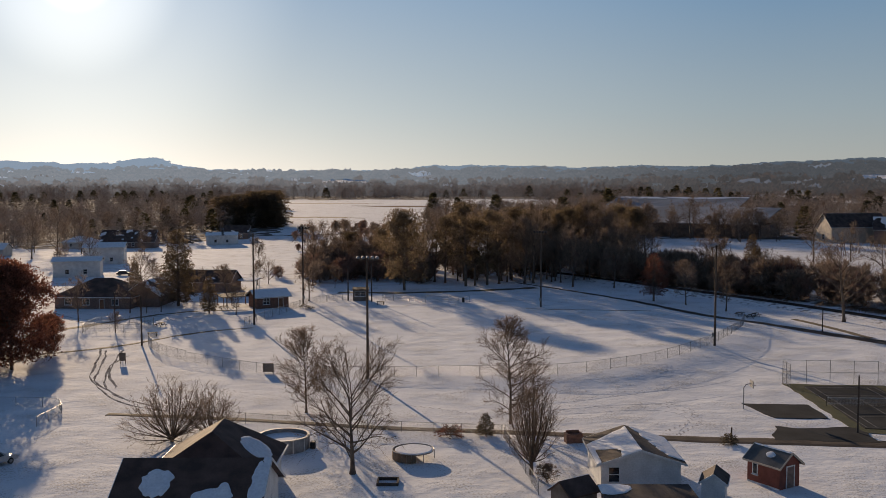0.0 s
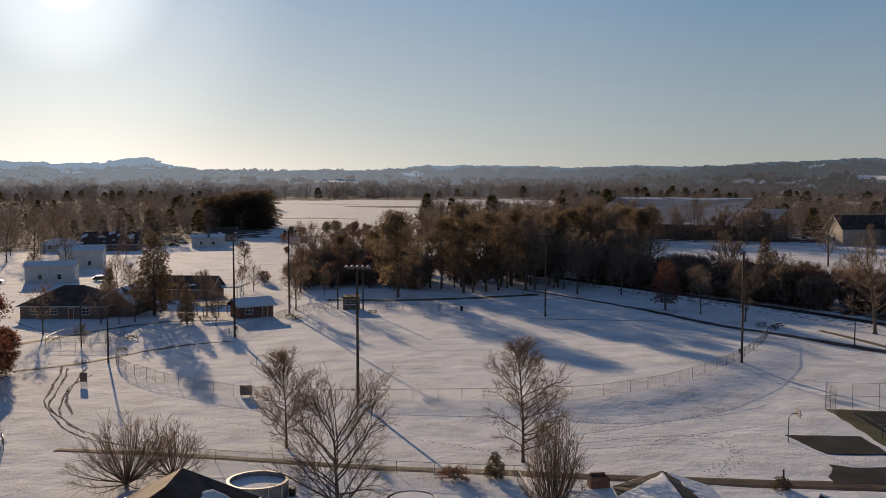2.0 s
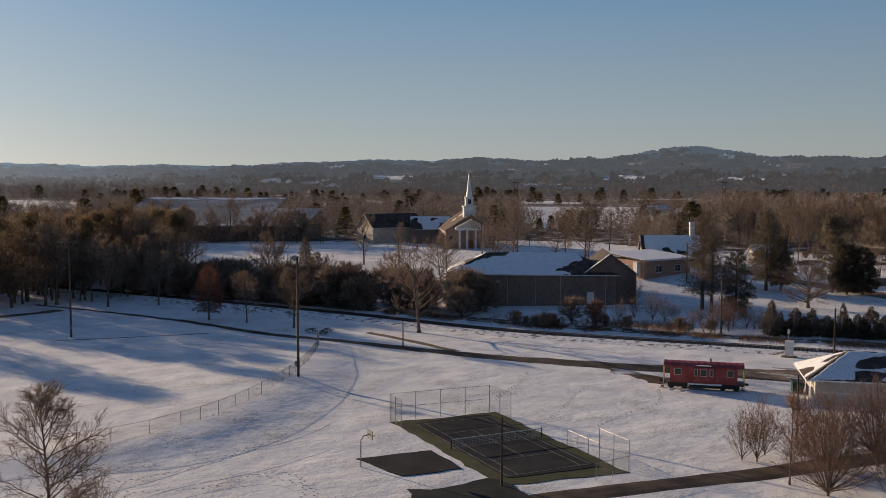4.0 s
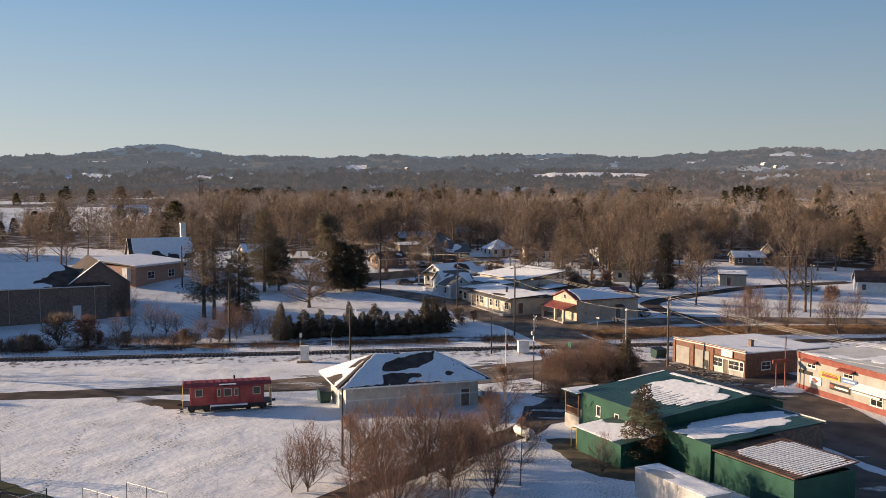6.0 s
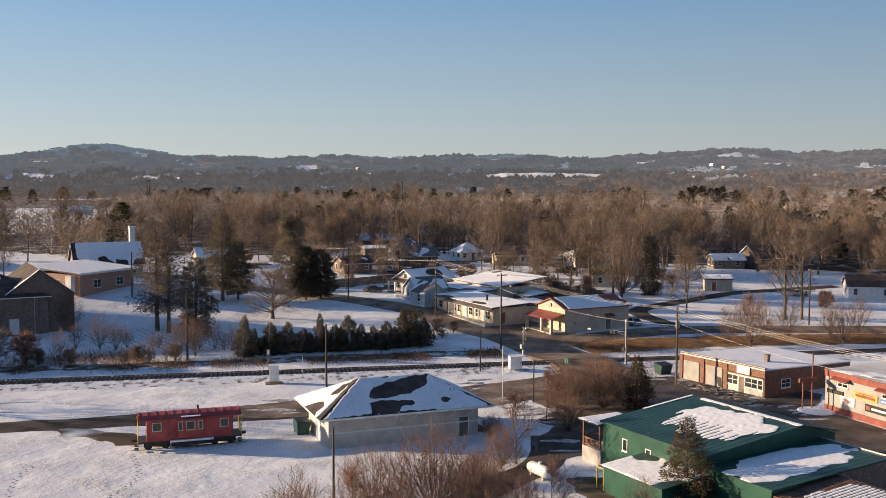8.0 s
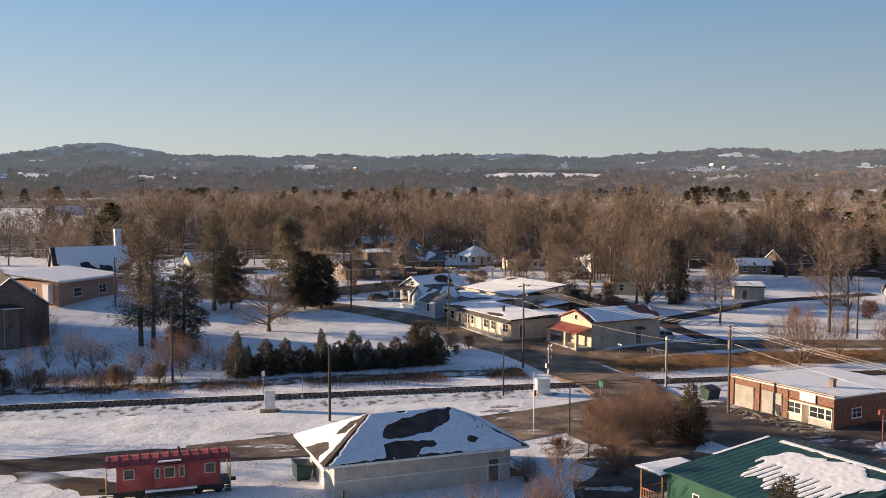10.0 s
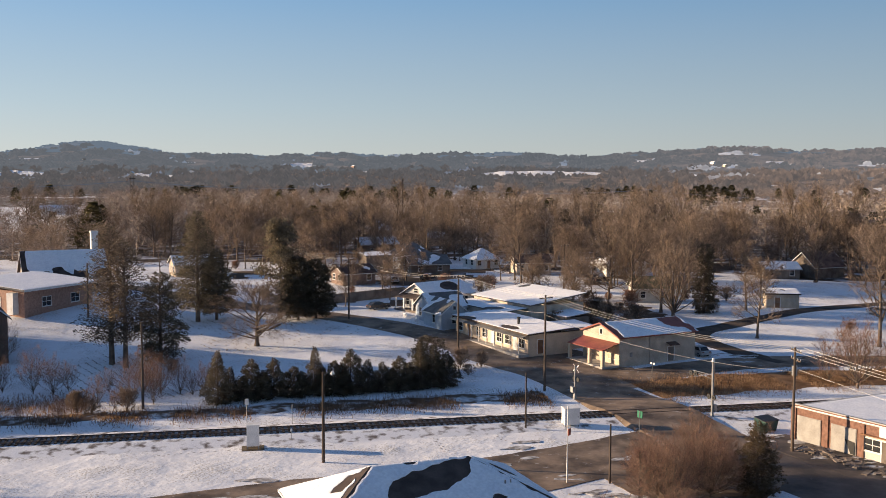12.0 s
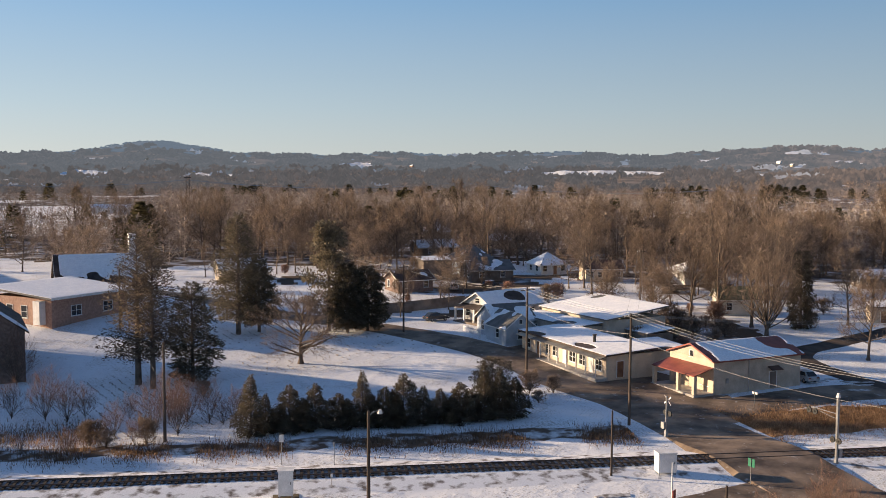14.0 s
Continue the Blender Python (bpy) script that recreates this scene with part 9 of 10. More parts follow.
# snowy fields and trees along the far slopes and ridges
CLEARINGS = [(-45.2, 1.9, 1880, 2080), (-49.6, 1.4, 1930, 2060), (-68.2, 4.0, 1860, 2040), (-77.5, 1.6, 2050, 2160), (-58.0, 1.2, 2150, 2300), (-38.0, 1.2, 2100, 2250), (-53.5, 0.8, 2400, 2520), (-81.0, 0.7, 2380, 2440), (-24.0, 1.4, 2200, 2330), (-5.0, 1.2, 2250, 2380), (7.5, 1.5, 2150, 2290)]
for fb, fw, f0, f1 in CLEARINGS:
    g = Geo()
    for i in range(25):
        q = radians(fb + fw * (i / 12 - 1))
        edge = math.sin(math.pi * (i + 0.5) / 25) ** 0.5
        for k in range(7):
            d = (f0 + f1) / 2 + (f1 - f0) / 2 * (k / 3 - 1) * edge * (1 + 0.5 * noise.noise((i * 0.3, fb, k // 6)))
            x, y = 60 - d * math.sin(q), 90 + d * math.cos(q)
            g.v.append((x, y, ground_z(x, y) + 2.0))
    g.f = [(i * 7 + k, (i + 1) * 7 + k, (i + 1) * 7 + k + 1, i * 7 + k + 1) for i in range(24) for k in range(6)]
    tagged(new("snow_field", g.mesh("snow_field", SNOW_GROUND)), "white snowy field on a far wooded slope", "field", kind="structure")


def slope_woods(name, label, seed, count, near, far, mt, tall, wide):
    nr = np.random.default_rng(seed)
    b = np.radians(nr.uniform(-97, 34, count))
    r = near + (far - near) * nr.uniform(0, 1, count)
    out = []
    for q, d in zip(b, r):
        x, y = 60 - d * math.sin(q), 90 + d * math.cos(q)
        if noise.noise((x / 90, y / 90, 3.0)) < -0.1 or any(abs(math.degrees(q) - fb) < fw and f0 < d < f1 for fb, fw, f0, f1 in CLEARINGS):
            continue
        z, s = ground_z(x, y) - 1.0, nr.uniform(0.6, 1.3)
        u = np.array([math.cos(q), math.sin(q), 0.0])
        for k in range(5):
            c = np.array([x, y, z]) + u * nr.normal(0, wide * 0.55)
            w, t = wide * nr.uniform(0.35, 0.7) * s, tall * nr.uniform(0.45, 0.85) * s
            up = np.array([0, 0, t])
            crown = [c - u * w, c - u * w * 0.75 + up * nr.uniform(0.5, 0.8), c + u * nr.normal(0, w * 0.25) + up, c + u * w * 0.75 + up * nr.uniform(0.5, 0.8), c + u * w]
            for i, j, k2 in ((0, 1, 2), (0, 2, 4), (2, 3, 4)):
                out += [crown[i], crown[j], crown[k2]]
    v = np.array(out)
    ob = new(name, array_mesh(name, v, np.arange(len(v)).reshape(-1, 3), mt))
    return tagged(ob, label, "woods", kind="stuff")


# these crowns share the hills' emissive haze
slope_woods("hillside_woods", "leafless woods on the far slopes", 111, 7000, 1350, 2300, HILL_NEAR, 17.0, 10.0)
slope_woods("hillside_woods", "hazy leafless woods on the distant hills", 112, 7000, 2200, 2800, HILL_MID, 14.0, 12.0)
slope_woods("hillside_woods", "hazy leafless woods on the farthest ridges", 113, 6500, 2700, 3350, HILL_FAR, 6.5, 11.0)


# ---- poles, wires and lamps ----
def light_pole(x, y, height, turn, lamps=5):
    ob = thing("floodlight_pole", ground_pose(x, y, turn), "tall ball-field floodlight pole with lamp crossarm", "light pole", "floodlight poles")
    part("pole", Geo().tube([(0, 0, -0.5), (0, 0, height)], [0.20, 0.13], 8), POLE, ob)
    for z in (height - 0.3, height - 1.5)[:1 if lamps < 6 else 2]:
        part("crossarm", Geo().box(-1.5, 1.5, -0.22, -0.10, z - 0.08, z + 0.08), POLE, ob)
        for i in range(min(lamps, 5)):
            px = -1.35 + 2.7 * i / (min(lamps, 5) - 1)
            lamp = part("lamp", Geo().tube([(px, -0.2, z + 0.1), (px, -0.45, z + 0.28), (px, -0.62, z + 0.26)], [0.10, 0.18, 0.26], 8), GALV, ob)
            part("lens", Geo().tube([(px, -0.622, z + 0.26), (px, -0.64, z + 0.26)], [0.24, 0.22], 8), GLASS, lamp)
    part("control_box", Geo().box(-0.2, 0.2, -0.42, -0.18, 1.4, 2.1), GALV, ob)
    return ob


for x, y, hgt, turn, n in ((-10.6, 134.7, 17.0, 175, 5), (-36.5, 186.0, 17.6, 100, 4), (44.2, 156.4, 16.4, -120, 4), (-31.3, 215.8, 17.4, 45, 4), (21.4, 211.0, 16.6, -30, 5)):
    light_pole(x, y, hgt, turn, n)


def utility_pole(x, y, height, turn=0.0, arms=1, transformer=False, lamp=False, r=0.16, label="weathered wooden utility pole", mt=None):
    ob = thing("utility_pole", ground_pose(x, y, turn), label, "utility pole", "utility poles")
    part("pole", Geo().tube([(0, 0, -0.5), (0, 0, height)], [r, r * 0.65], 8), mt or POLE, ob)
    for k in range(arms):
        z = height - 0.35 - 0.9 * k
        a = part("crossarm", Geo().box(-1.2, 1.2, -0.16, -0.04, z - 0.06, z + 0.06), POLE, ob)
        for px in (-1.1, -0.5, 0.5, 1.1):
            part("insulator", Geo().tube([(px, -0.1, z + 0.06), (px, -0.1, z + 0.24)], [0.05, 0.035], 6), TRIM, a)
    if transformer:
        part("transformer", Geo().tube([(0.32, -0.12, height - 2.9), (0.32, -0.12, height - 1.9)], 0.27, 10), GALV, ob, "grey transformer can")
        part("cutout", Geo().post(0.5, -0.3, height - 1.6, height - 1.1, 0.04, sides=5), TRIM, ob)
    if lamp:
        part("lamp_arm", Geo().tube([(0, 0, height - 0.4), (0.5, -0.2, height - 0.1), (1.0, -0.4, height - 0.1)], 0.03, 5), GALV, ob)
        part("lamp", Geo().tube([(1.0, -0.4, height - 0.05), (1.0, -0.4, height - 0.35)], [0.12, 0.22], 8), TRIM, ob)
    return ob


POLES = {"cross": (157.3, 123.2, 12.3, -20, 1, False), "shop": (166.7, 140.5, 12.6, -20, 1, False), "garage": (144.6, 91.2, 10.6, 30, 2, True), "track": (118.7, 130.2, 8.8, 0, 0, False), "low": (139.5, 118.1, 6.2, 0, 0, False),
         "lane": (124.1, 107.4, 7.0, 0, 0, False), "yard": (125.9, 104.0, 5.4, 0, 0, False), "brush": (125.3, 160.5, 10.2, 40, 0, False), "office": (157.5, 205.6, 9.2, 0, 0, False), "thicket": (79.6, 101.7, 7.6, 0, 0, False),
         "north": (187.0, 173.0, 11.0, -5, 1, False), "east": (207.0, 83.0, 10.5, 30, 1, False), "far_east": (240.0, 34.0, 11.0, 30, 1, False), "south": (109.0, 47.0, 11.0, 40, 1, False), "ball_a": (-50.9, 162.3, 8.4, 0, 0, False), "ball_b": (-60.0, 176.0, 7.4, 0, 0, False),
         "plate": (-16.4, 221.5, 8.6, 0, 0, False), "plate_b": (-22.0, 223.5, 8.0, 0, 0, False), "path_a": (69.4, 176.0, 4.4, 0, 0, False), "lane_b": (30.5, 101.0, 1.6, 0, 0, False), "row": (45.4, 104.6, 6.4, 0, 0, False), "far_a": (233.0, 150.0, 11.0, -20, 1, False), "street": (205.0, 201.0, 10.0, -20, 1, False)}
for key, (x, y, hgt, turn, arms, tr) in POLES.items():
    ob = utility_pole(x, y, hgt, turn, arms, tr, key in ("office", "track"), 0.075 if key == "lane" else 0.12 if hgt < 8 else 0.17, "slender white pole with a small red sign" if key == "lane" else "weathered wooden utility pole" if arms else "bare slender wooden pole", TRIM if key == "lane" else None)
    if key == "lane":
        part("red_sign", Geo().box(-0.28, 0.28, -0.20, -0.14, hgt - 2.6, hgt - 2.0), REDPAINT, ob, "small faded red sign")


def wire(a, b, na, sag=1.2, lateral=0.0, drop=0.3, r=0.014, mt=None):
    """A sagging cable between two poles."""
    (x0, y0, h0, *_), (x1, y1, h1, *_) = POLES[a], POLES[b]
    d = Vector((x1 - x0, y1 - y0, 0)).normalized()
    s = Vector((-d.y, d.x, 0)) * lateral
    p, q = Vector((x0, y0, ground_z(x0, y0) + h0 - drop)) + s, Vector((x1, y1, ground_z(x1, y1) + h1 - drop)) + s
    pts = []
    for i in range(15):
        t = i / 14
        v = p.lerp(q, t)
        v.z -= sag * 4 * t * (1 - t)
        pts.append(v)
    solid("overhead_wire", Geo().tube(pts, r, 4), GALV, pose(0, 0, 0), "thin sagging overhead wire between poles", "wire", "overhead wires")


for a, b, lats, drop, sag in (("garage", "cross", (-1.0, 0.0, 1.0), 0.1, 1.0), ("cross", "shop", (-1.0, 0.0, 1.0), 0.1, 0.5), ("shop", "north", (-1.0, 1.0), 0.1, 1.0), ("garage", "south", (-1.0, 0.0, 1.0), 0.1, 1.2), ("garage", "south", (0.3,), 2.2, 1.4), ("garage", "cross", (0.3,), 2.4, 1.2),
                              ("cross", "east", (-1.0, 0.0, 1.0), 0.1, 1.6), ("east", "far_east", (-1.0, 0.0, 1.0), 0.1, 1.4), ("cross", "far_a", (-0.6, 0.6), 0.2, 1.6), ("garage", "east", (-0.5, 0.5), 1.2, 2.0), ("cross", "shop", (0.3,), 2.2, 0.7), ("north", "street", (-0.8, 0.8), 0.1, 0.8), ("brush", "office", (0.0,), 4.5, 0.8)):
    for la in lats:
        wire(a, b, 0, sag, la, drop)


# ---- fences ----
def chain_fence(points, height, label, spacing=3.0, group="chain-link fences", weave=0.24, mid=False, r=0.035):
    ob = thing("chain_link_fence", pose(0, 0, 0), label, "fence", group)
    line = spline([(*p, 0) for p in points], spacing) if len(points) > 2 else [Vector((*points[0], 0)).lerp(Vector((*points[1], 0)), i / max(1, round(math.dist(*points) / spacing))) for i in range(max(1, round(math.dist(*points) / spacing)) + 1)]
    pts = [Vector((p.x, p.y, ground_z(p.x, p.y))) for p in line]
    for p in pts:
        part("post", Geo().post(p.x, p.y, p.z - 0.3, p.z + height + 0.05, r, sides=6), GALV, ob)
    for z in (height, height * 0.5) if mid else (height,):
        part("rail", Geo().tube([p + Vector((0, 0, z)) for p in pts], r * 0.7, 5), GALV, ob)
    mesh = Sticks()
    for p, q in zip(pts, pts[1:]):
        ln = (q - p).length
        n = max(2, int(ln / weave))
        k = height / weave
        for i in range(-int(k) - 1, n + 1):
            for sgn in (1, -1):
                a, b = i / n, (i + k) / n
                t0, t1 = max(a, 0), min(b, 1)
                if t1 - t0 < 0.02:
                    continue
                z0, z1 = (t0 - a) / (b - a) * height, (t1 - a) / (b - a) * height
                if sgn < 0:
                    z0, z1 = height - z0, height - z1
                mesh.add(p.lerp(q, t0) + Vector((0, 0, 0.03 + z0 * 0.97)), p.lerp(q, t1) + Vector((0, 0, 0.03 + z1 * 0.97)), 0.006, 0.006)
    part("wire_netting", array_mesh("wire_netting", *mesh.arrays(3), GALV), None, ob)
    return ob


chain_fence([(-39.6, 147.8), (-24.3, 137.4)] + [(x, y) for x, y, _ in BANK], 1.5, "curved chain-link outfield fence in the snow")
chain_fence([(-50, 163), (-46, 155), (-39.6, 147.8)], 1.7, "chain-link fence at the edge of the field")
chain_fence([(-38, 184), (-34, 200), (-30.3, 214.5), (-23.5, 225)], 1.6, "chain-link fence along the foul line")
chain_fence([(-14, 223.5), (-4, 219), (6, 220)], 1.5, "chain-link fence behind home plate", mid=True)
chain_fence([(46.4, 131.0), (58.8, 129.6)], 3.2, "tall chain-link fence behind a tennis court", 3.1, mid=True)
chain_fence([(46.4, 131.0), (46.2, 127.6)], 3.2, "tall chain-link return of the court fence", 1.7)
chain_fence([(58.8, 129.6), (59.0, 125.0)], 3.2, "tall chain-link return of the court fence", 2.3)
chain_fence([(58.3, 102.6), (58.5, 107.5)], 3.1, "tall chain-link return of the court fence", 2.4)
chain_fence([(58.5, 107.5), (58.7, 113.2)], 1.6, "low chain-link fence beside the court", 1.9)
chain_fence([(54.0, 102.0), (58.3, 102.6)], 1.6, "low chain-link fence beside the court", 2.0)
chain_fence([(-25, 110.2), (-12, 106.8), (2, 104.4), (9, 103.6)], 1.2, "low chain-link garden fence along the lane", 3.0)
chain_fence([(6.6, 102.5), (8.4, 84.0)], 1.2, "low chain-link fence between gardens", 3.0)
chain_fence([(-66, 176), (-56, 176)], 1.6, "chain-link enclosure beside the field", 2.5, mid=True)
chain_fence([(-66, 176), (-66, 186), (-56, 186), (-56, 176)], 1.6, "chain-link enclosure beside the field", 2.5, mid=True)
chain_fence([(-62, 118), (-47, 117), (-46, 108)], 1.2, "low chain-link garden fence in shadow", 3.0)


def board_fence(a, b, height, label, mt=None):
    ob = thing("board_fence", pose(0, 0, 0), label, "fence", "board fences")
    n = max(2, int(math.dist(a, b) / 2.4))
    ang = math.degrees(math.atan2(b[1] - a[1], b[0] - a[0]))
    for i in range(n):
        x, y = a[0] + (b[0] - a[0]) * (i + 0.5) / n, a[1] + (b[1] - a[1]) * (i + 0.5) / n
        w = math.dist(a, b) / n
        p = part("panel", Geo().box(-w / 2 + 0.02, w / 2 - 0.02, -0.03, 0.03, -0.1, height), mt or GREYWOOD, ob)
        p.matrix_local = ground_pose(x, y, ang)
        q = part("post", Geo().box(-w / 2 - 0.06, -w / 2 + 0.06, 0.03, 0.15, -0.3, height + 0.08), mt or GREYWOOD, ob)
        q.matrix_local = ground_pose(x, y, ang)


board_fence((197.5, 186.0), (216.0, 178.5), 1.9, "weathered grey board fence behind the car park")
board_fence((216.0, 178.5), (238.0, 181.5), 1.6, "weathered grey board fence between gardens")


# ---- railway and street furniture ----
def cabinet(x, y, turn, w, d, hgt, base=0.35):
    ob = thing("signal_cabinet", ground_pose(x, y, turn), "white metal railway signal cabinet on short legs", "signal cabinet", "signal cabinets")
    part("body", Geo().box(-w / 2, w / 2, -d / 2, d / 2, base, hgt), TRIM, ob)
    part("roof", Geo().box(-w / 2 - 0.06, w / 2 + 0.06, -d / 2 - 0.06, d / 2 + 0.06, hgt, hgt + 0.07), TRIM, ob)
    part("door", Geo().box(-w / 2 + 0.08, w / 2 - 0.08, -d / 2 - 0.03, -d / 2 - 0.003, base + 0.1, hgt - 0.12), TRIM, ob)
    part("handle", Geo().box(w / 2 - 0.25, w / 2 - 0.2, -d / 2 - 0.07, -d / 2 - 0.03, hgt * 0.55, hgt * 0.55 + 0.2), DARKMETAL, ob)
    for px in (-w / 2 + 0.1, w / 2 - 0.1):
        for py in (-d / 2 + 0.1, d / 2 - 0.1):
            part("leg", Geo().box(px - 0.05, px + 0.05, py - 0.05, py + 0.05, -0.3, base), GALV, ob)
    part("plinth", Geo().box(-w / 2 - 0.5, w / 2 + 0.5, -d / 2 - 0.4, d / 2 + 0.4, -0.1, 0.06), MUD, ob, "bare muddy pad")


cabinet(119.2, 139.2, -50, 1.25, 1.0, 2.45)
cabinet(142.9, 114.2, -50, 1.7, 1.2, 2.15)


def crossing_signal(x, y, turn, mast=4.3, arm=0.0):
    ob = thing("crossing_signal", ground_pose(x, y, turn), "railway crossing signal mast with dark round lamps", "crossing signal", "crossing signals")
    part("mast", Geo().post(0, 0, -0.2, mast, 0.10 if mast < 5 else 0.15), GALV, ob)
    part("base", Geo().tube([(0, 0, 0), (0, 0, 0.7)], [0.28, 0.16], 8), GALV, ob)
    for z, x0 in ((2.5, 0.0),) + (((4.7, -arm),) if arm else ()):
        part("lamp_bar", Geo().tube([(x0 - 0.45, -0.12, z), (x0 + 0.45, -0.12, z)], 0.04, 5), DARKMETAL, ob)
        for s in (-1, 1):
            lamp = part("lamp", Geo().tube([(x0 + 0.4 * s, -0.1, z), (x0 + 0.4 * s, -0.22, z)], 0.30, 12), BLACKPAINT, ob)
            part("lens", Geo().tube([(x0 + 0.4 * s, -0.222, z), (x0 + 0.4 * s, -0.25, z)], 0.10, 10), GLASS, lamp)
    if arm:
        part("cantilever", Geo().tube([(0, 0, 5.0), (-arm - 0.3, 0, 5.0)], 0.045, 6).tube([(0, 0, 4.5), (-arm - 0.3, 0, 4.95)], 0.03, 6), GALV, ob)
        part("insulator", Geo().tube([(0, 0, mast), (0, 0, mast + 0.4)], [0.22, 0.12], 8), TRIM, ob)
    else:
        for s in (-1, 1):
            part("crossbuck", Geo().hexa([(-0.6, -0.14, mast - 0.5 - 0.42 * s), (-0.52, -0.14, mast - 0.38 - 0.42 * s), (-0.52, -0.11, mast - 0.38 - 0.42 * s), (-0.6, -0.11, mast - 0.5 - 0.42 * s)], [(0.52, -0.14, mast - 0.5 + 0.42 * s), (0.6, -0.14, mast - 0.38 + 0.42 * s), (0.6, -0.11, mast - 0.38 + 0.42 * s), (0.52, -0.11, mast - 0.5 + 0.42 * s)]), TRIM, ob, "white crossed board")
    part("relay_box", Geo().box(-0.25, 0.25, 0.12, 0.5, 0.9, 1.6), GALV, ob)


crossing_signal(155.4, 118.4, 55)
crossing_signal(154.4, 101.4, -125, 6.6, 3.1)


def sign_post(x, y, hgt, turn, mt, w=0.6, h=0.45, label="small green road sign on a post"):
    ob = thing("road_sign", ground_pose(x, y, turn), label, "sign", "road signs")
    part("post", Geo().post(0, 0, -0.2, hgt, 0.035, sides=6), GALV, ob)
    part("plate", Geo().box(-w / 2, w / 2, -0.06, -0.036, hgt - h, hgt), mt, ob)


sign_post(144.1, 106.8, 2.4, 60, GREENPAINT, 0.8, 0.75)
sign_post(171.0, 113.2, 2.2, 60, TRIM, 0.8, 0.25, "small white road sign on a post")
sign_post(126.2, 145.8, 2.9, -40, TRIM, 0.4, 0.7, "white railway marker on a thin post")
sign_post(128.6, 141.4, 2.3, -40, GALV, 0.15, 0.4, "thin railway marker post")
sign_post(123.4, 137.6, 1.3, -40, TRIM, 0.2, 0.3, "low white railway marker")
sign_post(160.5, 144.5, 2.6, -40, TRIM, 0.2, 0.5, "thin white street marker")

shop_sign = thing("shop_sign", ground_pose(138.0, 73.6, -40), "red board sign on two poles above a snowy bed", "sign")
for px in (-0.7, 0.7):
    part("post", Geo().post(px, 0, -0.2, 7.0 if px > 0 else 3.6, 0.09, sides=6), REDPAINT, shop_sign)
part("board", Geo().box(-1.3, 1.3, -0.12, 0.12, 3.5, 4.0), REDPAINT, shop_sign)
solid("snow_bed", Geo().tube([(0, 0, -0.1), (0, 0, 0.18), (0, 0, 0.32)], [2.4, 2.0, 0.6], 18), SNOW, ground_pose(138.0, 72.6), "low bed of snow round a sign", "snow")
for k, (dx, dy) in enumerate(((0.6, -1.6), (1.5, -2.2), (2.3, -2.6))):
    t = Geo().tube([(0, 0, 0), (0, 0, 0.22)], 0.36, 14)
    solid("tyre", t, RUBBER, ground_pose(138.0 + dx, 71.6 + dy, 0, 0.14), "worn black tyre lying outside a shop", "tyre", "tyres outside the shop")


def dumpster(x, y, turn, mt, label):
    ob = thing("dumpster", ground_pose(x, y, turn), label, "dumpster", "dumpsters")
    lo = [(-1.0, -0.6, 0.12), (1.0, -0.6, 0.12), (1.0, 0.6, 0.12), (-1.0, 0.6, 0.12)]
    hi = [(-1.05, -0.85, 1.25), (1.05, -0.85, 1.25), (1.05, 0.7, 1.5), (-1.05, 0.7, 1.5)]
    part("bin", Geo().hexa(lo, hi), mt, ob)
    lid = [(-1.1, -0.9, 1.27), (1.1, -0.9, 1.27), (1.1, 0.75, 1.53), (-1.1, 0.75, 1.53)]
    part("lid", Geo().hexa(lid, [(a, b, c + 0.06) for a, b, c in lid]), DARKMETAL, ob)
    for px in (-0.8, 0.8):
        part("skid", Geo().box(px - 0.1, px + 0.1, -0.6, 0.6, -0.05, 0.12), DARKMETAL, ob)


dumpster(151.6, 95.0, -30, GREENROOF, "green steel dumpster beside a brick garage")
dumpster(100.2, 120.4, 50, GREENROOF, "green steel dumpster beside the depot")

tank = thing("propane_tank", ground_pose(98.0, 91.4, 60), "white propane tank lying in snow", "tank")
part("shell", Geo().tube([(-1.7, 0, 0.75), (-1.5, 0, 0.75), (-1.2, 0, 0.75), (1.2, 0, 0.75), (1.5, 0, 0.75), (1.7, 0, 0.75)], [0.1, 0.42, 0.55, 0.55, 0.42, 0.1], 14), TRIM, tank, smooth=True)
for px in (-0.9, 0.9):
    part("cradle", Geo().box(px - 0.1, px + 0.1, -0.4, 0.4, -0.1, 0.35), CONCRETE, tank)
part("valve_cover", Geo().post(0, 0, 1.25, 1.5, 0.18), TRIM, tank)


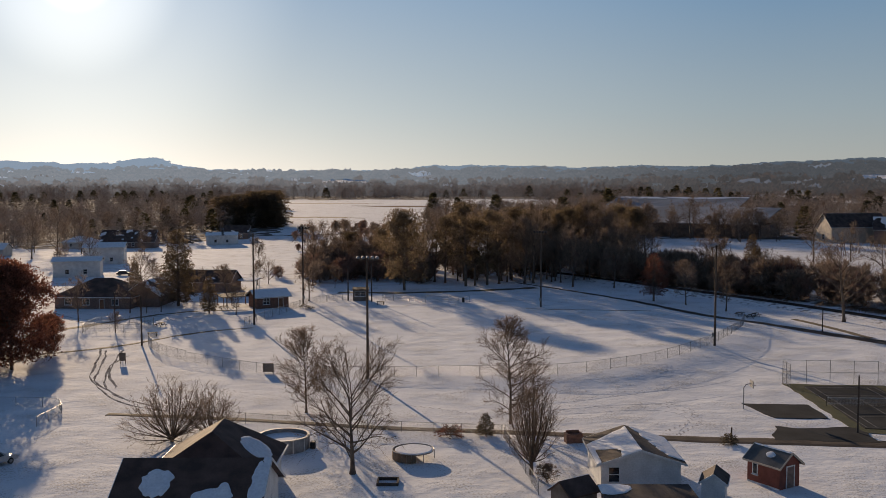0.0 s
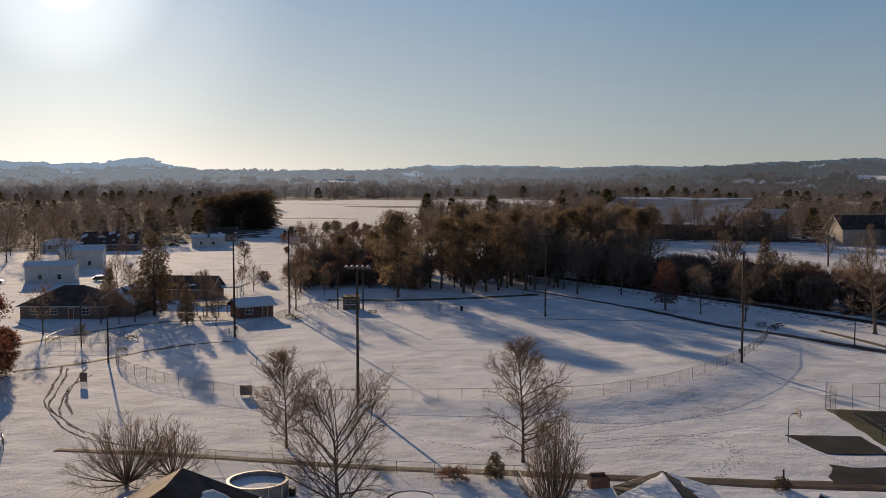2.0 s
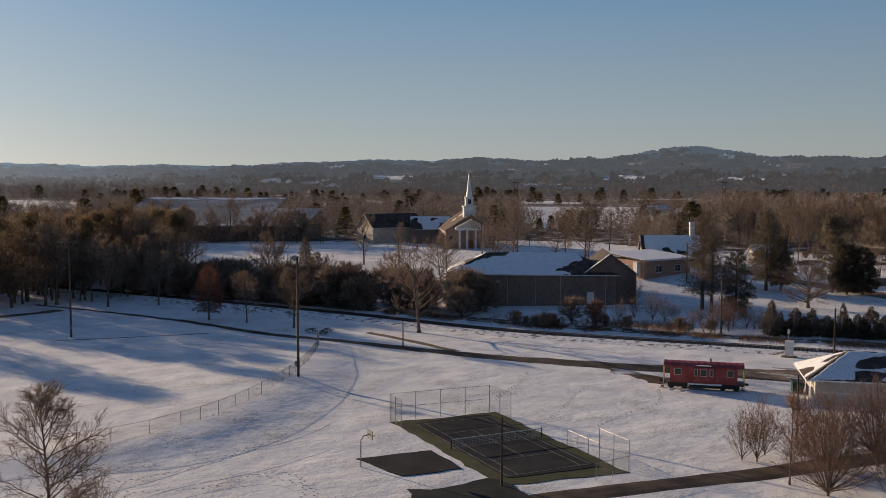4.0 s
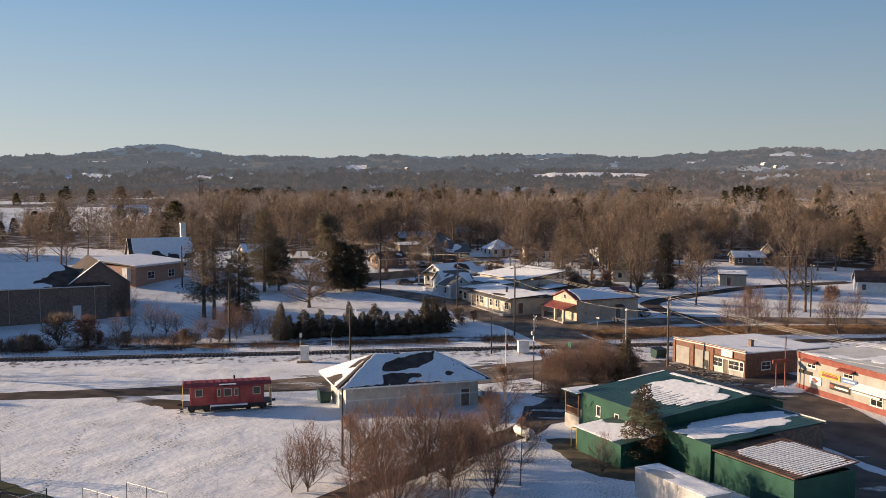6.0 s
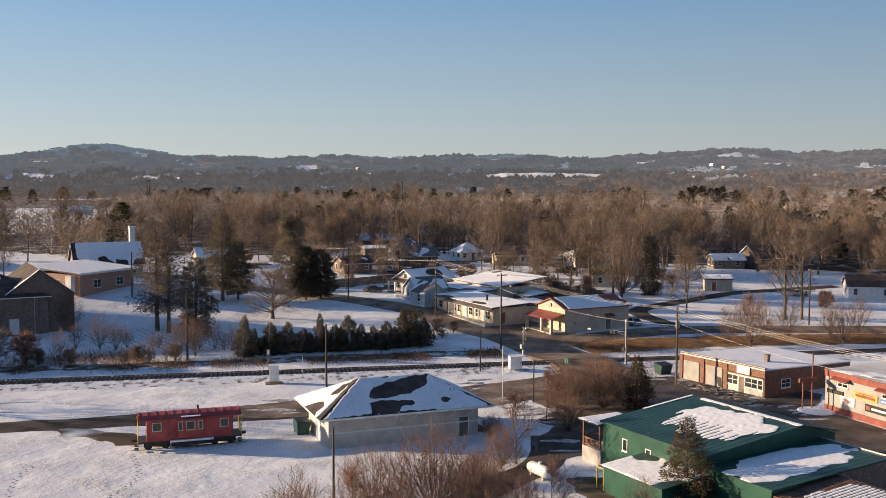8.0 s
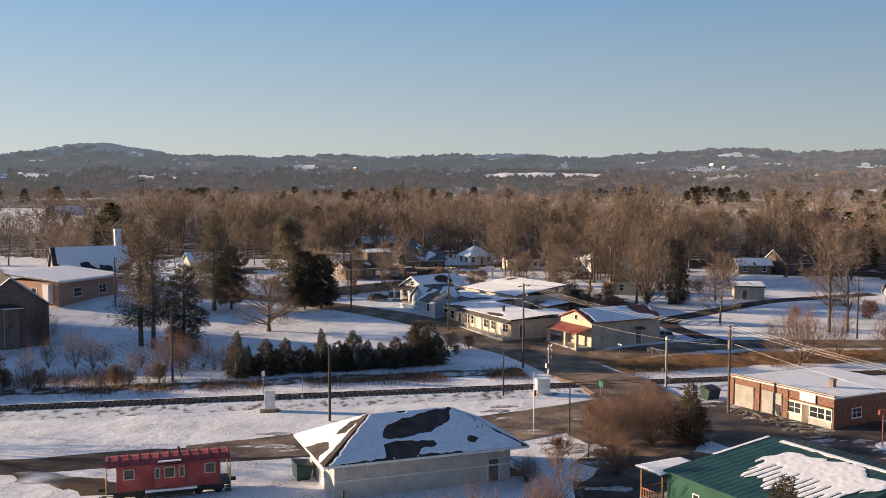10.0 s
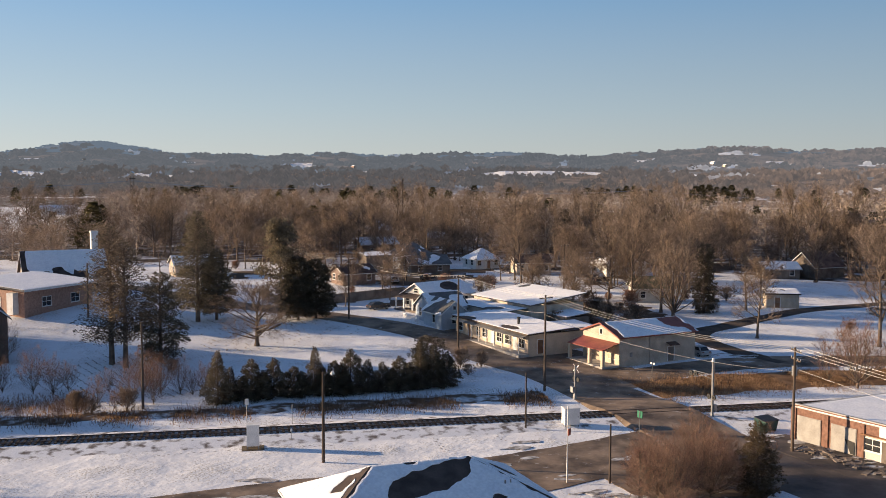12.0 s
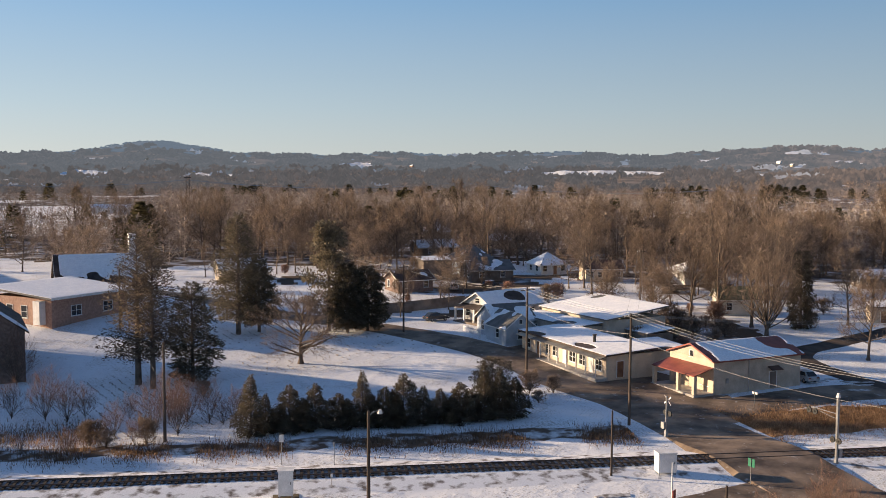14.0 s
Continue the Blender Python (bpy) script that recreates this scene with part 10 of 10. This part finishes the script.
def car(x, y, turn, paint, label, snow=False):
    ob = thing("car", ground_pose(x, y, turn), label, "car", "parked cars")
    body = Geo()
    prof = [(-2.2, 0.35), (2.2, 0.35), (2.25, 0.65), (1.2, 0.88), (-2.1, 0.92), (-2.25, 0.7)]
    cab = [(-1.9, 0.9), (0.95, 0.88), (0.35, 1.42), (-1.3, 1.45)]
    for pr, w, tp in ((prof, 0.88, 0.86), (cab, 0.80, 0.64)):
        n, k = len(body.v), len(pr)
        top = max(z for _, z in pr)
        body.v += [(px, -(tp if z > 1.0 else w), z) for px, z in pr] + [(px, (tp if z > 1.0 else w), z) for px, z in pr]
        body.f += [tuple(range(n, n + k)), tuple(reversed(range(n + k, n + 2 * k)))] + [(n + (i + 1) % k, n + i, n + k + i, n + k + (i + 1) % k) for i in range(k)]
    part("body", body, paint, ob)
    for s in (-1, 1):
        q = [(-1.55, s * 0.81, 0.95), (0.75, s * 0.81, 0.95), (0.33, s * 0.665, 1.36), (-1.2, s * 0.665, 1.38)]
        part("side_window", Geo().hexa(q, [(a, b - 0.03 * s, c) for a, b, c in q]), GLASS, ob)
        for px in (-1.35, 1.35):
            wl = part("wheel", Geo().tube([(px, s * 0.72, 0.31), (px, s * 0.90, 0.31)], 0.31, 14), RUBBER, ob)
            part("rim", Geo().tube([(px, s * 0.90, 0.31), (px, s * 0.912, 0.31)], 0.19, 10), GALV, wl)
        part("headlight", Geo().box(2.2, 2.26, s * 0.6 - 0.18, s * 0.6 + 0.18, 0.55, 0.68), TRIM, ob)
        part("taillight", Geo().box(-2.27, -2.22, s * 0.62 - 0.16, s * 0.62 + 0.16, 0.7, 0.85), REDPAINT, ob)
    for q in ([(0.93, -0.68, 0.93), (0.93, 0.68, 0.93), (0.40, 0.56, 1.39), (0.40, -0.56, 1.39)], [(-1.90, 0.68, 0.96), (-1.90, -0.68, 0.96), (-1.36, -0.56, 1.41), (-1.36, 0.56, 1.41)]):
        part("windscreen", Geo().hexa(q, [(a + (0.03 if a > 0 else -0.03), b, c + 0.01) for a, b, c in q]), GLASS, ob)
    if snow:
        part("snow_cap", Geo().box(-1.25, 0.3, -0.6, 0.6, 1.44, 1.52), SNOW, ob, "snow on the car's roof")
    return ob


car(199.2, 174.4, -25, CARDARK, "dark car parked on a snowy lot")
car(189.6, 111.6, 50, CARSILVER, "silver car parked beside the gabled store")
car(244.8, 90.4, -60, CARSILVER, "silver car parked by a snowy lane", True)
car(240.0, 186.0, -20, CARDARK, "dark car under snow in a yard", True)
car(232.0, 190.5, 30, CARSILVER, "pale car under snow in a yard", True)
car(258.0, 150.5, -30, CARDARK, "dark car beside a house in the trees", True)
car(-44.0, 93.0, 60, CARSILVER, "silver car parked in the shade")
car(-112.0, 427.0, 20, CARDARK, "dark car parked on a snowy drive", False)
car(-94.0, 285.0, 10, CARDARK, "dark car beside a white house", False)
car(-121.0, 279.0, 5, CARDARK, "dark red car parked in shade", False)


# ---- in the park and gardens ----
def hoop(x, y, turn, hgt=3.0):
    ob = thing("basketball_hoop", ground_pose(x, y, turn), "bent-neck basketball pole with small backboard", "basketball hoop")
    part("pole", Geo().tube([(0, 0, -0.2), (0, 0, hgt - 0.4), (0, -0.25, hgt), (0, -0.9, hgt + 0.1)], 0.06, 7), GALV, ob)
    part("backboard", Geo().box(-0.7, 0.7, -0.98, -0.92, hgt - 0.35, hgt + 0.5), GALV, ob)
    rim = [(0.23 * math.cos(a * 0.524), -1.25 + 0.23 * math.sin(a * 0.524), hgt - 0.1) for a in range(13)]
    part("rim", Geo().tube(rim, 0.02, 4), REDPAINT, ob)


hoop(36.4, 116.0, 90)
scoreboard = thing("scoreboard", ground_pose(-25.3, 138.6, 5), "small grey board fixed to the outfield fence", "board")
part("panel", Geo().box(-0.75, 0.75, -0.1, 0.0, 0.2, 1.45), GREYWOOD, scoreboard)
for px in (-0.6, 0.6):
    part("post", Geo().post(px, 0.05, -0.2, 1.5, 0.05, sides=6), GALV, scoreboard)
panel = thing("field_sign", ground_pose(-48.7, 145.8, -5), "upright grey board on posts in the snow", "sign")
part("panel", Geo().box(-0.5, 0.5, -0.06, 0.0, 0.5, 1.75), GREYWOOD, panel)
for px in (-0.4, 0.4):
    part("post", Geo().post(px, 0.05, -0.2, 1.75, 0.05, sides=6), GREYWOOD, panel)


def picnic_table(x, y, turn):
    ob = thing("picnic_table", ground_pose(x, y, turn), "dark wooden picnic table standing in snow", "picnic table", "picnic tables")
    for i in range(4):
        part("top_board", Geo().box(-0.9, 0.9, -0.38 + 0.19 * i, -0.21 + 0.19 * i, 0.70, 0.75), POLE, ob)
    for s in (-1, 1):
        part("bench", Geo().box(-0.9, 0.9, s * 0.75 - 0.13, s * 0.75 + 0.13, 0.40, 0.45), POLE, ob)
        part("leg_frame", Geo().tube([(s * 0.65, -0.7, -0.1), (s * 0.65, -0.25, 0.7)], 0.05, 4).tube([(s * 0.65, 0.7, -0.1), (s * 0.65, 0.25, 0.7)], 0.05, 4).box(s * 0.65 - 0.04, s * 0.65 + 0.04, -0.85, 0.85, 0.33, 0.40), POLE, ob)
    return ob


for x, y, t in ((60.6, 196.4, 10), (63.4, 195.6, 40), (61.6, 193.2, 80), (-52.0, 172.0, 20), (-47.5, 208.5, 30), (-54, 184, 60), (-14.0, 216.0, 0), (-30.5, 211.0, 80), (-28.8, 207.8, 70)):
    picnic_table(x, y, t)
bin_ob = thing("litter_bin", ground_pose(4.6, 220.0), "dark round litter bin beside a fence", "litter bin")
part("barrel", Geo().post(0, 0, -0.1, 0.95, 0.32, sides=12), DARKMETAL, bin_ob)
part("lid", Geo().tube([(0, 0, 0.95), (0, 0, 1.1)], [0.34, 0.2], 12), DARKMETAL, bin_ob)

tr = thing("trampoline", ground_pose(-3.0, 95.4), "round trampoline with a tan cover on legs", "trampoline")
ring = [(2.1 * math.cos(a * math.pi / 16), 2.1 * math.sin(a * math.pi / 16), 0.9) for a in range(33)]
part("frame", Geo().tube(ring, 0.05, 6), GALV, tr)
part("mat", Geo().tube([(0, 0, 0.80), (0, 0, 0.86)], 2.05, 32), CANVAS, tr)
part("snow_layer", Geo().tube([(0.05, 0.08, 0.861), (0.05, 0.08, 0.92)], [1.92, 1.75], 28), SNOW, tr, "thin layer of snow on the mat")
# skirt on the left half only; it doubles as the dark shade underneath
for k in range(14):
    a0, a1 = math.pi * (0.55 + k / 14), math.pi * (0.55 + (k + 0.94) / 14)
    q = [(2.14 * math.cos(a), 2.14 * math.sin(a), z) for a, z in ((a0, 0.06), (a1, 0.06), (a1, 0.84), (a0, 0.84))]
    part("skirt", Geo().hexa(q, [(x * 0.985, y * 0.985, z) for x, y, z in q]), CANVAS, tr, "tan skirt panel, also standing in for the shaded underside")
for i in range(6):
    a = i * math.pi / 3
    part("leg", Geo().post(2.1 * math.cos(a), 2.1 * math.sin(a), -0.1, 0.9, 0.04, sides=6), GALV, tr)
sb = thing("sandbox", ground_pose(-5.1, 87.4), "square wooden sandbox frame in the snow", "sandbox")
for x0, x1, y0, y1 in ((-1, 1, -0.95, -0.8), (-1, 1, 0.8, 0.95), (-1, -0.85, -0.8, 0.8), (0.85, 1, -0.8, 0.8)):
    part("board", Geo().box(x0, x1, y0, y1, -0.1, 0.28), POLE, sb)
br = thing("brick_barbecue", ground_pose(13.8, 101.2, 10), "small brick barbecue with an open top", "barbecue")
part("brickwork", Geo().box(-0.9, 0.9, -0.5, -0.3, -0.1, 1.0).box(-0.9, -0.7, -0.3, 0.5, -0.1, 1.0).box(0.7, 0.9, -0.3, 0.5, -0.1, 1.0).box(-0.7, 0.7, 0.3, 0.5, -0.1, 1.2), BRICK, br)
part("grate", Geo().box(-0.7, 0.7, -0.3, 0.3, 0.7, 0.74), DARKMETAL, br)
cedar("garden_shrub", ground_pose(4.6, 104.0), "small dark evergreen shrub by the fence", 201, 2.4, 1.0, 500, bare=0.0, power=0.6, size=0.35, group="garden shrubs")
cedar("garden_shrub", ground_pose(0.8, 103.4), "low brown shrub by the fence", 202, 1.1, 1.6, 300, OAKLEAF, bare=0.0, power=0.4, size=0.3, group="garden shrubs")
cedar("garden_shrub", ground_pose(30.0, 100.2), "low dark shrub beside the lane", 203, 1.0, 0.9, 250, bare=0.0, power=0.4, size=0.3, group="garden shrubs")


# far transmission line over the woods
def transmission_line():
    spots = [(358, 602, 26.0), (427, 474, 26.6), (496, 345, 26.0), (558.5, 228, 22.9), (628.6, 97, 20.5)]
    dx, dy = 0.47, -0.88
    for x, y, z in spots:
        g = ground_z(x, y)
        ob = thing("transmission_tower", pose(x, y, g, 0, 0, math.degrees(math.atan2(dy, dx))), "slender H-frame transmission tower above the woods", "transmission tower", "transmission line")
        for s in (-1, 1):
            part("pole", Geo().post(0, 2.6 * s, -0.5, z - g + 1.2, 0.28, 0.2, 6), POLE, ob)
        part("crossarm", Geo().box(-0.2, 0.2, -5.2, 5.2, z - g - 0.2, z - g + 0.2), POLE, ob)
        part("brace", Geo().tube([(0, -2.6, z - g - 7), (0, 2.6, z - g - 3)], 0.12, 4), POLE, ob)
        part("brace", Geo().tube([(0, 2.6, z - g - 7), (0, -2.6, z - g - 3)], 0.12, 4), POLE, ob)
    for off in (-4.8, 0.0, 4.8):
        for (x0, y0, z0), (x1, y1, z1) in zip(spots, spots[1:]):
            pts = []
            for k in range(13):
                t = k / 12
                pts.append((x0 + (x1 - x0) * t - dy * off, y0 + (y1 - y0) * t + dx * off, z0 + (z1 - z0) * t - 1.2 - 4 * 3.6 * t * (1 - t)))
            solid("power_line", Geo().tube(pts, 0.06, 3), GALV, pose(0, 0, 0), "long grey power line sagging between far towers", "cable", "transmission line")


transmission_line()


# broken boards and rubble along the old garage
rub = Geo()
ru = random.Random(61)
for k in range(90):
    t = ru.random()
    x, y = 147.0 - 7.6 * t + ru.uniform(-1.6, 0.8), 90.2 - 10.4 * t + ru.uniform(-0.8, 0.8)
    l, w, h = ru.uniform(0.15, 1.0), ru.uniform(0.08, 0.3), ru.uniform(0.04, 0.2)
    rub.add(Geo().box(-l, l, -w, w, 0, h), pose(x, y, 0.03, ru.uniform(-6, 6), ru.uniform(-8, 8), ru.uniform(0, 180)))
tagged(new("rubble", rub.mesh("rubble", GREYWOOD)), "broken boards and rubble along the garage front", "rubble", kind="stuff")
